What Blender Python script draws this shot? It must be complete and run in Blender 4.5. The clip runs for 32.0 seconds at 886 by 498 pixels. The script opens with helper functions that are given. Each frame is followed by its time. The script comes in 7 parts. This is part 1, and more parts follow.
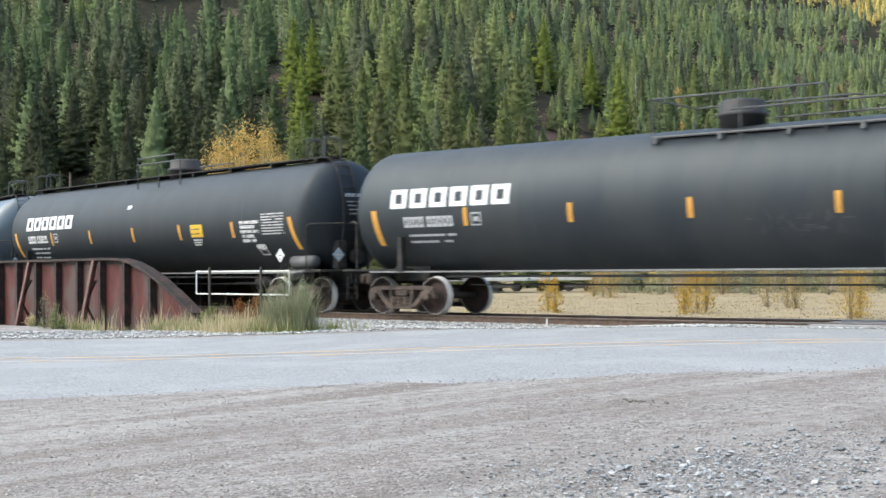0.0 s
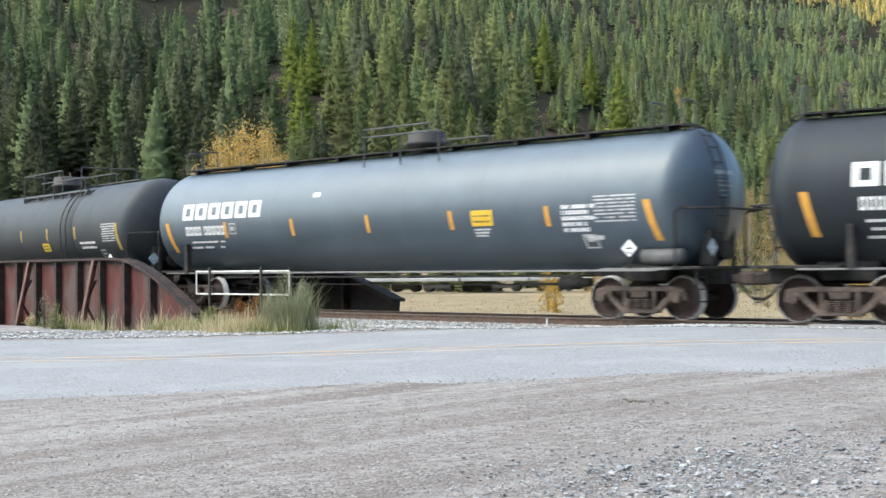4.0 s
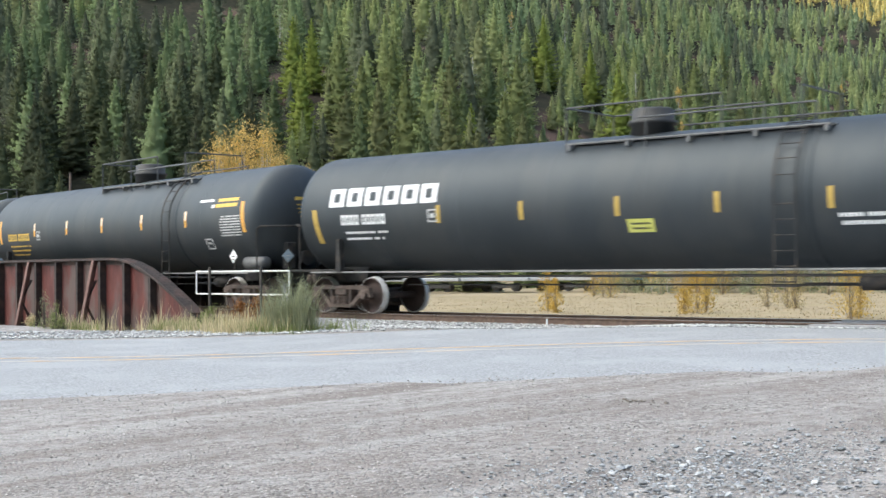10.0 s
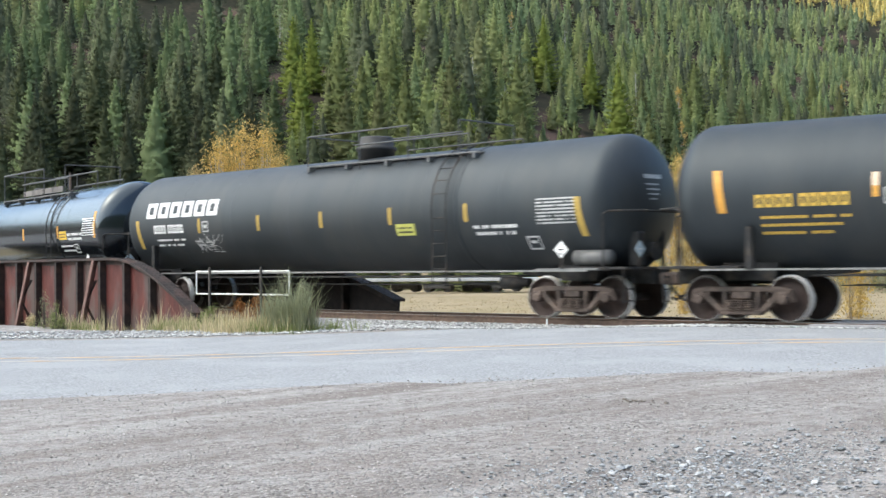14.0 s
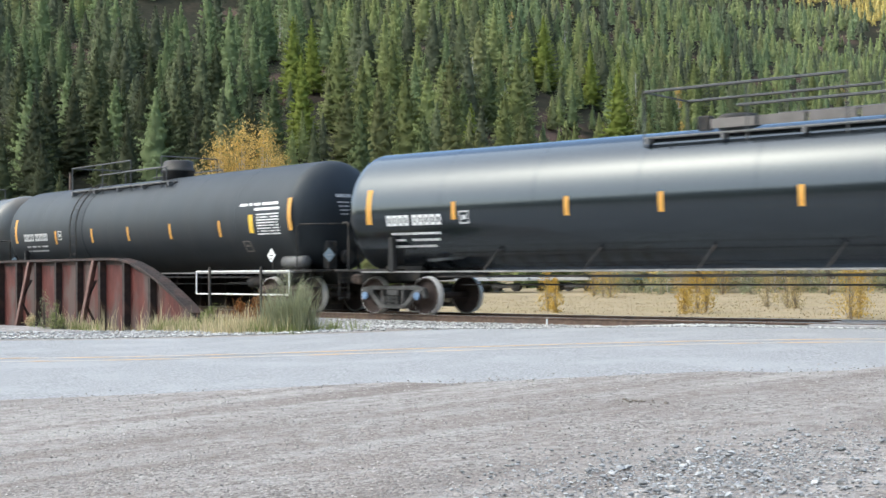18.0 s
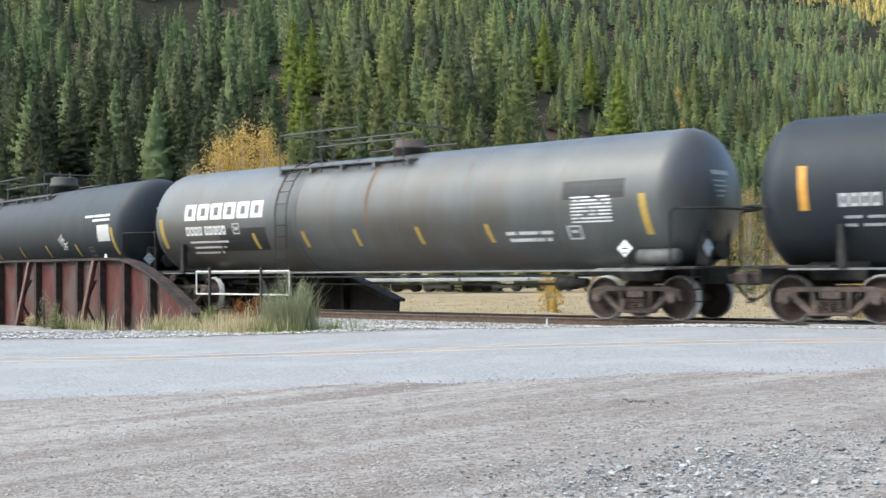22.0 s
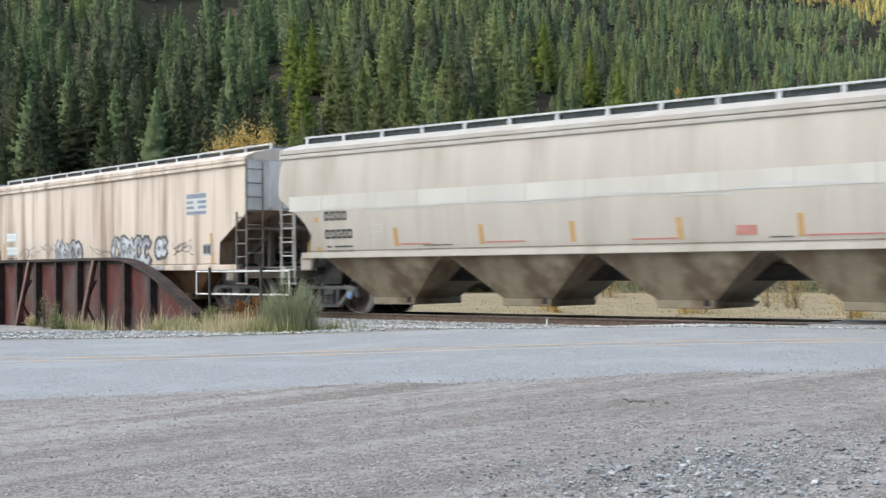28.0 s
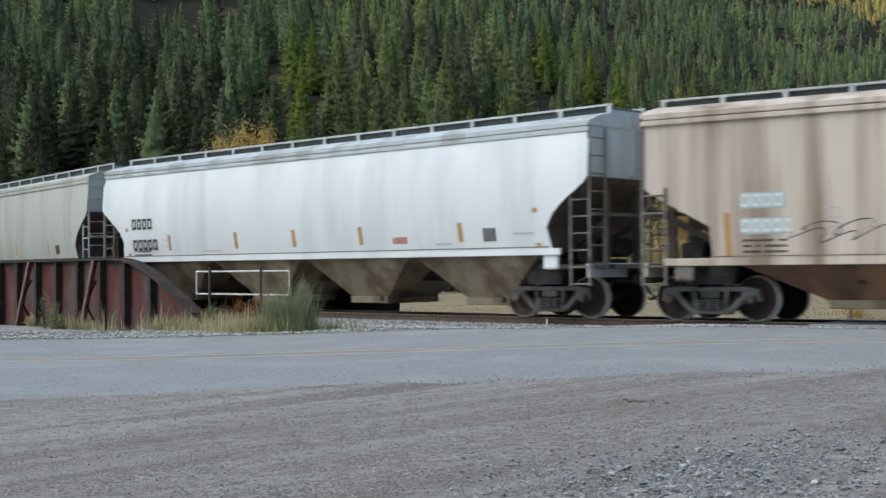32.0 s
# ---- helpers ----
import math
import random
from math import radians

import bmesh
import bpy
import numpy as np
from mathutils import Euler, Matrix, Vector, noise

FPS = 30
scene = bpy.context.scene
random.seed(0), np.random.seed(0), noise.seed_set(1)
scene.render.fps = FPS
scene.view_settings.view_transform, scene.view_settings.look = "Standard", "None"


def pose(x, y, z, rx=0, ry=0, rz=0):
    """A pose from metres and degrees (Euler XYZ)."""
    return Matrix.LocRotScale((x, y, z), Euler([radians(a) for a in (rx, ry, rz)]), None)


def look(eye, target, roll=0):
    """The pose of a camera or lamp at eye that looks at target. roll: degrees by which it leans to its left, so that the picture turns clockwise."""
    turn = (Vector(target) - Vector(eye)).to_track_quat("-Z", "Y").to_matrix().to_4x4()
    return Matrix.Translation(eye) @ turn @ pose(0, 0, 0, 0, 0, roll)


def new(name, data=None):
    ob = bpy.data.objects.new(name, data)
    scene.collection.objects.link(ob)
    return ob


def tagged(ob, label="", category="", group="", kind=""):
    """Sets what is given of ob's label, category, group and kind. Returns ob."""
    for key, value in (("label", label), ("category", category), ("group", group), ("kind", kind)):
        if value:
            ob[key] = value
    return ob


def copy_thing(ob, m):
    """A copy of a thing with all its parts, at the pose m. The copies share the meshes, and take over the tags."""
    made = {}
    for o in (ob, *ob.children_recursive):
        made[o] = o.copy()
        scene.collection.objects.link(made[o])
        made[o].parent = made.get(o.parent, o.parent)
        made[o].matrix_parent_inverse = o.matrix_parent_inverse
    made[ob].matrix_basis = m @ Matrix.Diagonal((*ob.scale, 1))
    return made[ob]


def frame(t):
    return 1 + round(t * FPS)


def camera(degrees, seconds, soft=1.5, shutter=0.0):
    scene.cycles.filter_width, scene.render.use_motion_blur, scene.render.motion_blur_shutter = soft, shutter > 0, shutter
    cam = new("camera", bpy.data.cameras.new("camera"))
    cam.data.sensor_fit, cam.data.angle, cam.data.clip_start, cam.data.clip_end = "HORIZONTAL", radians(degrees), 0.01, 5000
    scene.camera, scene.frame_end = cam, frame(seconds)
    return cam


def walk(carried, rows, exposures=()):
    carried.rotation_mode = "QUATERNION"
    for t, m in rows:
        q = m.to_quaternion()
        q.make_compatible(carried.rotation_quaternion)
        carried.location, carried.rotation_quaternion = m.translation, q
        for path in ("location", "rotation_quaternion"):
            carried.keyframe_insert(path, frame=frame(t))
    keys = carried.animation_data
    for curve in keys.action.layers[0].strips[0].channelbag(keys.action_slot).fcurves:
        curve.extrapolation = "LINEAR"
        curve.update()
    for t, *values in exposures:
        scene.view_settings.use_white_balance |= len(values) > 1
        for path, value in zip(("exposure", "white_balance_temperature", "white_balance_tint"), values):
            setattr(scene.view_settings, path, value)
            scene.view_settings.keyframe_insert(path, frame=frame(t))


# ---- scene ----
# ---------- camera: it stands still beside the road ----------
cam = camera(38.42, 32.0, soft=1.42, shutter=0.42)
EYE = Vector((0.0, -23.61, 1.10))
YAW, PITCH = radians(38.91), radians(0.91)
AHEAD = Vector((-math.sin(YAW) * math.cos(PITCH), math.cos(YAW) * math.cos(PITCH), math.sin(PITCH)))
VIEW = look(EYE, EYE + AHEAD * 50, -0.48)
walk(cam, [(0.0, VIEW), (32.0, VIEW)],
     exposures=[(0.0, 1.17, 6190, 2), (25.5, 1.17, 6190, 2), (28.0, 0.79, 6060, 2), (29.2, 0.69, 5990, 1), (30.5, 0.46, 5920, -1), (32.0, 0.14, 5860, -1)])

# ---------- light: the valley floor lies in open shade under a bright sky ----------
SUN_UP, SUN_TURN = 52.0, 222.0
world = bpy.data.worlds.new("sky")
scene.world = world
world.use_nodes = True
wn = world.node_tree
sky = wn.nodes.new("ShaderNodeTexSky")
sky.sky_type = "NISHITA"
sky.sun_disc = False
sky.sun_elevation, sky.sun_rotation = radians(SUN_UP), radians(SUN_TURN)
sky.air_density, sky.dust_density, sky.ozone_density = 1.0, 4.0, 1.0
wn.links.new(sky.outputs[0], wn.nodes["Background"].inputs["Color"])
wn.nodes["Background"].inputs["Strength"].default_value = 0.15
sun = new("sun", bpy.data.lights.new("sun", "SUN"))
sun.data.energy, sun.data.angle, sun.data.color = 0.95, radians(110), (1.0, 0.97, 0.93)
sun.matrix_world = look((-75, -60, 105), (-20, 0, 0))

# ---------- plan: the track is an arc, s runs along it, n across it (away from the road) ----------
BEND, S_MID, S_A, S_B = 0.00857, -14.0, -62.0, 4.0
MIDDLE = 0.825          # the track's centre line, n; the near wheels' outer faces run at n = 0
SPEED, T_REF = 7.739, 12.0


def heading(s):
    return BEND * (min(max(s, S_A), S_B) - S_MID)


def track(s, n=0.0):
    c = min(max(s, S_A), S_B)
    a = BEND * (c - S_MID)
    x, y = S_MID + math.sin(a) / BEND, (1 - math.cos(a)) / BEND
    x, y = x + (s - c) * math.cos(a), y + (s - c) * math.sin(a)
    return x - n * math.sin(a), y + n * math.cos(a)


def smooth(v, a, b):
    v = np.clip((np.asarray(v, float) - a) / (b - a), 0, 1)
    return v * v * (3 - 2 * v)


def along(x, y):
    """Track coordinates s, n of places near the track (arrays)."""
    x, y = np.asarray(x, float), np.asarray(y, float)
    r = 1 / BEND
    a = np.arctan2(x - S_MID, r - y)
    a = np.clip(a, BEND * (S_A - S_MID), BEND * (S_B - S_MID))
    cx, cy = S_MID + np.sin(a) * r, r - np.cos(a) * r
    dx, dy = x - cx, y - cy
    s = S_MID + a * r + dx * np.cos(a) + dy * np.sin(a)
    return s, -dx * np.sin(a) + dy * np.cos(a)


def ground_z(x, y):
    x, y = np.asarray(x, float), np.asarray(y, float)
    u = 0.78 * x + 0.62 * y
    near = -0.37 + 0.32 * smooth(u, -23, -8)
    s, n = along(x, y)
    bed = smooth(n, -2.6, -0.7) * (1 - smooth(n, 2.4, 3.6)) * (1 - smooth(np.abs(s + 28), 60, 90))
    z = near * (1 - bed) + (-0.24 + 0.17 * smooth(s, -16.5, -11.5)) * bed
    z = z + (-1.0 - z) * smooth(n, 3.0, 9.0)
    gully = smooth(s, -47, -41) * (1 - smooth(s, -27.6, -25.2)) * smooth(n, -4.6, -2.2) * (1 - smooth(n, 8, 16))
    z = z - 2.3 * gully
    # hillside behind the field
    w = -math.sin(YAW) * x + math.cos(YAW) * (y - EYE.y)
    a = (math.cos(YAW) * x + math.sin(YAW) * (y - EYE.y)) / np.maximum(w, 1)
    foot = 160 + 70 * smooth(a, -0.05, 0.36)
    rise = 0.37 - 0.115 * smooth(a, -0.06, 0.34)
    over = np.maximum(w - foot, 0)
    hill = rise * over * over / (over + 18) * (1 - smooth(np.abs(a), 0.8, 2.5))
    hill = hill * (1 + 0.10 * np.sin(x * 0.021 + 1.3) * np.sin(y * 0.017))
    hill = np.minimum(hill, 330 + 40 * np.sin(x * 0.004))
    # the unseen other side of the valley, behind the road, added to block low sky light
    unseen_ridge = np.minimum(0.55 * np.maximum(-w - 130, 0), 270 + 45 * np.sin(x * 0.006 + 1.0) + 25 * np.sin(x * 0.017))
    return z + np.where(w > 0, hill, unseen_ridge)


def gz(x, y):
    return float(ground_z(x, y))


# ---------- materials ----------
def tree_of(name):
    m = bpy.data.materials.new(name)
    m.use_nodes = True
    return m, m.node_tree, m.node_tree.nodes["Principled BSDF"]


def surface(name, c1, c2, scale=3.0, rough=0.6, metal=0.0, c3=None, scale3=0.4, amount3=0.5, edge3=(0.5, 0.62),
            bump=0.2, bump_scale=40.0, stretch=(1, 1, 1), rand=0.0, coat=0.0, island=0.0, rough2=None, spec=0.5, dist=0.02, sheen=None):
    """Base colour from c1 to c2 by fine noise, patches of c3 at a coarser scale, a fine relief."""
    m, t, p = tree_of(name)
    N, L = t.nodes.new, t.links.new
    co = N("ShaderNodeTexCoord")
    mp = N("ShaderNodeMapping")
    mp.inputs["Scale"].default_value = stretch
    L(co.outputs["Object"], mp.inputs[0])

    def noise_at(sc, detail=6.0):
        n = N("ShaderNodeTexNoise")
        n.inputs["Scale"].default_value, n.inputs["Detail"].default_value = sc, detail
        L(mp.outputs[0], n.inputs["Vector"])
        return n
    n1 = noise_at(scale)
    ramp = N("ShaderNodeValToRGB")
    ramp.color_ramp.elements[0].position, ramp.color_ramp.elements[1].position = 0.32, 0.68
    ramp.color_ramp.elements[0].color, ramp.color_ramp.elements[1].color = (*c1, 1), (*c2, 1)
    L(n1.outputs["Fac"], ramp.inputs[0])
    out = ramp.outputs[0]
    if c3:
        n3 = noise_at(scale3, 8.0)
        r3 = N("ShaderNodeMapRange")
        r3.inputs["From Min"].default_value, r3.inputs["From Max"].default_value = edge3
        r3.inputs["To Max"].default_value = amount3
        L(n3.outputs["Fac"], r3.inputs["Value"])
        mx = N("ShaderNodeMix")
        mx.data_type = "RGBA"
        L(r3.outputs[0], mx.inputs[0]), L(out, mx.inputs[6])
        mx.inputs[7].default_value = (*c3, 1)
        out = mx.outputs[2]
    if rand or island:
        src = N("ShaderNodeNewGeometry").outputs["Random Per Island"] if island else N("ShaderNodeObjectInfo").outputs["Random"]
        rg = N("ShaderNodeMapRange")
        k = rand or island
        rg.inputs["To Min"].default_value, rg.inputs["To Max"].default_value = 1 - k, 1 + k
        L(src, rg.inputs["Value"])
        hs = N("ShaderNodeHueSaturation")
        L(rg.outputs[0], hs.inputs["Value"]), L(out, hs.inputs["Color"])
        out = hs.outputs[0]
    L(out, p.inputs["Base Color"])
    if rough2 is not None:
        rr = N("ShaderNodeMapRange")
        rr.inputs["To Min"].default_value, rr.inputs["To Max"].default_value = rough, rough2
        L(noise_at(scale * 0.7).outputs["Fac"], rr.inputs["Value"]), L(rr.outputs[0], p.inputs["Roughness"])
    else:
        p.inputs["Roughness"].default_value = rough
    p.inputs["Metallic"].default_value = metal
    p.inputs["Coat Weight"].default_value = min(coat, 1.0)
    p.inputs["Coat IOR"].default_value = 1.5 + max(0.0, coat - 1.0)
    p.inputs["Coat Roughness"].default_value = rough * 0.8 if coat else 0.03
    p.inputs["Specular IOR Level"].default_value = spec
    # tints the gloss: a bluer sky reflection is put into the paint
    if sheen:
        p.inputs["Specular Tint"].default_value = (*sheen, 1)
        p.inputs["Coat Tint"].default_value = (*sheen, 1)
    if bump:
        b = N("ShaderNodeBump")
        b.inputs["Strength"].default_value, b.inputs["Distance"].default_value = bump, dist
        L(noise_at(bump_scale, 4.0).outputs["Fac"], b.inputs["Height"]), L(b.outputs[0], p.inputs["Normal"])
    return m


def gravel_surface():
    """Packed crushed stone: cells of pebbles, dusty wheel tracks along the road and dirt patches."""
    m, t, p = tree_of("gravel")
    N, L = t.nodes.new, t.links.new
    co = N("ShaderNodeTexCoord")

    def mapped(turn, scale):
        mp = N("ShaderNodeMapping")
        mp.inputs["Rotation"].default_value = (0, 0, radians(turn))
        mp.inputs["Scale"].default_value = scale
        L(co.outputs["Object"], mp.inputs[0])
        return mp.outputs[0]

    def noise_of(vec, sc, detail=6.0):
        n = N("ShaderNodeTexNoise")
        n.inputs["Scale"].default_value, n.inputs["Detail"].default_value = sc, detail
        n.inputs["Roughness"].default_value = 0.62
        L(vec, n.inputs["Vector"])
        return n.outputs["Fac"]

    def ramp(fac, lo, hi, stops):
        r = N("ShaderNodeValToRGB")
        e = r.color_ramp.elements
        e[0].position, e[1].position = lo, hi
        e[0].color, e[1].color = (*stops[0], 1), (*stops[1], 1)
        L(fac, r.inputs[0])
        return r.outputs[0]

    def blend(fac, a, b):
        mx = N("ShaderNodeMix")
        mx.data_type = "RGBA"
        L(fac, mx.inputs[0]), L(a, mx.inputs[6]), L(b, mx.inputs[7])
        return mx.outputs[2]
    plain = mapped(0, (1, 1, 1))
    stretch = N("ShaderNodeMapping")
    stretch.inputs["Scale"].default_value = (0.12, 1.3, 1)
    L(mapped(-77, (1, 1, 1)), stretch.inputs[0])
    along_road = stretch.outputs[0]
    cells = N("ShaderNodeTexVoronoi")
    cells.inputs["Scale"].default_value = 38
    L(plain, cells.inputs["Vector"])
    sep = N("ShaderNodeSeparateColor")
    L(cells.outputs["Color"], sep.inputs[0])
    stones = ramp(sep.outputs[0], 0.0, 1.0, ((0.10, 0.088, 0.078), (0.40, 0.37, 0.345)))
    dust = ramp(noise_of(plain, 70), 0.3, 0.7, ((0.12, 0.10, 0.088), (0.31, 0.268, 0.24)))
    share = N("ShaderNodeMapRange")
    share.inputs["From Min"].default_value, share.inputs["From Max"].default_value = 0.40, 0.62
    share.inputs["To Min"].default_value, share.inputs["To Max"].default_value = 0.40, 0.95
    L(noise_of(plain, 1.1), share.inputs["Value"])
    base = blend(share.outputs[0], dust, stones)
    tr = N("ShaderNodeMapRange")
    tr.inputs["From Min"].default_value, tr.inputs["From Max"].default_value = 0.92, 1.14
    tr.inputs["To Max"].default_value = 0.85
    both = N("ShaderNodeMath")
    both.operation = "ADD"
    L(noise_of(along_road, 1.6, 7), both.inputs[0]), L(noise_of(plain, 6, 9), both.inputs[1])
    L(both.outputs[0], tr.inputs["Value"])
    pale = ramp(noise_of(plain, 30), 0.35, 0.65, ((0.27, 0.252, 0.238), (0.45, 0.425, 0.40)))
    base = blend(tr.outputs[0], base, pale)
    dk = N("ShaderNodeMapRange")
    dk.inputs["From Min"].default_value, dk.inputs["From Max"].default_value = 0.48, 0.62
    dk.inputs["To Max"].default_value = 0.5
    L(noise_of(along_road, 0.7, 5), dk.inputs["Value"])
    brown = ramp(noise_of(plain, 24), 0.35, 0.65, ((0.10, 0.083, 0.072), (0.22, 0.184, 0.16)))
    base = blend(dk.outputs[0], base, brown)
    L(base, p.inputs["Base Color"])
    p.inputs["Roughness"].default_value = 0.95
    b = N("ShaderNodeBump")
    b.inputs["Strength"].default_value, b.inputs["Distance"].default_value = 0.9, 0.018
    mixh = N("ShaderNodeMath")
    mixh.operation = "SUBTRACT"
    L(noise_of(plain, 45), mixh.inputs[0]), L(cells.outputs["Distance"], mixh.inputs[1])
    L(mixh.outputs[0], b.inputs["Height"]), L(b.outputs[0], p.inputs["Normal"])
    return m


GRAVEL = gravel_surface()
ASPHALT = surface("asphalt", (0.165, 0.169, 0.174), (0.37, 0.374, 0.379), 30, 0.9, c3=(0.345, 0.35, 0.356), scale3=0.7, amount3=0.45, bump=0.35, bump_scale=120)
CRACK = surface("crack_filler", (0.17, 0.17, 0.175), (0.23, 0.23, 0.235), 30, 0.8)
YELLOW_PAINT = surface("road_paint", (0.66, 0.40, 0.17), (0.57, 0.40, 0.23), 9, 0.85, c3=(0.42, 0.41, 0.39), scale3=1.2, amount3=0.9, edge3=(0.47, 0.58))
GRIT = surface("grit", (0.27, 0.248, 0.23), (0.42, 0.392, 0.37), 14, 0.95, island=0.4, bump=0.3)
STONE = surface("stone", (0.22, 0.226, 0.23), (0.37, 0.376, 0.378), 14, 0.9, island=0.45, bump=0.3)
PALE_STONE = surface("pale_stone", (0.30, 0.30, 0.295), (0.52, 0.52, 0.51), 14, 0.9, island=0.5, bump=0.3)
BALLAST = surface("ballast", (0.14, 0.135, 0.13), (0.40, 0.39, 0.37), 22, 0.95, bump=0.9, bump_scale=22, dist=0.05)
FIELD = surface("dry_meadow", (0.235, 0.18, 0.10), (0.335, 0.265, 0.155), 1.1, 0.95, c3=(0.25, 0.20, 0.095), scale3=0.22, amount3=0.7, bump=0.5, bump_scale=9)
# near-black: the deep shade between trees is put into the floor's colour
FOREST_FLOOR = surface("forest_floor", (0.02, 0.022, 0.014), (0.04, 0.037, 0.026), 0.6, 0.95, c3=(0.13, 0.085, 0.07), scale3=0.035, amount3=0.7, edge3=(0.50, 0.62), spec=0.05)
UNSEEN_WOODS = surface("unseen_woods", (0.035, 0.048, 0.026), (0.07, 0.095, 0.055), 0.12, 0.95, c3=(0.075, 0.09, 0.055), scale3=0.02, amount3=0.6, spec=0.05)
RAIL_STEEL = surface("rail_steel", (0.10, 0.062, 0.045), (0.17, 0.115, 0.085), 12, 0.75, c3=(0.07, 0.05, 0.04), scale3=4)
RAIL_HEAD = surface("rail_head", (0.35, 0.34, 0.33), (0.5, 0.49, 0.48), 20, 0.35, metal=0.9)
TIMBER = surface("timber", (0.13, 0.11, 0.09), (0.26, 0.23, 0.2), 8, 0.9, stretch=(0.3, 4, 4))
GREY_SLAB = surface("grey_slab", (0.24, 0.235, 0.24), (0.33, 0.325, 0.33), 8, 0.9, c3=(0.17, 0.16, 0.16), scale3=1.2)
CONCRETE = surface("concrete", (0.36, 0.35, 0.33), (0.48, 0.47, 0.45), 8, 0.9, c3=(0.25, 0.24, 0.22), scale3=1.2)
GIRDER = surface("girder_paint", (0.070, 0.016, 0.013), (0.128, 0.032, 0.026), 3, 0.75, c3=(0.095, 0.08, 0.072), scale3=1.3, amount3=0.75, edge3=(0.45, 0.6), stretch=(1, 1, 0.45), bump=0.3)
GIRDER_DARK = surface("girder_iron", (0.020, 0.016, 0.016), (0.050, 0.036, 0.033), 6, 0.8, c3=(0.10, 0.055, 0.045), scale3=2, amount3=0.5, bump=0.4)
BRACE_PAINT = surface("brace_paint", (0.12, 0.06, 0.05), (0.20, 0.11, 0.09), 4, 0.75, c3=(0.09, 0.06, 0.05), scale3=2, amount3=0.5)
# near-black tone for the far girder's web
FAR_GIRDER_DARK = surface("far_girder_dark", (0.016, 0.012, 0.011), (0.032, 0.022, 0.020), 5, 0.85)
WHITE_PIPE = surface("white_pipe_paint", (0.72, 0.72, 0.70), (0.82, 0.82, 0.80), 20, 0.5, c3=(0.5, 0.45, 0.4), scale3=5, amount3=0.6)
DARK_POST = surface("dark_post", (0.045, 0.04, 0.036), (0.09, 0.08, 0.07), 12, 0.85)
BLACK_TANK = surface("black_tank_paint", (0.017, 0.020, 0.0245), (0.025, 0.029, 0.034), 1.4, 0.48, c3=(0.032, 0.033, 0.034), scale3=0.8, amount3=0.4, rough2=0.60, spec=0.42, stretch=(1, 1, 0.3), bump=0.03, bump_scale=3, sheen=(0.84, 0.94, 1.0))
DULL_TANK = surface("dusty_black_tank_paint", (0.021, 0.025, 0.029), (0.032, 0.036, 0.040), 1.2, 0.46, c3=(0.048, 0.048, 0.046), scale3=0.9, amount3=0.5, rough2=0.58, stretch=(1, 1, 0.3), bump=0.04, bump_scale=3, sheen=(0.84, 0.94, 1.0))
GLOSS_TANK = surface("gloss_black_tank_paint", (0.010, 0.011, 0.013), (0.014, 0.015, 0.017), 2, 0.14, rough2=0.22, bump=0.012, bump_scale=1.2, coat=0.7, sheen=(0.80, 0.92, 1.0))
BLUE_TANK = surface("blue_grey_tank_paint", (0.064, 0.079, 0.096), (0.086, 0.104, 0.124), 1.2, 0.42, rough2=0.50, bump=0.02, bump_scale=2, coat=0.8, sheen=(0.86, 0.95, 1.0))
GREY_TANK = surface("weathered_grey_tank_paint", (0.070, 0.072, 0.070), (0.106, 0.108, 0.104), 1.0, 0.36, c3=(0.085, 0.066, 0.048), scale3=0.7, amount3=0.7, rough2=0.50, stretch=(1, 1, 0.35), bump=0.04, bump_scale=4, coat=0.35, sheen=(0.93, 0.97, 1.0))
BLACK_IRON = surface("black_ironwork", (0.020, 0.020, 0.021), (0.038, 0.037, 0.036), 8, 0.7, spec=0.3, c3=(0.09, 0.07, 0.055), scale3=3, amount3=0.5)
PATCH_BLACK = surface("black_repaint", (0.02, 0.02, 0.022), (0.03, 0.03, 0.032), 3, 0.45)
TRUCK_IRON = surface("rusty_truck_casting", (0.085, 0.062, 0.05), (0.155, 0.115, 0.095), 7, 0.8, c3=(0.05, 0.042, 0.037), scale3=2.5, amount3=0.7, bump=0.35, rand=0.25)
GREY_TRUCK = surface("grey_truck_casting", (0.07, 0.068, 0.066), (0.13, 0.125, 0.12), 7, 0.75, c3=(0.05, 0.042, 0.037), scale3=2.5, amount3=0.7, bump=0.35, rand=0.25)
WHEEL_FACE = surface("rusty_wheel", (0.040, 0.025, 0.021), (0.075, 0.048, 0.040), 6, 0.8, c3=(0.035, 0.026, 0.023), scale3=3, amount3=0.7, bump=0.3, rand=0.2)
# pale, barely metallic: polished steel's sky reflection is put into the colour
TREAD = surface("wheel_tread", (0.60, 0.585, 0.57), (0.74, 0.725, 0.71), 12, 0.35, metal=0.1, c3=(0.55, 0.48, 0.42), scale3=5, amount3=0.5)
BLUE_CAP = surface("blue_bearing_paint", (0.16, 0.26, 0.42), (0.22, 0.33, 0.5), 12, 0.5)
STRIPE = surface("orange_reflector", (0.62, 0.30, 0.045), (0.72, 0.38, 0.07), 10, 0.5)
STRIPE_DULL = surface("dusty_yellow_reflector", (0.40, 0.265, 0.055), (0.49, 0.34, 0.075), 10, 0.6)
PALE_STRIPE = surface("pale_reflector", (0.85, 0.62, 0.42), (0.9, 0.7, 0.5), 10, 0.5)
TAN_STRIPE = surface("tan_reflector", (0.45, 0.27, 0.10), (0.55, 0.34, 0.14), 10, 0.7)
WHITE_MARK = surface("white_lettering", (0.78, 0.79, 0.79), (0.88, 0.88, 0.87), 9, 0.55, c3=(0.6, 0.6, 0.6), scale3=3, amount3=0.4)
GREY_MARK = surface("faded_lettering", (0.48, 0.49, 0.49), (0.62, 0.62, 0.62), 12, 0.6)
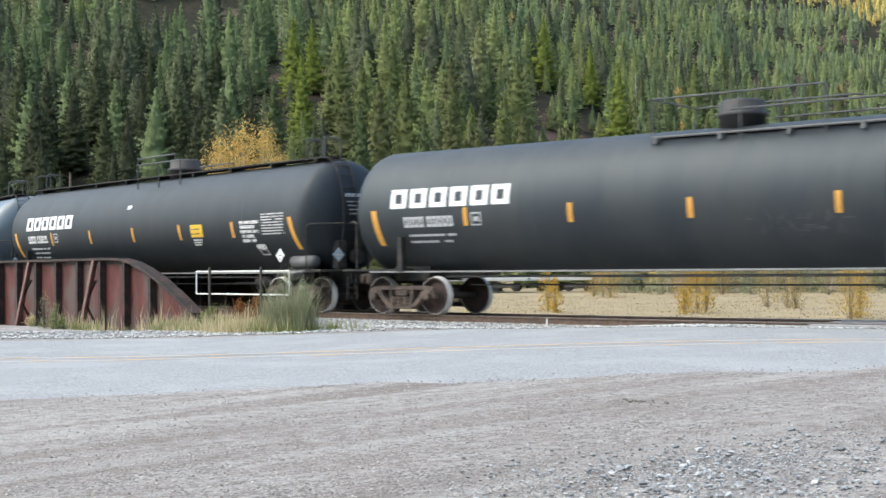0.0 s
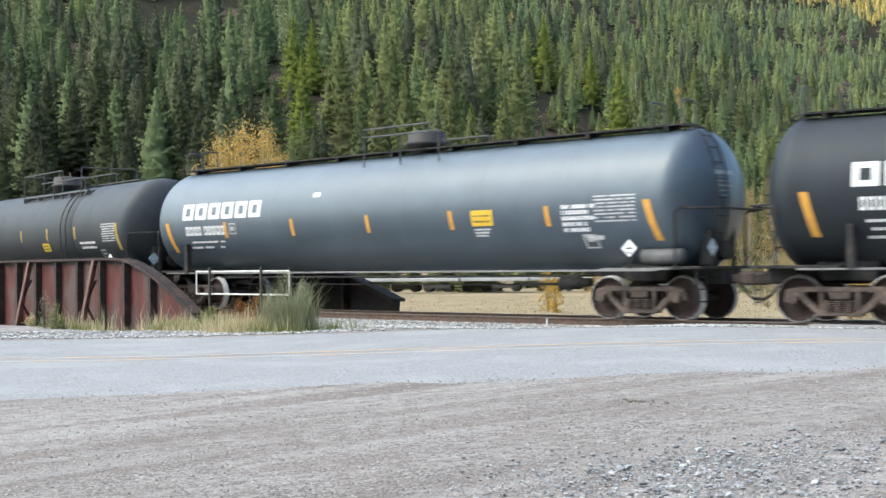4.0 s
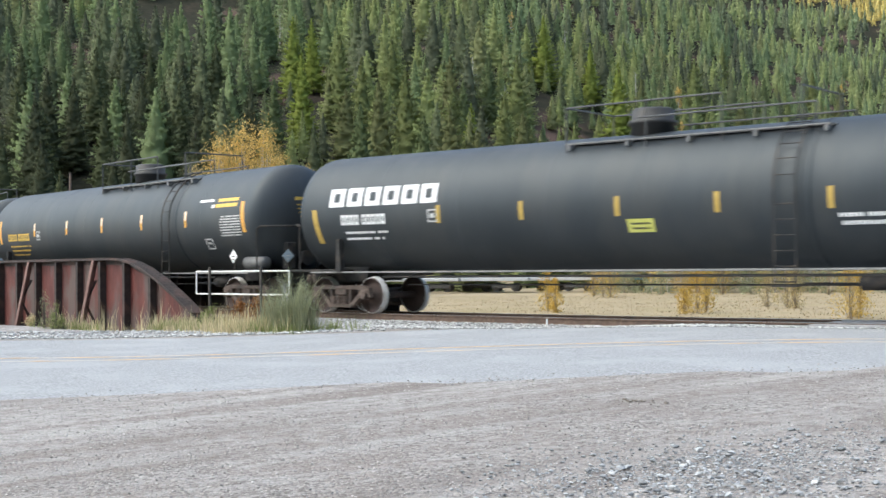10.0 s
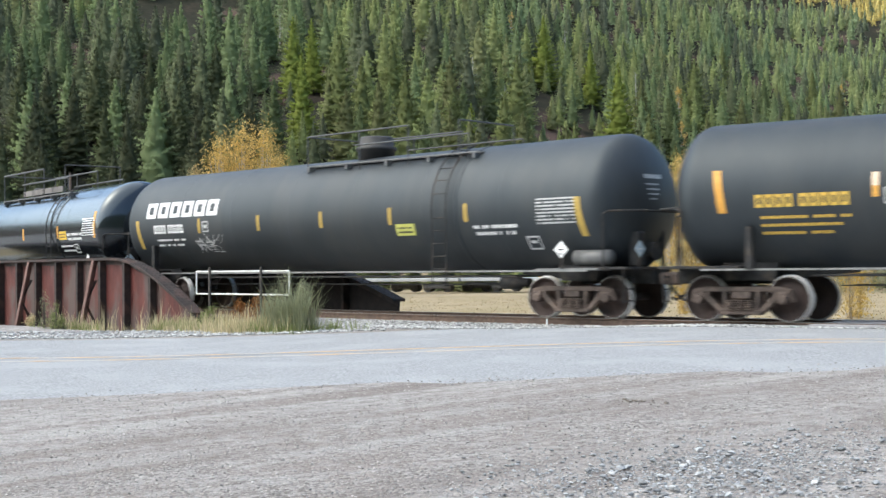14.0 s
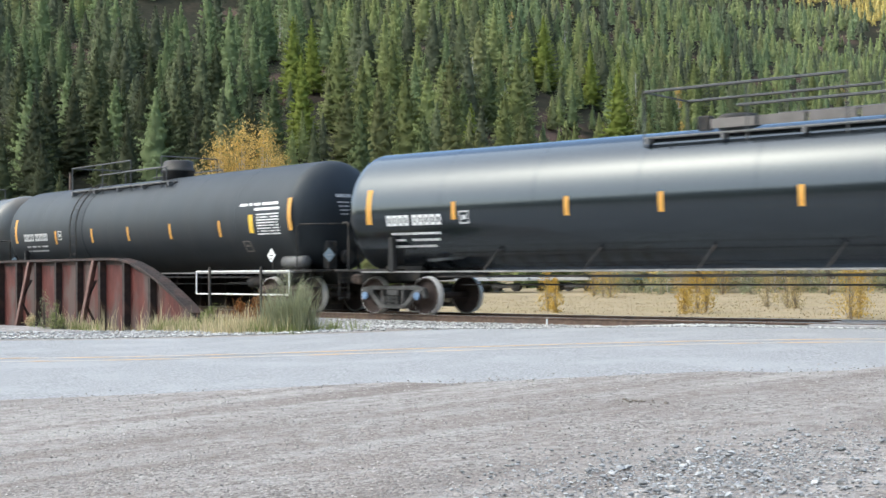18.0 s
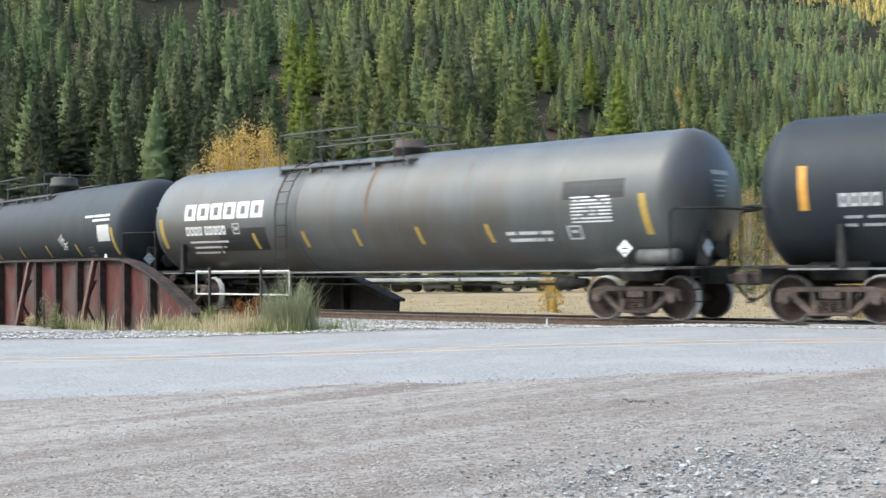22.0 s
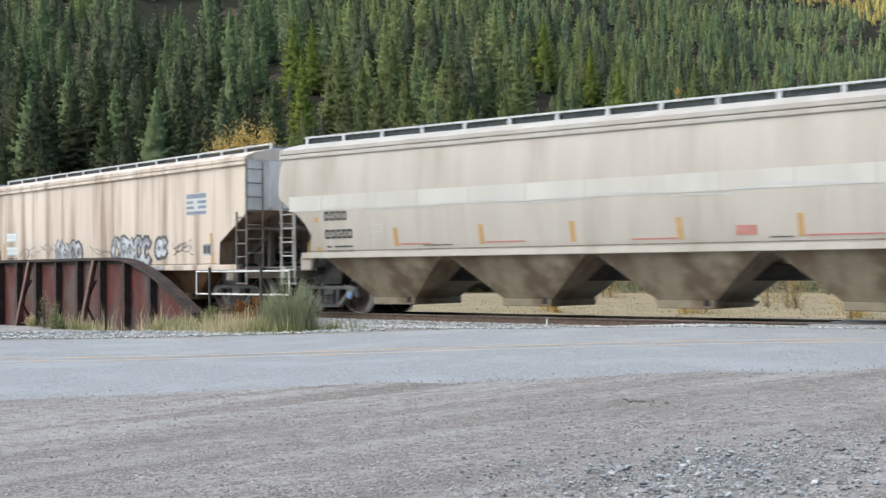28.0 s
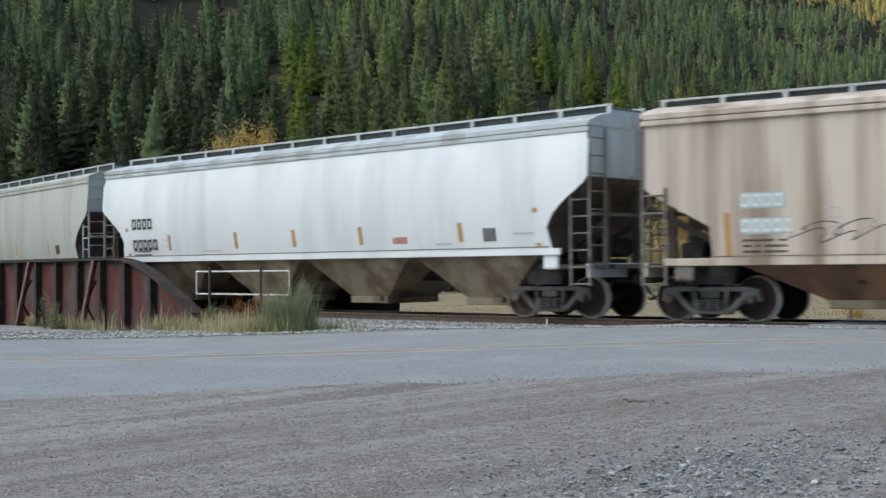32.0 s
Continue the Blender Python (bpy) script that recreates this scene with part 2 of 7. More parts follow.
DIM_MARK = surface("worn_lettering", (0.13, 0.12, 0.11), (0.19, 0.175, 0.16), 12, 0.6)
FAINT_MARK = surface("faint_spray", (0.055, 0.058, 0.062), (0.085, 0.088, 0.092), 6, 0.6)
YELLOW_MARK = surface("yellow_lettering", (0.62, 0.40, 0.06), (0.7, 0.47, 0.09), 12, 0.55)
YELLOW_PLATE = surface("yellow_placard", (0.75, 0.47, 0.03), (0.82, 0.54, 0.06), 12, 0.5)
GREEN_PLATE = surface("yellow_green_placard", (0.50, 0.50, 0.10), (0.58, 0.57, 0.16), 12, 0.5)
BLACK_MARK = surface("black_lettering", (0.03, 0.03, 0.03), (0.06, 0.06, 0.06), 12, 0.6)
RED_MARK = surface("red_lettering", (0.50, 0.16, 0.13), (0.58, 0.24, 0.2), 12, 0.6)
BLUE_MARK = surface("blue_grey_panel", (0.16, 0.19, 0.25), (0.25, 0.28, 0.34), 6, 0.6)
CREAM_HOPPER = surface("cream_hopper_paint", (0.50, 0.452, 0.392), (0.60, 0.548, 0.478), 1.1, 0.6, c3=(0.33, 0.275, 0.22), scale3=1.1, amount3=0.65, edge3=(0.46, 0.66), stretch=(1, 1, 0.14), bump=0.12, bump_scale=1.2, dist=0.05)
RUST_HOPPER = surface("rust_stained_cream_paint", (0.595, 0.497, 0.408), (0.745, 0.64, 0.538), 0.9, 0.6, c3=(0.26, 0.17, 0.115), scale3=1.7, amount3=0.85, edge3=(0.46, 0.70), stretch=(1, 1, 0.07), bump=0.12, bump_scale=1.2, dist=0.05)
WHITE_HOPPER = surface("white_hopper_paint", (0.82, 0.835, 0.845), (0.90, 0.91, 0.92), 0.8, 0.32, c3=(0.60, 0.615, 0.63), scale3=0.9, amount3=0.5, edge3=(0.48, 0.68), stretch=(1, 1, 0.2), bump=0.15, bump_scale=1.0, dist=0.06)
CREAM_ROOF = surface("cream_roof_paint", (0.43, 0.395, 0.345), (0.53, 0.49, 0.44), 1.2, 0.6, c3=(0.45, 0.38, 0.31), scale3=0.8, amount3=0.5, stretch=(1, 1, 0.3))
TAN_HOPPER = surface("pale_green_grey_paint", (0.44, 0.44, 0.39), (0.53, 0.53, 0.47), 1.0, 0.6, c3=(0.33, 0.32, 0.27), scale3=0.9, amount3=0.5, stretch=(1, 1, 0.15))
PALE_END = surface("pale_end_sheet", (0.74, 0.73, 0.725), (0.84, 0.83, 0.825), 1.5, 0.5, c3=(0.34, 0.27, 0.22), scale3=1.2, amount3=0.5, stretch=(1, 1, 0.3))
HOPPER_END = surface("grey_end_sheet", (0.50, 0.545, 0.55), (0.62, 0.66, 0.665), 1.5, 0.55, c3=(0.25, 0.22, 0.19), scale3=1.2, amount3=0.5, stretch=(1, 1, 0.3))
DIRTY_IRON = surface("dirty_ironwork", (0.17, 0.15, 0.13), (0.28, 0.25, 0.22), 5, 0.7, c3=(0.12, 0.08, 0.06), scale3=2, amount3=0.6)
CREAM_IRON = surface("cream_ironwork", (0.42, 0.40, 0.36), (0.52, 0.50, 0.46), 5, 0.7, c3=(0.25, 0.2, 0.16), scale3=2, amount3=0.6)
SLOPE_DARK = surface("dark_slope_sheet", (0.075, 0.06, 0.048), (0.13, 0.105, 0.085), 2, 0.8, c3=(0.18, 0.11, 0.07), scale3=0.9, amount3=0.5, stretch=(1, 1, 0.3))
TOE_BOARD = surface("tan_toe_board", (0.15, 0.135, 0.125), (0.22, 0.20, 0.185), 3, 0.6)
ROOF_WALK = surface("galvanised_walk", (0.46, 0.47, 0.48), (0.60, 0.61, 0.62), 10, 0.5, metal=0.35)
CHUTE = surface("dusty_chute_paint", (0.25, 0.205, 0.14), (0.37, 0.31, 0.215), 2.0, 0.8, c3=(0.12, 0.075, 0.045), scale3=1.1, amount3=0.8, edge3=(0.47, 0.62))
RUST_CHUTE = surface("rusty_chute_paint", (0.10, 0.055, 0.036), (0.19, 0.105, 0.066), 2.0, 0.85, c3=(0.30, 0.165, 0.085), scale3=0.9, amount3=0.8, edge3=(0.46, 0.66), stretch=(1, 1, 0.5))
RUST_SLOPE = surface("rust_streaked_slope_paint", (0.26, 0.17, 0.12), (0.42, 0.31, 0.235), 1.5, 0.8, c3=(0.13, 0.075, 0.05), scale3=1.1, amount3=0.8, stretch=(1, 1, 0.3))
SPRAY_WHITE = surface("sprayed_white", (0.40, 0.41, 0.44), (0.62, 0.63, 0.66), 5, 0.6, c3=(0.22, 0.225, 0.25), scale3=3.2, amount3=0.9, edge3=(0.47, 0.58))
SPRAY_DARK = surface("sprayed_dark", (0.06, 0.06, 0.065), (0.14, 0.13, 0.13), 4, 0.6)
BARK = surface("bark", (0.06, 0.05, 0.042), (0.12, 0.10, 0.085), 6, 0.9, stretch=(1, 1, 0.2))
PALE_BARK = surface("bleached_wood", (0.42, 0.40, 0.37), (0.56, 0.54, 0.5), 3, 0.9)


def let_through(m, share):
    """Thin leaves: part of the light passes through them."""
    t = m.node_tree
    p, o = t.nodes["Principled BSDF"], t.nodes["Material Output"]
    tr, mx = t.nodes.new("ShaderNodeBsdfTranslucent"), t.nodes.new("ShaderNodeMixShader")
    t.links.new(p.inputs["Base Color"].links[0].from_socket, tr.inputs["Color"])
    mx.inputs[0].default_value = share
    t.links.new(p.outputs[0], mx.inputs[1]), t.links.new(tr.outputs[0], mx.inputs[2])
    t.links.new(mx.outputs[0], o.inputs["Surface"])
    return m


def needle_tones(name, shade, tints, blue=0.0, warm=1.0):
    """Tip and inner needles in several tones, tree by tree: a list of materials, light tips first. Shade inside the
    crown is put into the inner tone.
    """
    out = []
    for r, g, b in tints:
        for layer, f in (("lit_shoots", 1.0), ("shaded_needles", 0.80)):
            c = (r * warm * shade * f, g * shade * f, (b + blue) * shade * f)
            out.append(let_through(surface("%s_%s" % (name, layer), tuple(v * 0.8 for v in c), tuple(v * 1.18 for v in c), 0.35, 0.85, bump=0, island=0.03, spec=0.06), 0.45))
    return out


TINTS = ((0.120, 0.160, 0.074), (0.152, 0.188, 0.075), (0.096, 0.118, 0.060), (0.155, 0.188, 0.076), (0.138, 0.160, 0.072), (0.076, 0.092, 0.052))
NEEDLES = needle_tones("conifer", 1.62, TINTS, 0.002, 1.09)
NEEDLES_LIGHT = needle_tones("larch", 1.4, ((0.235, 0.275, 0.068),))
# brighter, bluer copies for farther slopes: distance haze is put into the colour
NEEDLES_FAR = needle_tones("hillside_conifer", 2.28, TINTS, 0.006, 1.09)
NEEDLES_HAZY = needle_tones("hazy_slope_conifer", 2.4, TINTS, 0.012, 1.08)
SUNLIT_GOLD = let_through(surface("sunlit_larch_needles", (0.56, 0.44, 0.13), (0.72, 0.62, 0.26), 0.4, 0.8, bump=0, island=0.3, spec=0.2), 0.35)
GOLD_LEAF = let_through(surface("golden_leaves", (0.56, 0.39, 0.11), (0.68, 0.52, 0.21), 0.8, 0.7, bump=0, island=0.35, spec=0.25), 0.35)
BUSH_LEAF = let_through(surface("amber_leaves", (0.48, 0.31, 0.06), (0.62, 0.45, 0.12), 0.8, 0.7, bump=0, island=0.35, spec=0.25), 0.35)
PALE_LEAF = let_through(surface("pale_autumn_leaves", (0.40, 0.32, 0.15), (0.50, 0.40, 0.2), 0.8, 0.7, bump=0, island=0.3, spec=0.25), 0.35)
GRASS_GREEN = let_through(surface("green_grass", (0.17, 0.21, 0.07), (0.27, 0.30, 0.12), 2, 0.8, bump=0, island=0.35, spec=0.25), 0.35)
GRASS_DRY = let_through(surface("dry_grass", (0.50, 0.42, 0.25), (0.64, 0.56, 0.36), 2, 0.85, bump=0, island=0.3, spec=0.25), 0.35)
SAGE = let_through(surface("grey_green_shrub", (0.25, 0.265, 0.155), (0.36, 0.375, 0.24), 3, 0.8, bump=0, island=0.3, spec=0.25), 0.35)
TWIG = surface("thin_twigs", (0.20, 0.16, 0.11), (0.29, 0.24, 0.17), 4, 0.9)
RUSSET = let_through(surface("russet_leaves", (0.20, 0.085, 0.03), (0.32, 0.15, 0.05), 3, 0.8, bump=0, island=0.3, spec=0.25), 0.35)
MEADOW = let_through(surface("meadow_straw", (0.31, 0.25, 0.145), (0.40, 0.33, 0.205), 0.8, 0.9, bump=0, island=0.1, spec=0.2), 0.35)
DULL_WHITE = surface("dull_white_paint", (0.44, 0.45, 0.46), (0.54, 0.55, 0.56), 3, 0.7)


# ---------- mesh helpers ----------
def part(name, bm, material, parent=None, label="", m=None):
    """Links a bmesh as one mesh object, under a thing or a part."""
    me = bpy.data.meshes.new(name)
    bm.to_mesh(me)
    bm.free()
    me.materials.append(material)
    ob = new(name, me)
    if m is not None:
        ob.matrix_basis = m
    if parent is not None:
        ob.parent = parent
    if name in ("fine_print", "data_panel", "scrawl", "rivets", "placard_print"):
        tagged(ob, kind="stuff")
    return tagged(ob, label=label)


def sheet(name, verts, faces, material, parent=None, label="", shade=False):
    me = bpy.data.meshes.new(name)
    me.from_pydata([tuple(v) for v in verts], [], [tuple(f) for f in faces])
    me.materials.append(material)
    if shade:
        me.shade_smooth()
    ob = new(name, me)
    if parent is not None:
        ob.parent = parent
    return tagged(ob, label=label)


def raw(name, verts, tris, material, pick=None):
    """A mesh object from large arrays of corners and triangles."""
    me = bpy.data.meshes.new(name)
    me.vertices.add(len(verts))
    me.vertices.foreach_set("co", np.asarray(verts, np.float32).ravel())
    k = len(tris)
    me.loops.add(3 * k)
    me.loops.foreach_set("vertex_index", np.asarray(tris, np.int32).ravel())
    me.polygons.add(k)
    me.polygons.foreach_set("loop_start", np.arange(0, 3 * k, 3, dtype=np.int32))
    me.update(calc_edges=True)
    for m in material if isinstance(material, list) else [material]:
        me.materials.append(m)
    if pick is not None:
        me.polygons.foreach_set("material_index", np.asarray(pick, np.int32))
    return new(name, me)


def box(bm, c, size, bevel=0.0, turn=None):
    r = bmesh.ops.create_cube(bm, size=1.0)["verts"]
    bmesh.ops.scale(bm, vec=size, verts=r)
    if bevel:
        es = list({e for v in r for e in v.link_edges})
        out = bmesh.ops.bevel(bm, geom=es, offset=bevel, segments=1, affect="EDGES")
        r = list({v for f in out["faces"] for v in f.verts} | {v for v in r if v.is_valid})
    if turn is not None:
        bmesh.ops.rotate(bm, cent=(0, 0, 0), matrix=turn.to_3x3(), verts=r)
    bmesh.ops.translate(bm, vec=c, verts=r)
    return r


def rod(bm, a, b, r, seg=6, r2=None):
    a, b = Vector(a), Vector(b)
    d = b - a
    vs = bmesh.ops.create_cone(bm, cap_ends=True, segments=seg, radius1=r, radius2=r if r2 is None else r2, depth=d.length)["verts"]
    q = d.to_track_quat("Z", "Y").to_matrix()
    bmesh.ops.rotate(bm, cent=(0, 0, 0), matrix=q, verts=vs)
    bmesh.ops.translate(bm, vec=(a + b) / 2, verts=vs)
    return vs


def pipe(bm, pts, r, seg=6):
    for a, b in zip(pts, pts[1:]):
        rod(bm, a, b, r, seg)


def lathe(bm, profile, seg=32, axis="X", centre=(0, 0, 0), smooth_shade=True, caps=True):
    """Turns (along, radius) pairs round an axis."""
    rings = []
    for t, r in profile:
        ring = []
        for i in range(seg):
            a = 2 * math.pi * i / seg
            c, s = math.cos(a) * r, math.sin(a) * r
            p = (t, c, s) if axis == "X" else (c, t, s) if axis == "Y" else (c, s, t)
            ring.append(bm.verts.new(Vector(p) + Vector(centre)))
        rings.append(ring)
    for A, B in zip(rings, rings[1:]):
        for i in range(seg):
            f = bm.faces.new((A[i], A[(i + 1) % seg], B[(i + 1) % seg], B[i]))
            f.smooth = smooth_shade
    for ring in (rings[0], rings[-1]) if caps else ():
        bm.faces.new(ring)
    bmesh.ops.recalc_face_normals(bm, faces=bm.faces[:])


def prism(bm, poly, y0, y1):
    """A polygon in x and z, extruded from y0 to y1."""
    A = [bm.verts.new((x, y0, z)) for x, z in poly]
    B = [bm.verts.new((x, y1, z)) for x, z in poly]
    k = len(poly)
    fs = [bm.faces.new(A), bm.faces.new(list(reversed(B)))]
    for i in range(k):
        fs.append(bm.faces.new((A[i], B[i], B[(i + 1) % k], A[(i + 1) % k])))
    bmesh.ops.recalc_face_normals(bm, faces=fs)


def B():
    return bmesh.new()


def at_track(s, n, z=0.0, turn=0.0):
    x, y = track(s, n)
    return pose(x, y, z, 0, 0, math.degrees(heading(s)) + turn)


# ---------- ground ----------
def spaced(*runs):
    out = []
    for a, b, step in runs:
        out += list(np.arange(a, b, step))
    return np.array(out + [runs[-1][1]])


ROAD_DIR = Vector((0.79, 0.613, 0)).normalized()
ROAD_SIDE = Vector((-ROAD_DIR.y, ROAD_DIR.x, 0))
ROAD_MID = Vector((-19.1, -11.7, 0))


def road_point(u, v, lift=0.0):
    p = ROAD_MID + ROAD_DIR * u + ROAD_SIDE * v
    return p.x, p.y, gz(p.x, p.y) + lift


def near_edge(u):
    return -7.25 + 0.05 * min(max(u, -4), 16) - 0.10 * math.sin(u * 0.7) - 0.07 * math.sin(u * 2.3 + 1) - 0.05 * math.sin(u * 5.1) - 0.03 * math.sin(u * 9.7 + 2)


def far_edge(u):
    return 6.75 - 0.03 * max(u - 2, 0) + 0.06 * math.sin(u * 1.9)


def build_ground():
    xs = spaced((-2600, -600, 100), (-600, -160, 14), (-160, -60, 4), (-60, 6, 0.75), (6, 60, 6), (60, 900, 40), (900, 2600, 120))
    ys = spaced((-2600, -900, 120), (-900, -60, 40), (-60, -26, 5), (-26, 12, 0.75), (12, 60, 3), (60, 420, 9), (420, 2600, 90))
    X, Y = np.meshgrid(xs, ys)
    Z = ground_z(X, Y)
    far = np.hypot(X, Y + 23) < 60
    Z = Z + np.where(far, 0.002 * np.sin(X * 2.1 + 1.7 * np.sin(Y)) * np.sin(Y * 1.7), 0)
    # the ground lies a little under the road's sheet
    du = (X - ROAD_MID.x) * ROAD_DIR.x + (Y - ROAD_MID.y) * ROAD_DIR.y
    dv = (X - ROAD_MID.x) * ROAD_SIDE.x + (Y - ROAD_MID.y) * ROAD_SIDE.y
    edge = np.vectorize(near_edge)(du)
    Z = Z - np.where((dv > edge + 0.5) & (dv < np.vectorize(far_edge)(du) - 0.5) & (du < 45) & (du > -90), 0.06, 0)
    V = np.stack([X, Y, Z], -1).reshape(-1, 3)
    nx = len(xs)
    F, mats = [], []
    for j in range(len(ys) - 1):
        for i in range(nx - 1):
            F.append((j * nx + i, j * nx + i + 1, (j + 1) * nx + i + 1, (j + 1) * nx + i))
    ob = sheet("ground", V, F, GRAVEL, shade=True)
    C = np.array([V[list(f)].mean(0) for f in F])
    s, n = along(C[:, 0], C[:, 1])
    w = -math.sin(YAW) * C[:, 0] + math.cos(YAW) * (C[:, 1] - EYE.y)
    kind = np.zeros(len(F), np.int32)
    kind[n > 3.2] = 1
    kind[(s < -26) & (n > -4.2) & (n < 3.5)] = 1
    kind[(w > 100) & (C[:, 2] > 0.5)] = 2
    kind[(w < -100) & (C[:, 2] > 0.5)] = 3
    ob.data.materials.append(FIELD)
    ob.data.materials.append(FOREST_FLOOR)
    ob.data.materials.append(UNSEEN_WOODS)
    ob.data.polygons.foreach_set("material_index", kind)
    tagged(ob, "pale gravel lot, dry meadow and wooded hillside ground, with an added unseen slope", "ground", kind="structure")


build_ground()


def build_road():
    us = spaced((-90, -22, 0.75), (-22, 18, 0.2), (18, 46, 0.75))
    V, F = [], []
    cols = 17
    for u in us:
        a, b = near_edge(u), far_edge(u)
        for k in range(cols):
            V.append(road_point(u, a + (b - a) * k / (cols - 1), 0.014 if 0 < k < cols - 1 else -0.02))
    for i in range(len(us) - 1):
        for k in range(cols - 1):
            j = i * cols + k
            F.append((j, j + cols, j + cols + 1, j + 1))
    road = tagged(sheet("road", V, F, ASPHALT, shade=True), "bleached grey asphalt road with faded markings", "road", kind="structure")
    for v0 in (-0.50, 0.28):
        V, F = [], []
        us = np.arange(-60, 14.6, 0.5)
        for u in us:
            vv = v0 - 0.12 * max(u, 0)
            V += [road_point(u, vv, 0.018), road_point(u, vv + 0.135, 0.018)]
        F = [(2 * i, 2 * i + 2, 2 * i + 3, 2 * i + 1) for i in range(len(us) - 1)]
        sheet("centre_line", V, F, YELLOW_PAINT, road, "worn yellow line")
    rnd = random.Random(4)
    for k in range(9):
        u, v = rnd.uniform(-14, 6), rnd.uniform(-4, 4.5)
        long_way = k % 3 > 0
        V, F = [], []
        steps = rnd.randint(9, 20)
        for i in range(steps):
            wv = rnd.uniform(0.008, 0.03)
            V += [road_point(u, v - wv, 0.017), road_point(u, v + wv, 0.017)] if long_way else [road_point(u - wv, v, 0.017), road_point(u + wv, v, 0.017)]
            if long_way:
                u, v = u + 0.3, v + rnd.uniform(-0.06, 0.06)
            else:
                u, v = u + rnd.uniform(-0.08, 0.08), v + 0.25
        F = [(2 * i, 2 * i + 2, 2 * i + 3, 2 * i + 1) for i in range(steps - 1)]
        sheet("crack", V, F, CRACK, road, "dark sealed crack")


build_road()


def pebble_shapes(seed):
    rnd = random.Random(seed)
    out = []
    for _ in range(6):
        bm = B()
        bmesh.ops.create_icosphere(bm, subdivisions=1, radius=0.5)
        for v in bm.verts:
            v.co = Vector((v.co.x * rnd.uniform(0.8, 1.25), v.co.y * rnd.uniform(0.8, 1.25), v.co.z * rnd.uniform(0.35, 0.6))) * rnd.uniform(0.62, 1.25)
        bm.verts.ensure_lookup_table()
        out.append((np.array([v.co[:] for v in bm.verts]), np.array([[v.index for v in f.verts] for f in bm.faces])))
        bm.free()
    return out


def scatter(name, material, places, sizes, seed, label, sink=0.2):
    shapes = pebble_shapes(seed)
    g = np.random.default_rng(seed)
    V, T, base = [], [], 0
    for (x, y, z), d in zip(places, sizes):
        sv, st = shapes[g.integers(6)]
        a = g.uniform(0, 6.283)
        c, s = math.cos(a), math.sin(a)
        v = sv * d
        V.append(np.stack([v[:, 0] * c - v[:, 1] * s + x, v[:, 0] * s + v[:, 1] * c + y, v[:, 2] + z + d * sink], 1))
        T.append(st + base)
        base += len(sv)
    ob = raw(name, np.concatenate(V), np.concatenate(T), material)
    ob.data.polygons.foreach_set("use_smooth", np.zeros(len(ob.data.polygons), bool))
    return tagged(ob, label, "stones", kind="stuff")


def build_stones():
    g = np.random.default_rng(11)
    lots = (([], [], GRIT, "gravel_stones", "small loose stones on the gravel lot"), ([], [], STONE, "stone_heap", "heap of coarse pale crushed stone on the gravel lot"))
    for k, number in enumerate((15000, 3000)):
        while len(lots[k][0]) < number:
            w, a = (6.2 + 3.6 * g.random(), g.uniform(0.0, 0.38)) if k else (5.8 + 11 * g.random() ** 1.4, g.uniform(-0.38, 0.38))
            x = -math.sin(YAW) * w + math.cos(YAW) * a * w
            y = EYE.y + math.cos(YAW) * w + math.sin(YAW) * a * w
            p = Vector((x, y, 0)) - ROAD_MID
            if p.dot(ROAD_SIDE) > near_edge(p.dot(ROAD_DIR)) - 0.1:
                continue
            # coarse crushed stone lies in a low heap on one side of the lot
            heap = math.exp(-(((a - 0.23) / 0.10) ** 2 + ((w - 7.5) / 0.9) ** 2)) + 0.35 * math.exp(-(((a - 0.12) / 0.10) ** 2 + ((w - 7.6) / 1.0) ** 2)) + 0.18 * math.exp(-(((a - 0.3) / 0.12) ** 2 + ((w - 8.8) / 0.8) ** 2))
            if k and g.random() > heap:
                continue
            q = g.random()
            d = (g.uniform(0.009, 0.022) if q < 0.80 else g.uniform(0.022, 0.038) if q < 0.97 else g.uniform(0.04, 0.062)) if k else 0.005 + 0.02 * g.random() ** 2.6
            lots[k][0].append((x, y, gz(x, y) + (0.012 * heap if k else 0)))
            lots[k][1].append(d)
    for k, (places, sizes, material, name, label) in enumerate(lots):
        scatter(name, material, places, sizes, 3 + 20 * k, label)
    places, sizes = [], []
    for _ in range(2600):
        u = g.uniform(-20, 18)
        places.append(road_point(u, near_edge(u) + g.normal(-0.05, 0.32), 0.012))
        sizes.append(0.008 + 0.022 * g.random() ** 2)
    scatter("edge_stones", GRIT, places, sizes, 41, "loose pale grit strewn over the edge of the road")
    clods = [(-5.95 + g.normal(0, 0.14), -13.42 + g.normal(0, 0.06)) for _ in range(26)]
    scatter("earth_clods", TIMBER, [(x, y, gz(x, y)) for x, y in clods], [g.uniform(0.015, 0.05) for _ in clods], 31, "dark clods of earth and bark on the gravel lot")
    places, sizes = [], []
    for _ in range(11000):
        s, n = g.uniform(-25.5, -7.5), g.normal(-1.3, 0.55)
        if n > -0.25 or n < -2.7:
            continue
        if s > -15 and n < -1.9 + (s + 15) * 0.17:
            continue
        x, y = track(s, n)
        bed = float(np.interp(n, [-2.3, -0.7], [-0.40, -0.165])) if -25 < s < -11 else -9.0
        places.append((x, y, max(gz(x, y), bed) + 0.01))
        sizes.append(g.uniform(0.035, 0.075))
    for _ in range(6000):
        u = g.uniform(-16, 6)
        x, y, z = road_point(u, far_edge(u) + 0.05 + 3.4 * g.random() ** 1.4)
        s, n = along(x, y)
        if n > -2.6 - 1.6 * (s < -26):
            continue
        places.append((x, y, z))
        sizes.append(g.uniform(0.035, 0.095))
    scatter("ballast_stones", PALE_STONE, places, sizes, 5, "pale grey ballast stones along the track")


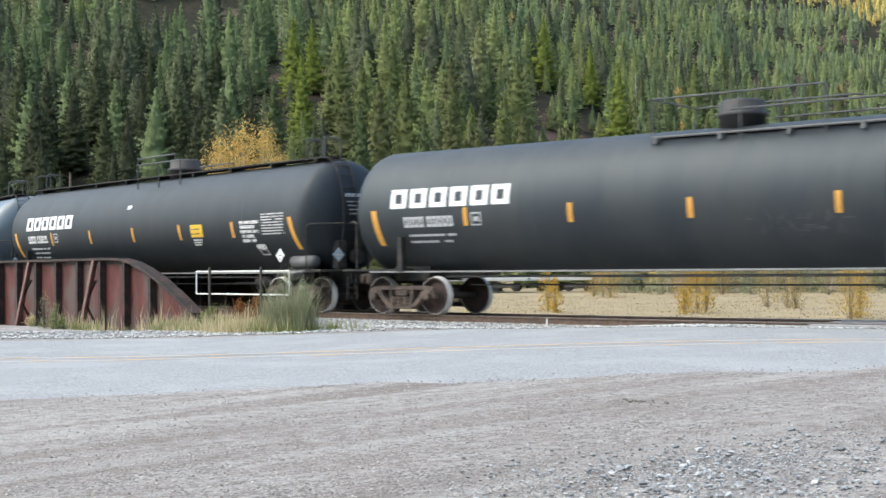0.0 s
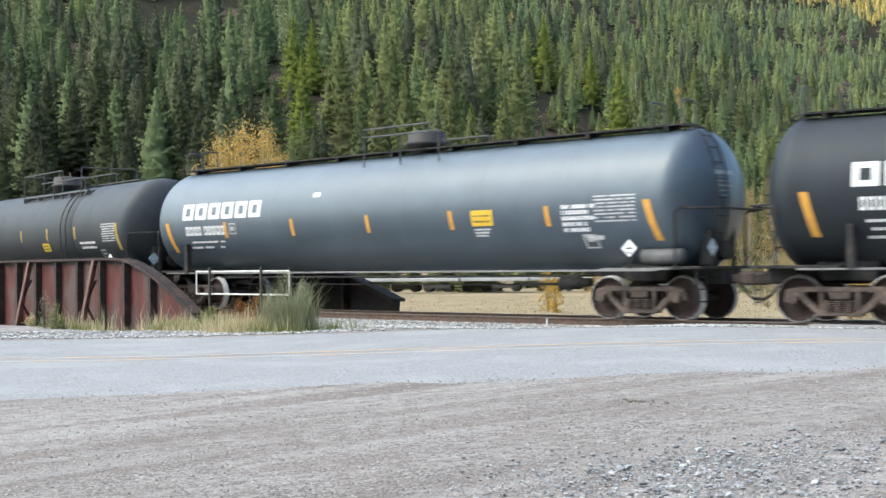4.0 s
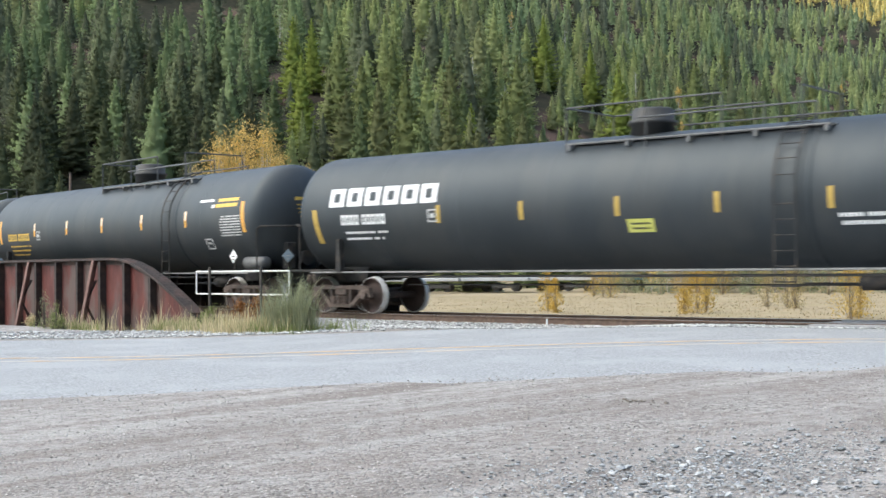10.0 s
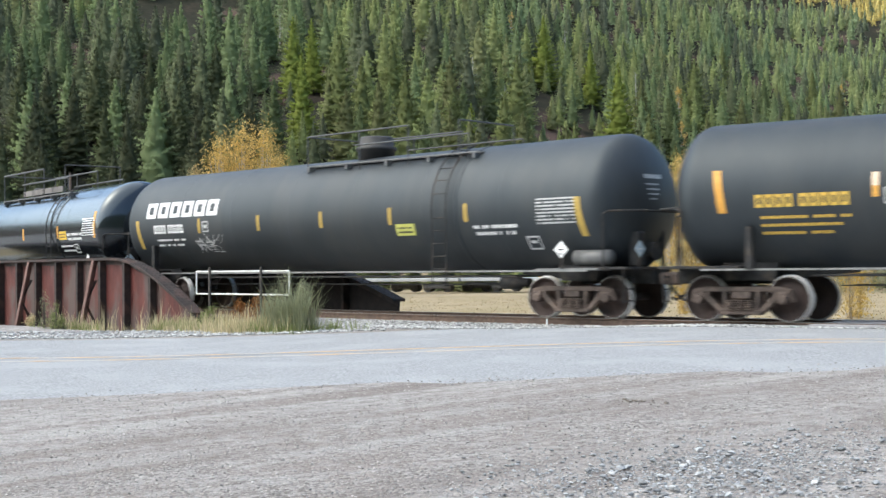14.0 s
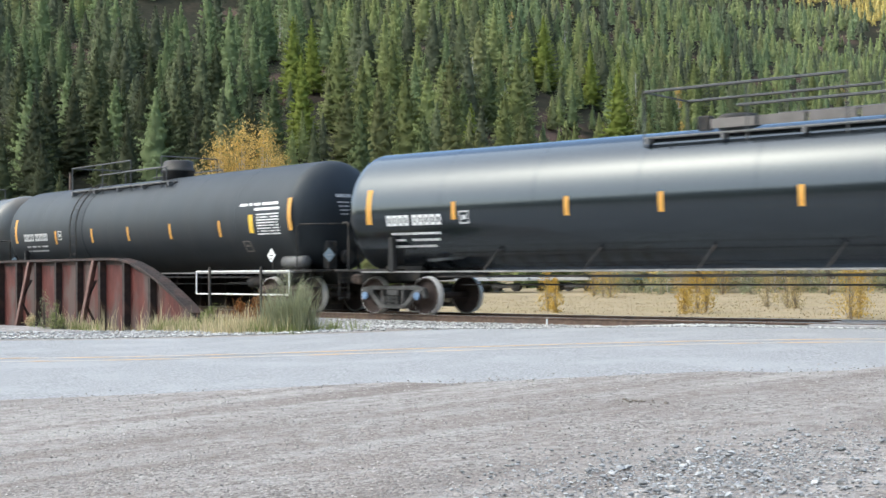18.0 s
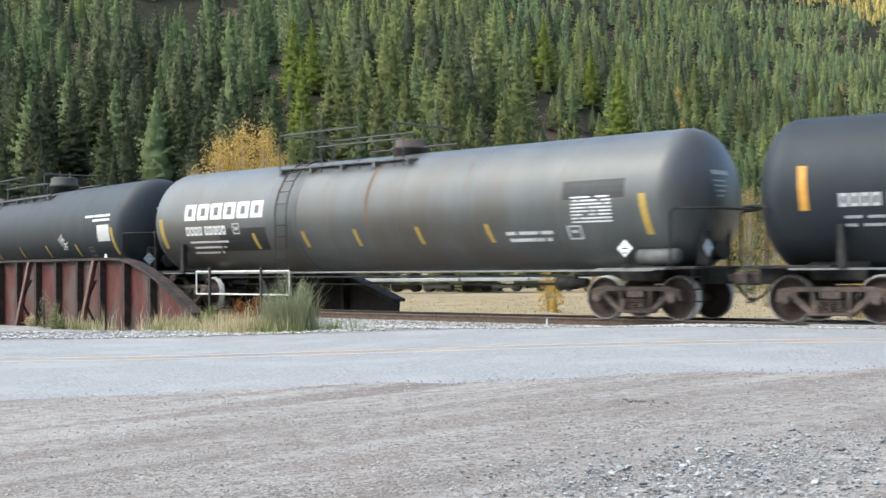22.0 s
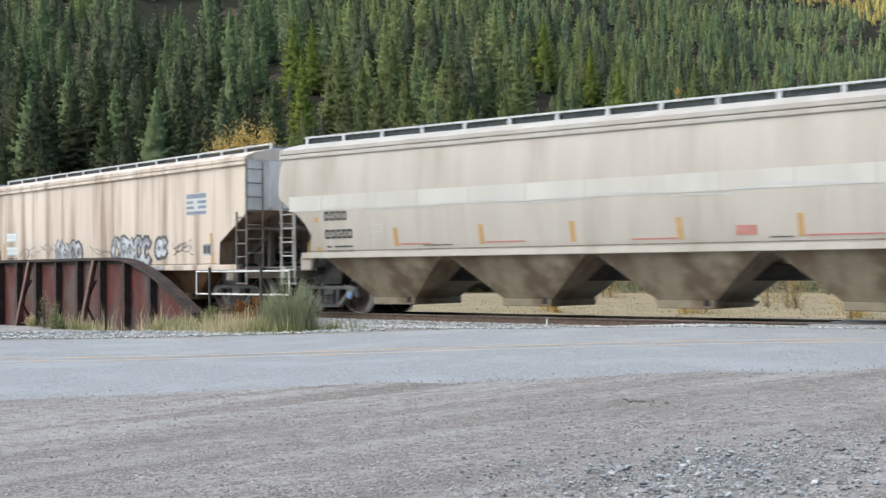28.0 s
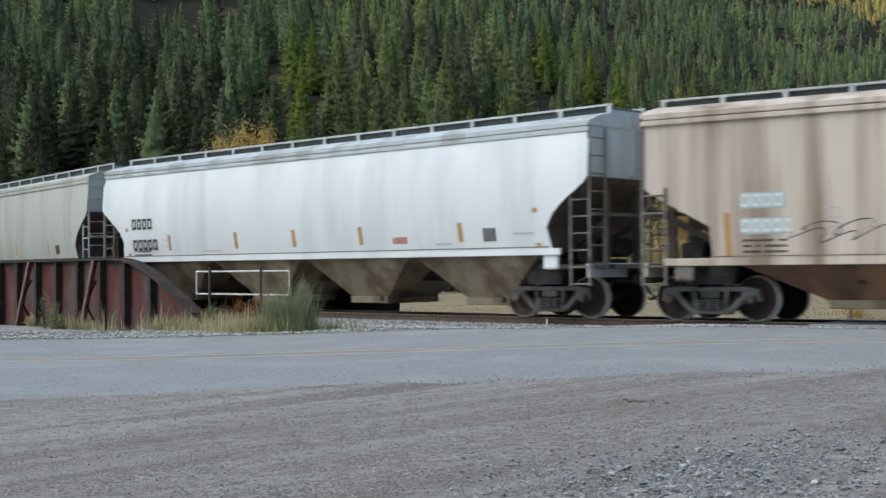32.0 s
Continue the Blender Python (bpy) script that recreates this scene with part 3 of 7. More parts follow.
# ---------- track ----------
def strip(name, profile, s0, s1, step, material, label, category="", kind="structure", parent=None, closed=True):
    """A profile of (n, z) drawn along the track."""
    ss = np.arange(s0, s1 + step / 2, step)
    k = len(profile)
    V = [(*track(s, n), z) for s in ss for n, z in profile]
    F = []
    for i in range(len(ss) - 1):
        for j in range(k if closed else k - 1):
            a, b = i * k + j, i * k + (j + 1) % k
            F.append((a, a + k, b + k, b))
    if closed:
        F += [tuple(range(k)), tuple(reversed(range((len(ss) - 1) * k, len(ss) * k)))]
    return tagged(sheet(name, V, F, material, parent), label, category, kind=kind)


def rail_profile(c):
    return [(c - .075, -.17), (c + .075, -.17), (c + .07, -.155), (c + .012, -.14), (c + .012, -.045), (c + .036, -.035), (c + .036, -.004),
            (c - .036, -.004), (c - .036, -.035), (c - .012, -.045), (c - .012, -.14), (c - .07, -.155)]


def build_track():
    bed = [(-2.3, -0.40), (-0.7, -0.165), (2.35, -0.165), (4.2, -0.6)]
    strip("ballast_bed", bed, -25.0, -11.0, 1.0, BALLAST, "grey crushed stone ballast bed under the track", "ballast", closed=False)
    strip("ballast_bed", bed, -320, -46, 4.0, BALLAST, "grey crushed stone ballast bed under the track", "ballast", closed=False)
    for c in (0.075, 1.575):
        rail = strip("rail", rail_profile(c), -320, 60, 1.0, RAIL_STEEL, "rust-brown steel rail on the ballast", "rail", kind="")
        tagged(rail, group="running rails")
        strip("rail_head", [(c - .03, -.0035), (c + .03, -.0035), (c + .03, 0), (c - .03, 0)], -320, 60, 1.0, RAIL_HEAD, "worn shiny running surface", kind="", parent=rail)
    tie = None
    k = 0
    for i in range(150):
        s = -62 + i * 0.58
        m = at_track(s, MIDDLE, -0.19)
        if tie is None:
            bm = B()
            box(bm, (0, 0, 0), (0.22, 2.6, 0.06), 0.01)
            tie = tagged(part("railway_tie", bm, TIMBER, m=m), "weathered timber tie bedded in ballast", "tie", "ties under the rails")
        else:
            copy_thing(tie, m)
    # road crossing
    cross = None
    for k, n in enumerate((-0.22, 0.55, 1.1, 1.87)):
        bm = B()
        wide = 0.30 if k in (0, 3) else 0.5
        box(bm, (0, 0, -0.07), (15.0, wide, 0.14), 0.02)
        box(bm, (-7.62, 0, -0.1), (0.26, wide * 0.9, 0.1), 0.02, pose(0, 0, 0, 0, -24, 0))
        tagged(part("crossing_panel", bm, GREY_SLAB, m=at_track(-2.3, n, -0.004)), "grey concrete level crossing panel beside the rail", "crossing panel", "crossing panels")


build_track()


# ---------- plate girder bridge ----------
def girder_outline(end, foot):
    pts = [(-48.0, 1.49), (end - 5.2, 1.49)]
    for dx, z in ((-4.4, 1.47), (-3.7, 1.38), (-2.9, 1.17), (-2.0, 0.86), (-1.0, 0.43 + foot * 0.45), (0.0, -0.06 + foot)):
        pts.append((end + dx, z))
    return pts


def build_girder(n, end, face, out, foot=0.0):
    """A riveted plate girder at n; out: the side (-1 or 1) on which the knee braces stand."""
    top = girder_outline(end, foot)
    ob = new("plate_girder")
    mid = -36.0
    ob.matrix_basis = at_track(mid, n, 0)
    loc = [(s - mid, z) for s, z in top]
    bm = B()
    prism(bm, loc + [(end - mid, -1.35), (-12.0, -1.35)], -0.02, 0.02)
    part("web_plate", bm, face, ob)
    bm = B()
    for (x0, z0), (x1, z1) in zip(loc, loc[1:]):
        d = Vector((x1 - x0, 0, z1 - z0))
        nrm = Vector((-d.z, 0, d.x)).normalized() * 0.035
        vs = []
        for p in (Vector((x0, 0, z0)), Vector((x1, 0, z1))):
            for side in (-0.21, 0.21):
                for h in (-1, 1):
                    vs.append(bm.verts.new(p + nrm * h + Vector((0, side, 0))))
        for f in ((0, 1, 3, 2), (4, 6, 7, 5), (0, 4, 5, 1), (2, 3, 7, 6), (0, 2, 6, 4), (1, 5, 7, 3)):
            bm.faces.new([vs[i] for i in f])
    bmesh.ops.recalc_face_normals(bm, faces=bm.faces[:])
    part("top_flange", bm, GIRDER_DARK, ob, "dark riveted cover plate")
    bm = B()
    for (x0, z0), (x1, z1) in zip(loc, loc[1:]):
        d = Vector((x1 - x0, 0, z1 - z0))
        L = d.length
        nrm = Vector((-d.z, 0, d.x)).normalized() * 0.04
        k = int(L / 0.16)
        for i in range(k):
            p = Vector((x0, 0, z0)) + d * ((i + 0.5) / k) + nrm
            for y in (-0.16, -0.07, 0.07, 0.16):
                box(bm, p + Vector((0, y, 0)), (0.036, 0.036, 0.022))
    part("rivets", bm, GIRDER_DARK, ob)
    bm = B()
    prism(bm, [(x, z - 0.035) for x, z in loc[1:]] + [(x, z - 0.17) for x, z in reversed(loc[1:])], -0.035, 0.035)
    box(bm, (loc[0][0] / 2 + loc[1][0] / 2, 0, 1.39), (loc[1][0] - loc[0][0], 0.07, 0.13))
    part("flange_angle", bm, GIRDER_DARK, ob)
    bm = B()
    box(bm, (end / 2 - 24 - mid, 0, -1.33), (end + 48, 0.42, 0.06))
    part("bottom_flange", bm, GIRDER_DARK, ob)
    first = None
    x = end - mid - 2.35
    i = 0
    while x > -11.5:
        z1 = min(1.42, float(np.interp(x, [p[0] for p in loc], [p[1] for p in loc])) - 0.06)
        bm = B()
        for y in (-0.09, 0.09):
            box(bm, (0, y * 1.35, (z1 - 1.3) / 2), (0.14, 0.20, z1 + 1.3))
        part("stiffener", bm, GIRDER_DARK, ob, m=pose(x, 0, 0))
        i += 1
        x -= 1.62
    for x in (3.2, -1.8, -6.8) if out < 0 else ():
        brace = B()
        box(brace, (0, 0, 0), (0.17, 0.06, 2.55), 0.008)
        box(brace, (0, 0.07, 0), (0.03, 0.14, 2.55))
        bp = part("knee_brace", brace, BRACE_PAINT, ob, "brown steel angle leaning outwards", m=pose(x, -0.45, 0.22, -12, 0, 0))
        for a, b in (((0, -0.1, 0.85), (0, -0.46, 0.15)), ((0, -0.46, 0.15), (0, -0.1, -0.55)), ((0, -0.1, -0.6), (0, -0.60, -0.7))):
            bm = B()
            rod(bm, a, b, 0.04, 4)
            part("lattice_bar", bm, GIRDER_DARK, ob, m=pose(x, 0, 0))
    return tagged(ob, "rust-red riveted plate girder with a rounded end", "girder", "bridge girders")


build_girder(-1.2, -26.75, GIRDER, -1)
build_girder(3.05, -23.25, FAR_GIRDER_DARK, 1, 0.32)


def build_bridge_rest():
    for k, s in enumerate(np.arange(-46.5, -26, 2.4)):
        bm = B()
        box(bm, (0, 0, -0.75), (0.3, 4.1, 0.7))
        tagged(part("floor_beam", bm, GIRDER_DARK, m=at_track(s, 0.925)), "dark steel cross beam under the bridge deck", "beam", "bridge floor beams")
    for n in (0.1, 1.55):
        bm = B()
        box(bm, (-10.3, 0, -0.33), (21.5, 0.3, 0.3))
        tagged(part("stringer", bm, GIRDER_DARK, m=at_track(-25.6, n)), "dark steel stringer under the rail", "beam", "bridge stringers")
    bm = B()
    box(bm, (0, 0, -1.25), (1.8, 6.0, 2.6), 0.05)
    box(bm, (0.3, -2.7, 0.0), (1.5, 1.0, 0.36), 0.05)
    tagged(part("abutment", bm, CONCRETE, m=at_track(-25.0, 0.9, -0.36)), "pale concrete abutment beside the bridge end", "abutment", kind="structure")
    bm = B()
    box(bm, (0, 0, -1.4), (1.6, 6.0, 2.6), 0.05)
    tagged(part("abutment", bm, CONCRETE, m=at_track(-46.5, 0.9, -0.36)), "pale concrete abutment beside the bridge end", "abutment", kind="structure")
    # white pipe barrier on two dark posts
    gate = new("pipe_barrier")
    gate.matrix_basis = at_track(-23.02, -3.0, 0)
    bm = B()
    pipe(bm, [(-1.82, 0, 1.09), (1.82, 0, 1.09), (1.82, 0, 0.53), (-1.82, 0, 0.53), (-1.82, 0, 1.09)], 0.02, 8)
    part("pipe_frame", bm, WHITE_PIPE, gate, "white painted pipe rectangle")
    for x in (-1.2, 0.83):
        bm = B()
        box(bm, (x, -0.05, 0.36), (0.055, 0.055, 1.66), 0.01)
        part("post", bm, DARK_POST, gate, "dark weathered post")
    tagged(gate, "white pipe barrier on dark posts beside the bridge", "barrier")
    # pole standing near the bridge's far side and a small marker in the ballast
    bm = B()
    rod(bm, (0, 0, -0.3), (0, 0, 0.13), 0.02, 6)
    x, y = track(-15.4, -1.0)
    tagged(part("marker_peg", bm, WHITE_PIPE, m=pose(x, y, gz(x, y) + 0.1)), "small white peg in the ballast", "peg")


build_bridge_rest()


# ---------- train ----------
R_TANK, Z_TANK = 1.52, 2.53
TRUCK_LIB = {}


def wheelset_mesh():
    bm = B()
    lathe(bm, [(-1.0, 0.075), (-0.90, 0.085), (0.90, 0.085), (1.0, 0.075)], 12, "Y")
    me = bpy.data.meshes.new("wheelset")
    for side in (-1, 1):
        prof = [(0.825, 0.02), (0.825, 0.19), (0.765, 0.21), (0.735, 0.36), (0.80, 0.395), (0.823, 0.405), (0.825, 0.445)]
        lathe(bm, [(side * a, r) for a, r in prof], 40, "Y", caps=False)
        lathe(bm, [(side * a, r) for a, r in [(0.68, 0.02), (0.68, 0.45)]], 40, "Y", caps=False)
        lathe(bm, [(side * a, r) for a, r in [(0.94, 0.11), (1.10, 0.11), (1.13, 0.09)]], 14, "Y")
    bm.to_mesh(me)
    bm.free()
    return me


def build_truck_library():
    bm = B()
    me = wheelset_mesh()
    me.materials.append(WHEEL_FACE)
    TRUCK_LIB["wheelset"] = me
    bm = B()
    for side in (-1, 1):
        lathe(bm, [(side * a, r) for a, r in [(0.825, 0.43), (0.822, 0.455), (0.735, 0.458), (0.71, 0.468), (0.70, 0.482), (0.682, 0.482), (0.68, 0.44)]], 44, "Y", caps=False)
    me = bpy.data.meshes.new("wheel_tread")
    bm.to_mesh(me), bm.free()
    me.materials.append(TREAD)
    TRUCK_LIB["wheel_tread"] = me
    for name, material in (("axle_cap", TRUCK_IRON), ("blue_axle_cap", BLUE_CAP)):
        bm = B()
        for side in (-1, 1):
            lathe(bm, [(side * a, r) for a, r in [(1.12, 0.10), (1.15, 0.095), (1.155, 0.05)]], 14, "Y")
            for k in range(3):
                a = k * 2.0944
                rod(bm, (0.06 * math.cos(a), side * 1.14, 0.06 * math.sin(a)), (0.06 * math.cos(a), side * 1.175, 0.06 * math.sin(a)), 0.02, 6)
        me = bpy.data.meshes.new(name)
        bm.to_mesh(me), bm.free()
        me.materials.append(material)
        TRUCK_LIB[name] = me
    # side frame: a cast frame with two openings and a spring seat
    bm = B()

    def bar(a, b, w, deep=0.15, y=0.0):
        a, b = Vector((a[0], 0, a[1])), Vector((b[0], 0, b[1]))
        d = b - a
        turn = Matrix.Rotation(-math.atan2(d.z, d.x), 4, "Y")
        box(bm, (a + b) / 2 + Vector((0, y, 0)), (d.length + w * 0.5, deep, w), 0.015, turn)
    bar((-0.74, 0.655), (0.74, 0.655), 0.10)
    for e in (-1, 1):
        bar((e * 0.74, 0.655), (e * 1.02, 0.60), 0.11)
        bar((e * 1.02, 0.60), (e * 1.06, 0.42), 0.08)
        bar((e * 0.80, 0.56), (e * 0.40, 0.20), 0.115)
        bar((e * 0.70, 0.62), (e * 0.72, 0.42), 0.07)
        bar((e * 0.36, 0.62), (e * 0.33, 0.24), 0.085)
        box(bm, (e * 0.889, -0.02, 0.55), (0.24, 0.20, 0.10), 0.02)
    bar((-0.42, 0.19), (0.42, 0.19), 0.09, 0.22)
    me = bpy.data.meshes.new("side_frame")
    bm.to_mesh(me), bm.free()
    me.materials.append(TRUCK_IRON)
    TRUCK_LIB["side_frame"] = me
    bm = B()
    for x in (-0.2, 0.0, 0.2):
        for y in (-0.08, 0.08):
            for k in range(6):
                lathe(bm, [(0.235 + k * 0.036, 0.085), (0.247 + k * 0.036, 0.098), (0.259 + k * 0.036, 0.085)], 10, "Z", (x, y, 0))
    me = bpy.data.meshes.new("spring_nest")
    bm.to_mesh(me), bm.free()
    me.materials.append(TRUCK_IRON)
    TRUCK_LIB["spring_nest"] = me
    bm = B()
    box(bm, (0, 0, 0.54), (0.42, 2.15, 0.17), 0.03)
    lathe(bm, [(0.60, 0.2), (0.70, 0.2)], 16, "Z")
    for e in (-1, 1):
        box(bm, (e * 0.30, 0, 0.42), (0.08, 1.5, 0.12), 0.02)
        for y in (-0.735, 0.735):
            box(bm, (e * 0.39, y, 0.42), (0.06, 0.13, 0.26), 0.015)
    me = bpy.data.meshes.new("truck")
    bm.to_mesh(me), bm.free()
    me.materials.append(TRUCK_IRON)
    TRUCK_LIB["truck"] = me


build_truck_library()
GREY_LIB = {}
for key in ("side_frame", "spring_nest", "truck"):
    GREY_LIB[key] = TRUCK_LIB[key].copy()
    GREY_LIB[key].materials.clear()
    GREY_LIB[key].materials.append(GREY_TRUCK)
WHEELSETS = []
CARS = []


def hang(name, me, parent, m=None, label=""):
    ob = new(name, me)
    ob.parent = parent
    if m is not None:
        ob.matrix_basis = m
    return tagged(ob, label=label)


def add_trucks(car, tc, blue=False, grey=False):
    lib = dict(TRUCK_LIB, **(GREY_LIB if grey else {}))
    bend = math.degrees(BEND * tc / 2)
    for e in (-1, 1):
        t = hang("truck", lib["truck"], car, pose(e * tc / 2, 0, 0, 0, 0, e * bend))
        for y in (-1.0, 1.0):
            hang("side_frame", lib["side_frame"], t, pose(0, y, 0, 0, 0, 0 if y < 0 else 180))
            hang("spring_nest", lib["spring_nest"], t, pose(0, y, 0))
        for x in (-0.889, 0.889):
            ws = hang("wheelset", lib["wheelset"], t, pose(x, 0, 0.457), "rust-brown wheels on an axle")
            ws.data.name = "wheelset"
            WHEELSETS.append((ws, x, car))
            # the tread and the axle caps turn with the axle
            ws["spin"] = 1
            TURNING.setdefault(ws.name, []).append(("blue_axle_cap" if blue else "axle_cap"))


TURNING = {}


def merged_wheelsets():
    """One mesh an axle: plates, treads and caps in their own materials."""
    out = {}
    for blue in (False, True):
        bm = B()
        me = bpy.data.meshes.new("wheelset")
        for i, key in enumerate(("wheelset", "wheel_tread", "blue_axle_cap" if blue else "axle_cap")):
            k0 = len(bm.faces)
            bm.from_mesh(TRUCK_LIB[key])
            bm.faces.ensure_lookup_table()
            for f in bm.faces[k0:]:
                f.material_index = i
        bm.to_mesh(me), bm.free()
        for x in (WHEEL_FACE, TREAD, BLUE_CAP if blue else TRUCK_IRON):
            me.materials.append(x)
        out[blue] = me
    return out


AXLES = merged_wheelsets()


def add_couplers(car, tc, z=0.86, reach=2.1):
    for e in (-1, 1):
        bm = B()
        x0 = tc / 2 + 0.9
        box(bm, ((x0 + tc / 2 + reach - 0.28) / 2 * e, 0, z), (tc / 2 + reach - 0.28 - x0, 0.14, 0.16), 0.02)
        box(bm, ((tc / 2 + reach - 0.12) * e, 0.05, z), (0.34, 0.26, 0.28), 0.05)
        box(bm, ((tc / 2 + reach + 0.04) * e, -0.10, z), (0.16, 0.14, 0.26), 0.04)
        part("coupler", bm, TRUCK_IRON, car, "rusty knuckle coupler")
        bm = B()
        pts = [((tc / 2 + reach - 0.5) * e, 0.35, z - 0.05), ((tc / 2 + reach - 0.25) * e, 0.35, z - 0.35), ((tc / 2 + reach - 0.05) * e, 0.3, z - 0.47), ((tc / 2 + reach) * e, 0.28, z - 0.40)]
        pipe(bm, pts, 0.028, 6)
        part("brake_hose", bm, BLACK_IRON, car)


def skin_y(z, lift=0.006):
    return -math.sqrt(max((R_TANK + lift) ** 2 - (z - Z_TANK) ** 2, 0.0))


def patch(bm, x0, x1, z0, z1, lean=0.0, lift=0.006):
    """A quad wrapped on the near side of the tank's shell."""
    k = max(1, int(abs(z1 - z0) / 0.12))
    prev = None
    for i in range(k + 1):
        z = z0 + (z1 - z0) * i / k
        sh = lean * (z - z0)
        row = (bm.verts.new((x0 + sh, skin_y(z, lift), z)), bm.verts.new((x1 + sh, skin_y(z, lift), z)))
        if prev:
            bm.faces.new((prev[0], prev[1], row[1], row[0]))
        prev = row


def frame_patch(bm, x0, x1, z0, z1, t, tz, put=None):
    """A hollow block: one ring of faces."""
    put = put or patch
    put(bm, x0, x0 + t, z0, z1)
    put(bm, x1 - t, x1, z0, z1)
    put(bm, x0 + t, x1 - t, z0, z0 + tz)
    put(bm, x0 + t, x1 - t, z1 - tz, z1)
    bmesh.ops.remove_doubles(bm, verts=bm.verts[:], dist=0.0005)


def mark_row(x, z, width, h, chars, material, owner, put=None):
    """A row of character-sized hollow blocks, each a part."""
    cw = width / chars
    for i in range(chars):
        bm = B()
        frame_patch(bm, x + i * cw, x + (i + 0.8) * cw, z, z + h, cw * 0.24, h * 0.24, put)
        part("mark", bm, material, owner)


def bars(bm, x, z, width, h, chars, rnd, put=patch, gap=0.24):
    cw = width / chars
    for i in range(chars):
        if rnd.random() < 0.10 and chars > 9:
            continue
        put(bm, x + i * cw, x + (i + 1 - gap) * cw, z, z + h)


def add_ladder(car, x, wide=0.45, put_y=None, z0=1.0, z1=None):
    """A ladder that follows the shell from the side sill to the top platform."""
    ang = [math.radians(a) for a in range(-9, 80, 9)]
    ladder = None
    for dx in (0, wide):
        bm = B()
        pts = [(x + dx, -R_TANK - 0.08, 0.75)] + [(x + dx, -(R_TANK + 0.10) * math.cos(a), Z_TANK + (R_TANK + 0.10) * math.sin(a)) for a in ang]
        pipe(bm, pts, 0.02, 5)
        if ladder is None:
            ladder = part("ladder", bm, BLACK_IRON, car)
        else:
            part("ladder_rail", bm, BLACK_IRON, ladder)
    for k in range(12):
        if k < 6:
            p = (-R_TANK - 0.08, 0.8 + k * 0.30)
        else:
            a = (k - 5) * 0.21
            p = (-(R_TANK + 0.1) * math.cos(a), Z_TANK + (R_TANK + 0.1) * math.sin(a))
        bm = B()
        rod(bm, (x, p[0], p[1]), (x + wide, p[0], p[1]), 0.014, 5)
        part("rung", bm, BLACK_IRON, ladder)
    bm = B()
    box(bm, (x + wide / 2, -R_TANK - 0.08, 0.72), (wide + 0.1, 0.18, 0.03))
    part("ladder_step", bm, BLACK_IRON, ladder)


def tank_car(spec):
    rnd = random.Random(spec["seed"])
    tc = spec["front"] - spec["back"]
    car = new("tank_car")
    half = tc / 2 + 0.86
    body = spec["paint"]
    bm = B()
    prof = []
    for i in range(17):
        a = math.pi / 2 * i / 16
        prof.append((-half - 0.76 * math.cos(a), max(R_TANK * math.sin(a), 0.02)))
    prof.append((-half + 0.03, R_TANK))
    for k in range(1, 14):
        prof.append((-half + 2 * half * k / 14, R_TANK))
    prof += [(-x, r) for x, r in reversed(prof[:18])]
    lathe(bm, prof, 56, "X", (0, 0, Z_TANK))
    tank = part("tank", bm, body, car)
    # weld seams round the shell
    for k in range(1, 7):
        x = -half + 2 * half * k / 7
        bm = B()
        lathe(bm, [(x - 0.02, R_TANK + 0.0005), (x - 0.012, R_TANK + 0.0018), (x + 0.012, R_TANK + 0.0018), (x + 0.02, R_TANK + 0.0005)], 56, "X", (0, 0, Z_TANK))
        part("weld_seam", bm, body, tank)
    for e in (-1, 1):
        bm = B()
        prism(bm, [(-0.5, 0.82), (0.5, 0.82), (0.62, 1.35), (-0.62, 1.35)], -0.7, 0.7)
        part("bolster", bm, BLACK_IRON, car, m=pose(e * tc / 2, 0, 0))
        bm = B()
        box(bm, (0, 0, 0.92), (1.9, 0.7, 0.34), 0.02)
        part("stub_sill", bm, BLACK_IRON, car, m=pose(e * (tc / 2 + 0.75), 0, 0))
        bm = B()
        box(bm, (0, 0, 0), (1.75, 2.75, 0.06), 0.01)
        part("end_platform", bm, BLACK_IRON, car, m=pose(e * (tc / 2 + 0.85), 0, 1.09))
        # hand rail round the end
        bm = B()
        xr, xe = tc / 2 + 1.18, tc / 2 + 1.62
        pts = [(e * xr, -1.42, 1.1), (e * xr, -1.42, 2.22), (e * (xr + 0.1), -1.38, 2.30), (e * (xe + 0.22), -0.9, 2.30), (e * (xe + 0.28), 0.9, 2.30), (e * (xr + 0.1), 1.38, 2.30), (e * xr, 1.42, 2.22), (e * xr, 1.42, 1.1)]
        pipe(bm, pts, 0.024, 6)
        part("end_rail", bm, BLACK_IRON, car)
        bm = B()
        for y in (-1.3, -0.95):
            rod(bm, (e * xe, y, 0.35), (e * xe, y, 1.1), 0.018, 5)
        for z in (0.4, 0.65, 0.9):
            rod(bm, (e * xe, -1.3, z), (e * xe, -0.95, z), 0.015, 5)
        part("step", bm, BLACK_IRON, car)
    bm = B()
    prism(bm, [(-tc / 2 + 0.18, 1.05), (-tc / 2 + 0.34, 1.05), (-tc / 2 + 0.30, 1.88), (-tc / 2 + 0.20, 1.88)], -1.50, -1.34)
    part("saddle_post", bm, BLACK_IRON, car, "dark upright post beside the shell")
    # brake gear under the near end
    bm = B()
    lathe(bm, [(-0.5, 0.05), (-0.46, 0.17), (0.46, 0.17), (0.5, 0.05)], 16, "X", (tc / 2 + 0.72, -1.12, 1.32))
    part("air_reservoir", bm, surface_once(spec), car, "grey air reservoir")
    bm = B()
    box(bm, (tc / 2 + 0.2, -1.2, 1.07), (1.7, 0.5, 0.05), 0.01)
    part("side_platform", bm, WALK_GREY, car)
    bm = B()
    box(bm, (tc / 2 + 1.45, -0.55, 1.5), (0.25, 0.3, 0.75), 0.03)
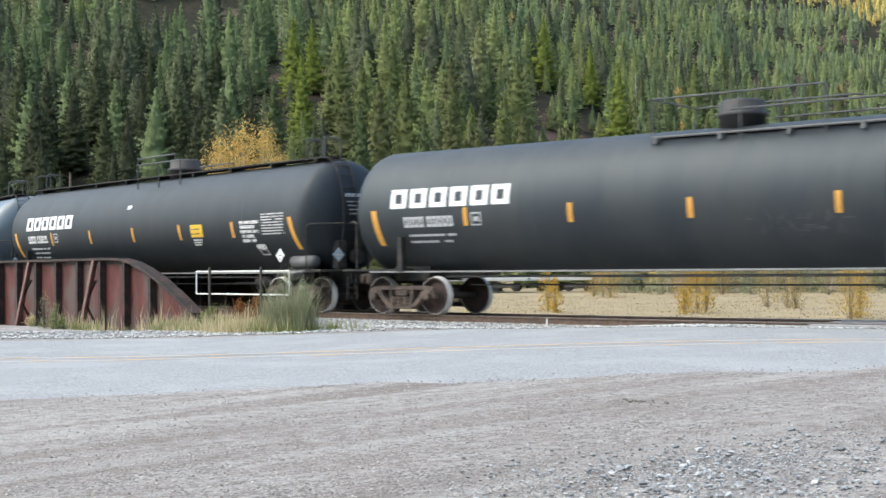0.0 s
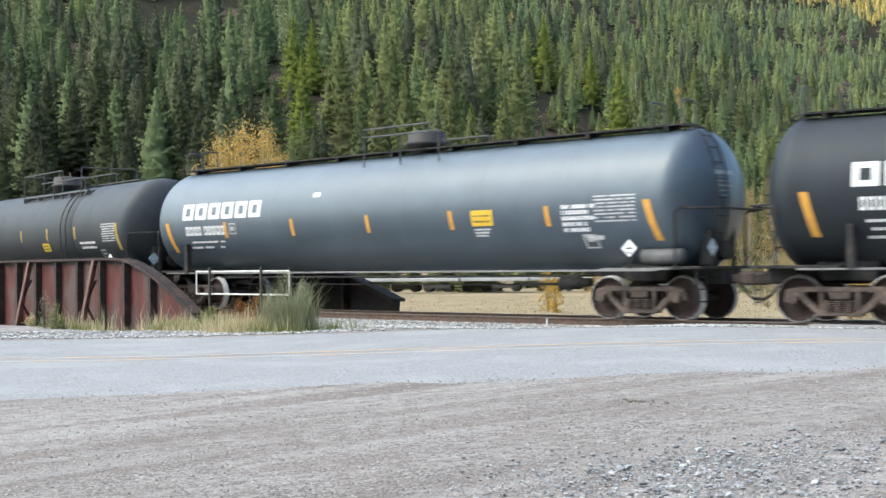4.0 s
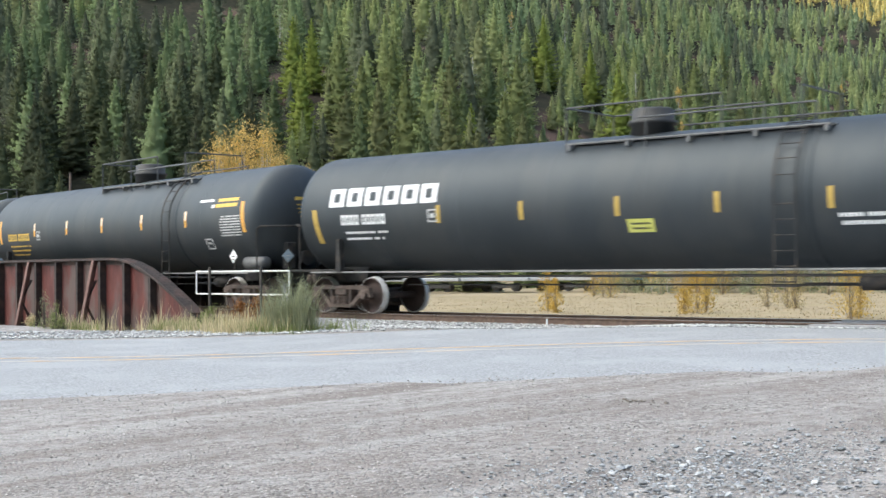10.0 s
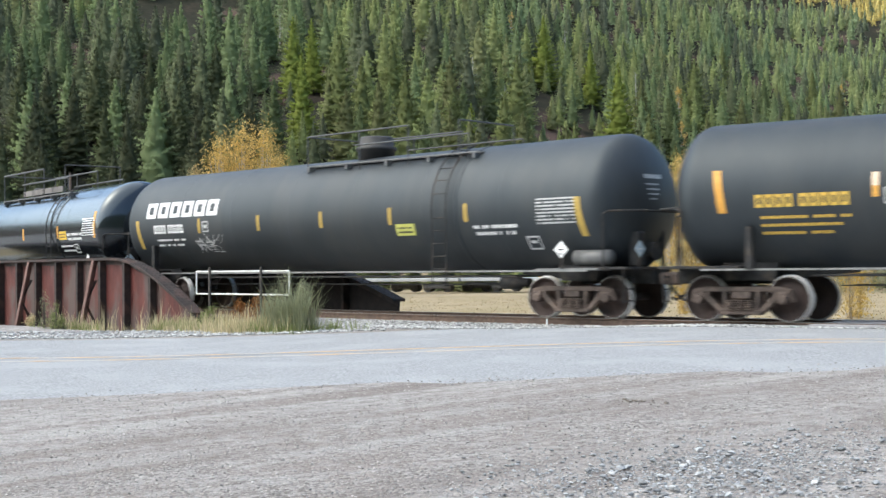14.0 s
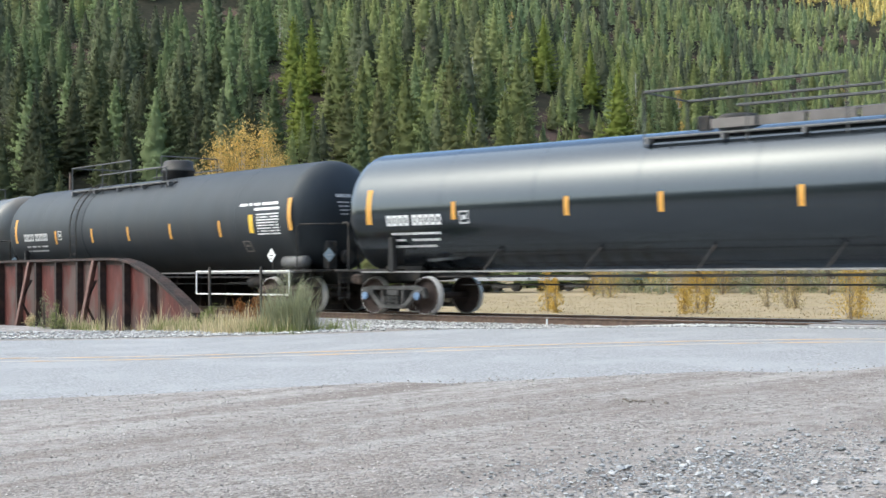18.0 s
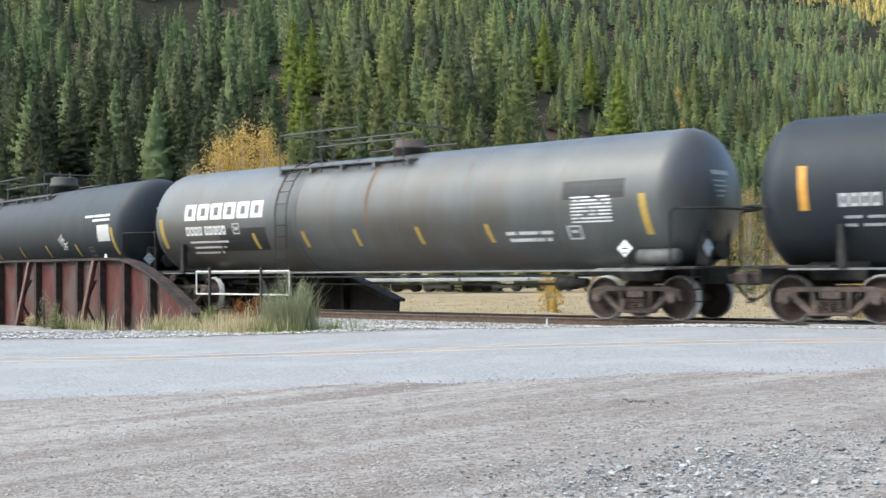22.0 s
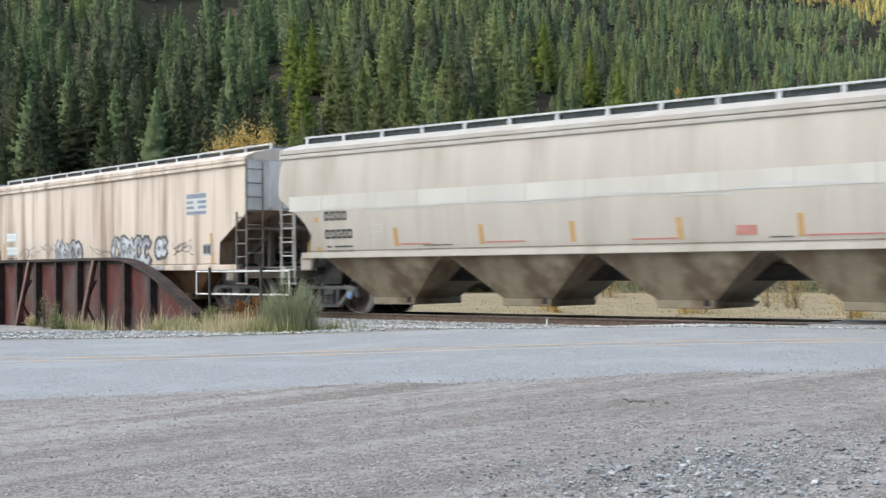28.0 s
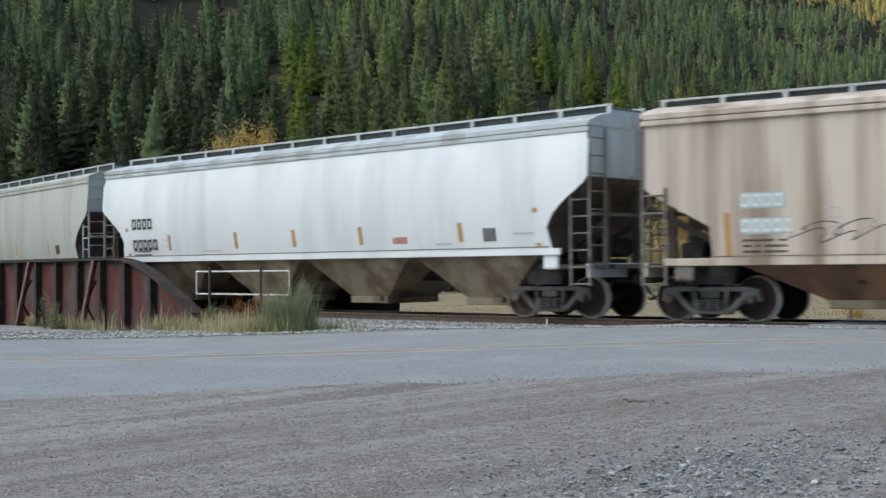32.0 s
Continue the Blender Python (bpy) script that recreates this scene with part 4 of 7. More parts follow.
    lathe(bm, [(-0.12, 0.2), (0.12, 0.2)], 14, "X", (tc / 2 + 1.5, -0.05, 1.45))
    rod(bm, (tc / 2 + 1.5, 0.35, 1.1), (tc / 2 + 1.5, 0.35, 2.1), 0.04, 6)
    part("brake_gear", bm, BLACK_IRON, car)
    bm = B()
    lathe(bm, [(-0.45, 0.06), (-0.4, 0.16), (0.1, 0.16), (0.14, 0.1), (0.4, 0.1)], 14, "X", (tc / 2 - 2.0, -0.45, 0.78))
    rod(bm, (tc / 2 - 3.6, -0.45, 0.74), (tc / 2 - 2.3, -0.45, 0.74), 0.035, 5)
    part("brake_cylinder", bm, BLACK_IRON, car)
    # long side sills and pipes
    for y in (-1.43, 1.43):
        bm = B()
        box(bm, (0, y, 1.045), (2 * half - 0.2, 0.05, 0.04))
        part("side_sill", bm, SILL, car, "thin dusty steel side rail")
        bm = B()
        pipe(bm, [(-half + 2.3, y * 0.8, 0.92), (half - 2.3, y * 0.8, 0.92)], 0.022, 6)
        part("train_pipe", bm, BLACK_IRON, car)
        bm = B()
        pipe(bm, [(-half + 2.6, y * 0.35, 0.72), (half - 2.6, y * 0.35, 0.72)], 0.014, 5)
        part("brake_rod", bm, BLACK_IRON, car)
    for k in range(5 if spec["style"] == "low" else 0):
        bm = B()
        x = -5.4 + 2.7 * k
        pipe(bm, [(x, -1.1, 0.86), (x, -1.43, 1.03), (x + 0.32, -1.18, 1.55)], 0.022, 5)
        part("sill_bracket", bm, BLACK_IRON, car)
    for e in (-1, 1):
        bm = B()
        prism(bm, [(e * (tc / 2 + 0.35), 0.75), (e * (tc / 2 - 1.9), 0.97), (e * (tc / 2 - 1.9), 1.06), (e * (tc / 2 + 0.35), 1.06)], -0.35, 0.35)
        part("draft_sill", bm, BLACK_IRON, car)
    # top
    top = Z_TANK + R_TANK
    dome = spec.get("dome", 0.6)
    if spec["style"] != "low":
        bm = B()
        dr, dh = (0.49, 0.55) if spec["style"] != "box" else (0.42, 0.38)
        lathe(bm, [(top - 0.15, dr), (top + dh * 0.3, dr), (top + dh * 0.34, dr + 0.05), (top + dh * 0.48, dr + 0.05), (top + dh * 0.52, dr - 0.02), (top + dh * 0.92, dr - 0.02), (top + dh, dr - 0.1)], 28, "Z", (dome, 0, 0))
        part("dome", bm, DOME if spec["style"] != "box" else RUST_DOME, car, "dark valve housing on top")
    else:
        bm = B()
        lathe(bm, [(top - 0.15, 0.45), (top + 0.2, 0.45), (top + 0.26, 0.36)], 24, "Z", (dome, 0, 0))
        box(bm, (dome - 0.8, 0.1, top + 0.12), (0.3, 0.3, 0.35), 0.03)
        part("dome", bm, BLACK_IRON, car, "low manway cover")
        for k in range(4):
            bm = B()
            box(bm, (dome + 0.2 + k * 1.05, -0.72, top + 0.02), (0.98, 0.03, 0.20), 0.005)
            part("toe_board", bm, TOE_BOARD, car, "tan steel toe board")
    a, b = spec["walk"]
    if spec["style"] == "long":
        bm = B()
        box(bm, (0, -0.32, top + 0.05), (2 * half + 0.1, 0.5, 0.035))
        for k in range(9):
            x = -half + 0.4 + (2 * half - 0.8) * k / 8
            box(bm, (x, -0.32, top - 0.02), (0.06, 0.5, 0.12))
        part("running_board", bm, BLACK_IRON, car)
        for e in (-1, 1):
            for x in (half + 0.02, half - 0.75):
                bm = B()
                pipe(bm, [(e * x, -0.58, top), (e * x, -0.58, top + 0.52), (e * (x - 0.06), -0.5, top + 0.58), (e * (x - 0.06), -0.12, top + 0.58), (e * x, -0.06, top + 0.52), (e * x, -0.06, top)], 0.024, 6)
                part("grab_iron", bm, RAIL_GREY, car)
            bm = B()
            for y in (-0.55, -0.10):
                pts = [(e * (half + (0.8) * math.cos(t)), y, Z_TANK + (R_TANK + 0.05) * math.sin(t)) for t in [radians(d) for d in range(-45, 91, 15)]]
                pipe(bm, pts, 0.02, 5)
            end_ladder = part("end_ladder", bm, BLACK_IRON, car)
            for d in range(-42, 85, 14):
                t = radians(d)
                bm = B()
                rod(bm, (e * (half + 0.8 * math.cos(t)), -0.55, Z_TANK + (R_TANK + 0.05) * math.sin(t)), (e * (half + 0.8 * math.cos(t)), -0.1, Z_TANK + (R_TANK + 0.05) * math.sin(t)), 0.014, 5)
                part("rung", bm, BLACK_IRON, end_ladder)
        for y in (-0.95, 0.95):
            bm = B()
            pipe(bm, [(dome - 1.3, y, top + 0.42), (dome + 1.3, y, top + 0.42)], 0.022, 6)
            for x in (-1.3, 0, 1.3):
                rod(bm, (dome + x, y, top - 0.35), (dome + x, y, top + 0.42), 0.022, 5)
            if y < 0:
                pipe(bm, [(dome - 1.3, -0.95, top + 0.62), (dome + 1.0, -0.95, top + 0.62)], 0.022, 6)
                for x in (-1.3, 1.0):
                    rod(bm, (dome + x, -0.95, top + 0.4), (dome + x, -0.95, top + 0.62), 0.02, 5)
            part("dome_rail", bm, RAIL_GREY, car)
    else:
        bm = B()
        for y in (-0.82, 0.82):
            for k in range(3):
                box(bm, ((a + b) / 2, y + (k - 1) * 0.16, top - 0.20), (b - a, 0.10, 0.03))
            for x in np.linspace(a + 0.1, b - 0.1, 5):
                box(bm, (x, y, top - 0.28), (0.06, 0.5, 0.12))
        part("platform", bm, WALK_GREY, car)
        hi = {"box": 0.72, "low": 0.78}.get(spec["style"], 0.60)
        pr = 0.032 if spec["style"] == "low" else 0.021
        bm = B()
        for y in (-1.0, 1.0):
            pipe(bm, [(a, y, top + hi), (a + (b - a) * 0.62, y, top + hi)], pr, 6)
            pipe(bm, [(a + (b - a) * 0.3, y, top + hi * 0.42), (b - 0.3, y, top + hi * 0.42)], pr, 6)
            for x in (a, a + (b - a) * 0.33, a + (b - a) * 0.62, b - 0.3):
                rod(bm, (x, y, top - 0.45), (x, y, top + (hi if x < b - 0.5 else hi * 0.42)), 0.021, 5)
        pipe(bm, [(a, -1.0, top + hi), (a, 1.0, top + hi)], 0.021, 6)
        pipe(bm, [(b - 0.6, -1.0, top + hi), (b - 0.6, 1.0, top + hi)], 0.021, 6)
        rod(bm, (b - 0.6, -1.0, top - 0.45), (b - 0.6, -1.0, top + hi), 0.021, 5)
        rod(bm, (b - 0.6, 1.0, top - 0.45), (b - 0.6, 1.0, top + hi), 0.021, 5)
        part("platform_rail", bm, RAIL_GREY, car)
        add_ladder(car, spec["ladder"])
        # brace ring beside the ladder
        bm = B()
        lathe(bm, [(spec["ladder"] + 0.62, R_TANK + 0.002), (spec["ladder"] + 0.64, R_TANK + 0.012), (spec["ladder"] + 0.70, R_TANK + 0.012), (spec["ladder"] + 0.72, R_TANK + 0.002)], 56, "X", (0, 0, Z_TANK))
        part("shell_band", bm, body, tank)
    # reflectors: upright strips on the shell, longer ones at the ends
    sm = spec.get("stripe", STRIPE)
    zs = spec.get("stripe_z", 2.19)
    hs = spec.get("stripe_h", 0.42)
    for x in spec["stripes"]:
        bm = B()
        patch(bm, x - 0.06, x + 0.06, zs, zs + hs, spec.get("lean", 0.0))
        part("reflector", bm, sm, tank, "orange upright reflector")
        if spec.get("pale"):
            bm = B()
            patch(bm, x - 0.06, x + 0.06, zs + hs * 0.45, zs + hs, 0, 0.009)
            part("reflector_top", bm, PALE_STRIPE, tank)
    for x in (-tc / 2 - 0.42 + spec.get("big_left", 0.0), tc / 2 + spec.get("big_x", 0.68)):
        bm = B()
        patch(bm, x - 0.085, x + 0.085, spec.get("big_z", 1.78), spec.get("big_z", 1.78) + 0.85, spec.get("big_lean", -0.14))
        part("reflector", bm, sm, tank, "long upright reflector")
    # writing on the shell, as blocks of its size
    wm = spec.get("ink", WHITE_MARK)
    left = -tc / 2 + 0.0
    if spec.get("logo", True):
        x0, w, h, z = spec.get("logo_x", -7.85), 3.6, 0.46, spec.get("logo_z", 2.68)
        cw = w / 6
        for i in range(6):
            bm = B()
            a0, a1, t = x0 + i * cw, x0 + (i + 1) * cw - 0.10, 0.145
            frame_patch(bm, a0, a1, z, z + h, t, 0.115)
            part("emblem_shape", bm, wm, tank, "bold white hollow block shape")
    x0, z = spec.get("num_x", -7.45), spec.get("num_z", 2.22)
    ni = spec.get("num_ink", wm)
    nw = spec.get("num_w", 1.5)
    mark_row(x0, z, nw * 0.42, 0.25, 4, ni, tank)
    mark_row(x0 + nw * 0.47, z, nw * 0.53, 0.25, 5, ni, tank)
    bm = B()
    for k in range(2 + (spec["seed"] % 2)):
        bars(bm, x0 + 0.1, z - 0.22 - 0.15 * k, nw * (0.95 - 0.1 * k), 0.055, 17 - 2 * k, rnd)
    part("fine_print", bm, spec.get("num_ink", wm), tank)
    bm = B()
    xq = spec.get("test_x", spec["stripes"][0] + 0.16)
    for q in ((xq, xq + 0.28, z + 0.0, z + 0.03), (xq, xq + 0.28, z + 0.27, z + 0.30), (xq, xq + 0.03, z, z + 0.3), (xq + 0.25, xq + 0.28, z, z + 0.3), (xq + 0.08, xq + 0.2, z + 0.1, z + 0.2)):
        patch(bm, *q)
    part("test_mark", bm, GREY_MARK, tank)
    # data panel near the other end
    px, pz = tc / 2 - spec.get("panel_in", 0.55), spec.get("panel_z", 2.10)
    if spec.get("panel", "lines") == "solid":
        bm = B()
        patch(bm, px + 0.1, px + 1.05, pz - 0.02, pz + 0.5)
        part("data_panel", bm, PALE_PANEL, tank, "pale data panel with fine print")
        bm = B()
        for k in range(6):
            bars(bm, px + 0.14, pz + 0.02 + 0.075 * k, 0.86, 0.03, 12, rnd, lambda m_, *q: patch(m_, *q, lift=0.010))
        part("fine_print", bm, GREY_MARK, tank)
    else:
        bm = B()
        for k in range(8):
            bars(bm, px, pz - 0.03 + 0.075 * k, 1.05, 0.036, 18, rnd, gap=0.12)
        part("data_panel", bm, GREY_MARK if spec.get("panel_ink") is None else spec["panel_ink"], tank)
    bm = B()
    if spec.get("print_above"):
        bars(bm, px - 0.92, pz + 0.76, 1.98, 0.075, 26, rnd, gap=0.12)
        bars(bm, px - 0.26, pz + 0.62, 1.32, 0.075, 18, rnd, gap=0.12)
    elif spec.get("side_print", True):
        sx = px + spec.get("side_print_dx", 0.0)
        bars(bm, sx - 1.9, pz + spec.get("side_print_dz", -0.08), 1.32, 0.075, 19, rnd)
        bars(bm, sx - 1.85, pz + spec.get("side_print_dz", -0.08) - 0.15, 1.2, 0.075, 17, rnd)
    part("fine_print", bm, wm, tank)
    bm = B()
    dx, dz = spec.get("frame_at", (0.0, 0.0))
    q0, q1, w0 = px - 0.42 + dx, px - 0.05 + dx, pz - 0.58 + dz
    for q in ((q0, q1, w0, w0 + 0.035), (q0, q1, w0 + 0.265, w0 + 0.30), (q0, q0 + 0.04, w0, w0 + 0.30), (q1 - 0.04, q1, w0, w0 + 0.30), (q0 + 0.1, q1 - 0.1, w0 + 0.14, w0 + 0.20)):
        patch(bm, *q)
    part("panel_frame", bm, DIM_MARK if spec.get("print_above") else GREY_MARK, tank)
    if spec.get("plate") is not None:
        bm = B()
        xp, zp = spec["plate"]
        ph = spec.get("plate_h", 0.28)
        patch(bm, xp, xp + 0.64, zp, zp + ph, 0.0)
        part("placard", bm, spec.get("plate_paint", YELLOW_PLATE), tank, "yellow notice panel")
        bm = B()
        for k in range(2):
            bars(bm, xp + 0.08, zp + ph * (0.22 + 0.36 * k), 0.48, 0.04, 12, rnd, lambda m_, *q: patch(m_, *q, lift=0.010))
        part("fine_print", bm, BLACK_MARK, tank)
    for (x, z, w, h, material) in spec.get("patches", ()):
        bm = B()
        patch(bm, x, x + w, z, z + h, 0, 0.004)
        part("paint_patch", bm, material, tank)
    for (x, z, w, h, n, material) in spec.get("prints", ()):
        bm = B()
        bars(bm, x, z, w, h, n, rnd)
        part("fine_print", bm, material, tank)
    if spec.get("scrawl"):
        x, z, w, material = spec["scrawl"]
        bm = B()
        for k in range(34):
            a0, z0 = x + w * rnd.betavariate(2, 2), z + rnd.uniform(0, 0.36)
            if k % 3 == 0:
                patch(bm, a0, a0 + rnd.uniform(0.12, 0.34), z0, z0 + rnd.uniform(0.012, 0.03), 0)
            else:
                patch(bm, a0, a0 + rnd.uniform(0.015, 0.035), z0, z0 + rnd.uniform(0.08, 0.26), rnd.uniform(-1.6, 1.6))
        part("scrawl", bm, material, tank, "faint sprayed scrawl")
    # writing on the end
    bm = B()
    for k in range(5):
        y0 = -0.42 + 0.03 * k
        zz = 3.02 - 0.105 * k - (0.04 if k else 0)
        wide = (0.62, 0.44, 0.44, 0.36, 0.24)[k]
        hh = 0.09 if k == 0 else 0.035
        n = 9
        for i in range(n):
            ya, yb = y0 + wide * i / n, y0 + wide * (i + 0.75) / n
            vs = []
            for (yy, z2) in ((ya, zz), (yb, zz), (yb, zz + hh), (ya, zz + hh)):
                rr = min(math.hypot(yy, z2 - Z_TANK) / R_TANK, 0.999)
                vs.append(bm.verts.new((half + 0.76 * math.sqrt(1 - rr * rr) + 0.012, yy, z2)))
            bm.faces.new(vs)
    part("fine_print", bm, spec.get("end_ink", GREY_MARK), tank)
    # diamond placards on brackets
    for (x, y, turn) in ((tc / 2 + 0.13, -1.52, 0), (tc / 2 + 1.66, -0.72, 90)):
        holder = B()
        box(holder, (0, 0.02, 0), (0.27, 0.012, 0.27), 0.004, pose(0, 0, 0, 0, 45, 0))
        pl = part("placard", holder, WHITE_MARK if turn == 0 and x > 0 else PALE_BLUE, car, "diamond-shaped hazard placard", m=pose(x, y, 1.50, 0, 0, turn))
        bm = B()
        box(bm, (0, 0.012, 0.0), (0.15, 0.006, 0.035))
        box(bm, (0, 0.012, -0.09), (0.06, 0.006, 0.05))
        part("placard_print", bm, BLACK_MARK if turn == 0 else WHITE_MARK, pl)
        bm = B()
        rod(bm, (0, 0.05, -0.42), (0, 0.05, 0.0), 0.025, 5)
        part("placard_stem", bm, BLACK_IRON, pl)
    add_trucks(car, tc, spec.get("blue", False), spec.get("grey_trucks", False))
    add_couplers(car, tc)
    CARS.append((car, spec["front"], spec["back"]))
    return tagged(car, spec["label"], "tank car", "tank cars of the train")


WALK_GREY = surface("grey_platform", (0.14, 0.14, 0.14), (0.22, 0.22, 0.215), 6, 0.7)
RAIL_GREY = surface("dark_hand_rail", (0.05, 0.05, 0.05), (0.10, 0.10, 0.098), 6, 0.5)
SILL = surface("dusty_sill", (0.16, 0.16, 0.155), (0.26, 0.255, 0.245), 6, 0.6)
DOME = surface("dark_dome_paint", (0.022, 0.022, 0.022), (0.042, 0.04, 0.038), 3, 0.6, c3=(0.07, 0.05, 0.04), scale3=2, amount3=0.5)
RUST_DOME = surface("rusty_dome_paint", (0.065, 0.052, 0.046), (0.12, 0.095, 0.085), 3, 0.8, c3=(0.11, 0.06, 0.04), scale3=2, amount3=0.6)
RUST_STREAK = surface("rust_streak", (0.11, 0.075, 0.05), (0.17, 0.115, 0.075), 4, 0.8, stretch=(1, 1, 0.3))
GRATING = surface("dark_grating", (0.035, 0.045, 0.047), (0.07, 0.082, 0.085), 8, 0.7)
PALE_PANEL = surface("pale_data_panel", (0.60, 0.60, 0.58), (0.70, 0.70, 0.68), 6, 0.6)
PALE_BLUE = surface("pale_blue_placard", (0.45, 0.55, 0.62), (0.55, 0.64, 0.7), 9, 0.5)
RES_GREY = surface("reservoir_paint", (0.10, 0.10, 0.10), (0.16, 0.158, 0.155), 4, 0.5)


def surface_once(spec):
    return RES_GREY


def flat_patch(y_of, lift=0.006):
    def put(bm, x0, x1, z0, z1, lean=0.0, lift2=0.0):
        vs = []
        for x, z in ((x0, z0), (x1, z0), (x1 + lean * (z1 - z0), z1), (x0 + lean * (z1 - z0), z1)):
            vs.append(bm.verts.new((x, y_of(z) - lift - lift2, z)))
        bm.faces.new(vs)
    return put


def hopper_car(spec):
    rnd = random.Random(spec["seed"])
    tc = spec["front"] - spec["back"]
    car = new("hopper_car")
    half, zb, zt = spec.get("half", 9.5), spec["sill_z"], spec["eave_z"]
    bulge = spec.get("bulge", 0.12)

    def y_of(z):
        k = (z - zb) / (zt - zb)
        return -(1.46 + bulge * math.sin(math.pi * min(max(k, 0), 1)) ** 0.8)

    cut = spec["cut"]          # (height, how far the end stands back) pairs, bottom to top
    zs = sorted(set([zb + (zt - zb) * i / 12 for i in range(13)] + [c[0] for c in cut if zb < c[0] < zt]))
    back = lambda z: float(np.interp(z, [c[0] for c in cut], [c[1] for c in cut]))
    cols = 21
    bm = B()
    loops = []
    for z in zs:
        e = half - back(z)
        loops.append([bm.verts.new((-e + 2 * e * i / (cols - 1), y_of(z), z)) for i in range(cols)])
    right = []
    for z in zs:
        e = half - back(z)
        right.append([bm.verts.new((-e + 2 * e * i / (cols - 1), -y_of(z), z)) for i in range(cols)])
    for A, Bn in zip(loops, loops[1:]):
        for i in range(cols - 1):
            bm.faces.new((A[i], A[i + 1], Bn[i + 1], Bn[i])).smooth = True
    for A, Bn in zip(right, right[1:]):
        for i in range(cols - 1):
            bm.faces.new((A[i + 1], A[i], Bn[i], Bn[i + 1])).smooth = True
    body = part("body_shell", bm, spec["paint"], car, spec.get("shell_label", ""))
    for e in (-1, 1):
        fold = [c[0] for c in cut if c[1] == 0.0][0]
        low = [z for z in zs if z <= fold + 0.001]
        for rows, name, material, label in ((low, "slope_sheet", spec.get("slope_paint", SLOPE_DARK), "sloping sheet under the end"), (low[-1:] + [z for z in zs if z > fold + 0.001], "end_sheet", spec.get("end_paint", HOPPER_END), "upright end sheet")):
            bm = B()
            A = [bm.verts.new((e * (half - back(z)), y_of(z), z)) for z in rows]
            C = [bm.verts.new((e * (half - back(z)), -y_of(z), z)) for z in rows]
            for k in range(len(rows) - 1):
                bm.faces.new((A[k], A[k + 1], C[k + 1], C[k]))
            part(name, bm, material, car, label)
        # pressed upright ribs on the end sheet
        for y in (-0.75, 0.0, 0.75):
            bm = B()
            box(bm, (e * (half + 0.03), y, (fold + zt) / 2), (0.07, 0.12, zt - fold - 0.1), 0.02)
            part("end_rib", bm, spec.get("end_paint", HOPPER_END), car)
    # roof
    bm = B()
    prof = [(-1.52, zt - 0.05), (-1.52, zt + 0.05), (-1.2, zt + 0.17), (-0.7, zt + 0.28), (0, zt + 0.31), (0.7, zt + 0.28), (1.2, zt + 0.17), (1.52, zt + 0.05), (1.52, zt - 0.05)]
    A = [bm.verts.new((-half - 0.02, y, z)) for y, z in prof]
    C = [bm.verts.new((half + 0.02, y, z)) for y, z in prof]
    for k in range(len(prof) - 1):
        bm.faces.new((A[k], A[k + 1], C[k + 1], C[k]))
    bm.faces.new(A), bm.faces.new(list(reversed(C)))
    bmesh.ops.recalc_face_normals(bm, faces=bm.faces[:])
    part("roof", bm, spec["roof"], car)
    bm = B()
    box(bm, (0, -1.50, zt - 0.13), (2 * half, 0.07, 0.10), 0.01)
    part("top_chord", bm, spec["roof"], car)
    # roof walk on posts with an edge rail
    zr = spec.get("walk_z", 4.64)
    k = 15
    for y in (-0.62, 0.62):
        bm = B()
        box(bm, (0, y, zr), (2 * half - 0.1, 0.05, 0.045))
        part("walk_rail", bm, ROOF_WALK, car, "pale galvanised edge rail")
    for i in range(k):
        x = -half + 0.12 + (2 * half - 0.24) * i / (k - 1)
        bm = B()
        box(bm, (x, -0.62, (zt + 0.28 + zr) / 2), (0.10, 0.04, zr - zt - 0.25))
        box(bm, (x, 0.62, (zt + 0.28 + zr) / 2), (0.10, 0.04, zr - zt - 0.25))
        box(bm, (x, 0, zr - 0.12), (0.05, 1.24, 0.05))
        part("walk_post", bm, ROOF_WALK, car)
    bm = B()
    box(bm, (0, 0, zr - 0.06), (2 * half - 0.2, 1.1, 0.03))
    part("roof_walk", bm, WALK_GREY, car, "grey grating walkway")
    bm = B()
    box(bm, (0, -0.56, zr - 0.11), (2 * half - 0.3, 0.02, 0.15))
    part("walk_grating", bm, GRATING, car, "dark grating under the edge rail")
    # thin dark line along the top of the sill
    bm = B()
    box(bm, (0, -1.53, zb + 0.085), (2 * (half - back(zb)) - 0.1, 0.03, 0.025))
    part("rub_strip", bm, DIRTY_IRON, car)
    for i in range(9):
        bm = B()
        box(bm, (-8 + 2 * i, 0, zt + 0.36), (1.7, 0.62, 0.12), 0.03)
        part("roof_hatch", bm, spec.get("hatch_paint", spec["roof"]), car)
    # side sill
    bm = B()
    sl = half - back(zb) + spec.get("sill_extra", 0.25)
    for s in (-1, 1):
        box(bm, (0, s * 1.49, zb - 0.02), (2 * sl, 0.10, 0.15), 0.012)
    part("side_sill", bm, spec["paint"], car)
    # panel seams
    for i in range(1, spec.get("seams", 12)):
        x = -half + 2 * half * i / spec.get("seams", 12)
        bm = B()
        rows = [z for z in zs if abs(x) < half - back(z) - 0.05]
        vs = []
        for z in rows:
            vs.append([bm.verts.new((x + d, y_of(z) - t, z)) for d, t in ((-0.035, -0.004), (0, 0.014), (0.035, -0.004))])
        for a, b in zip(vs, vs[1:]):
            for j in range(2):
                bm.faces.new((a[j], a[j + 1], b[j + 1], b[j])).smooth = True
        part("panel_seam", bm, spec["paint"], body)
    # chutes and gates
    n = spec["chutes"]
    span = 2 * (half - back(zb)) - 0.7
    zg = spec.get("gate_z", 0.42)
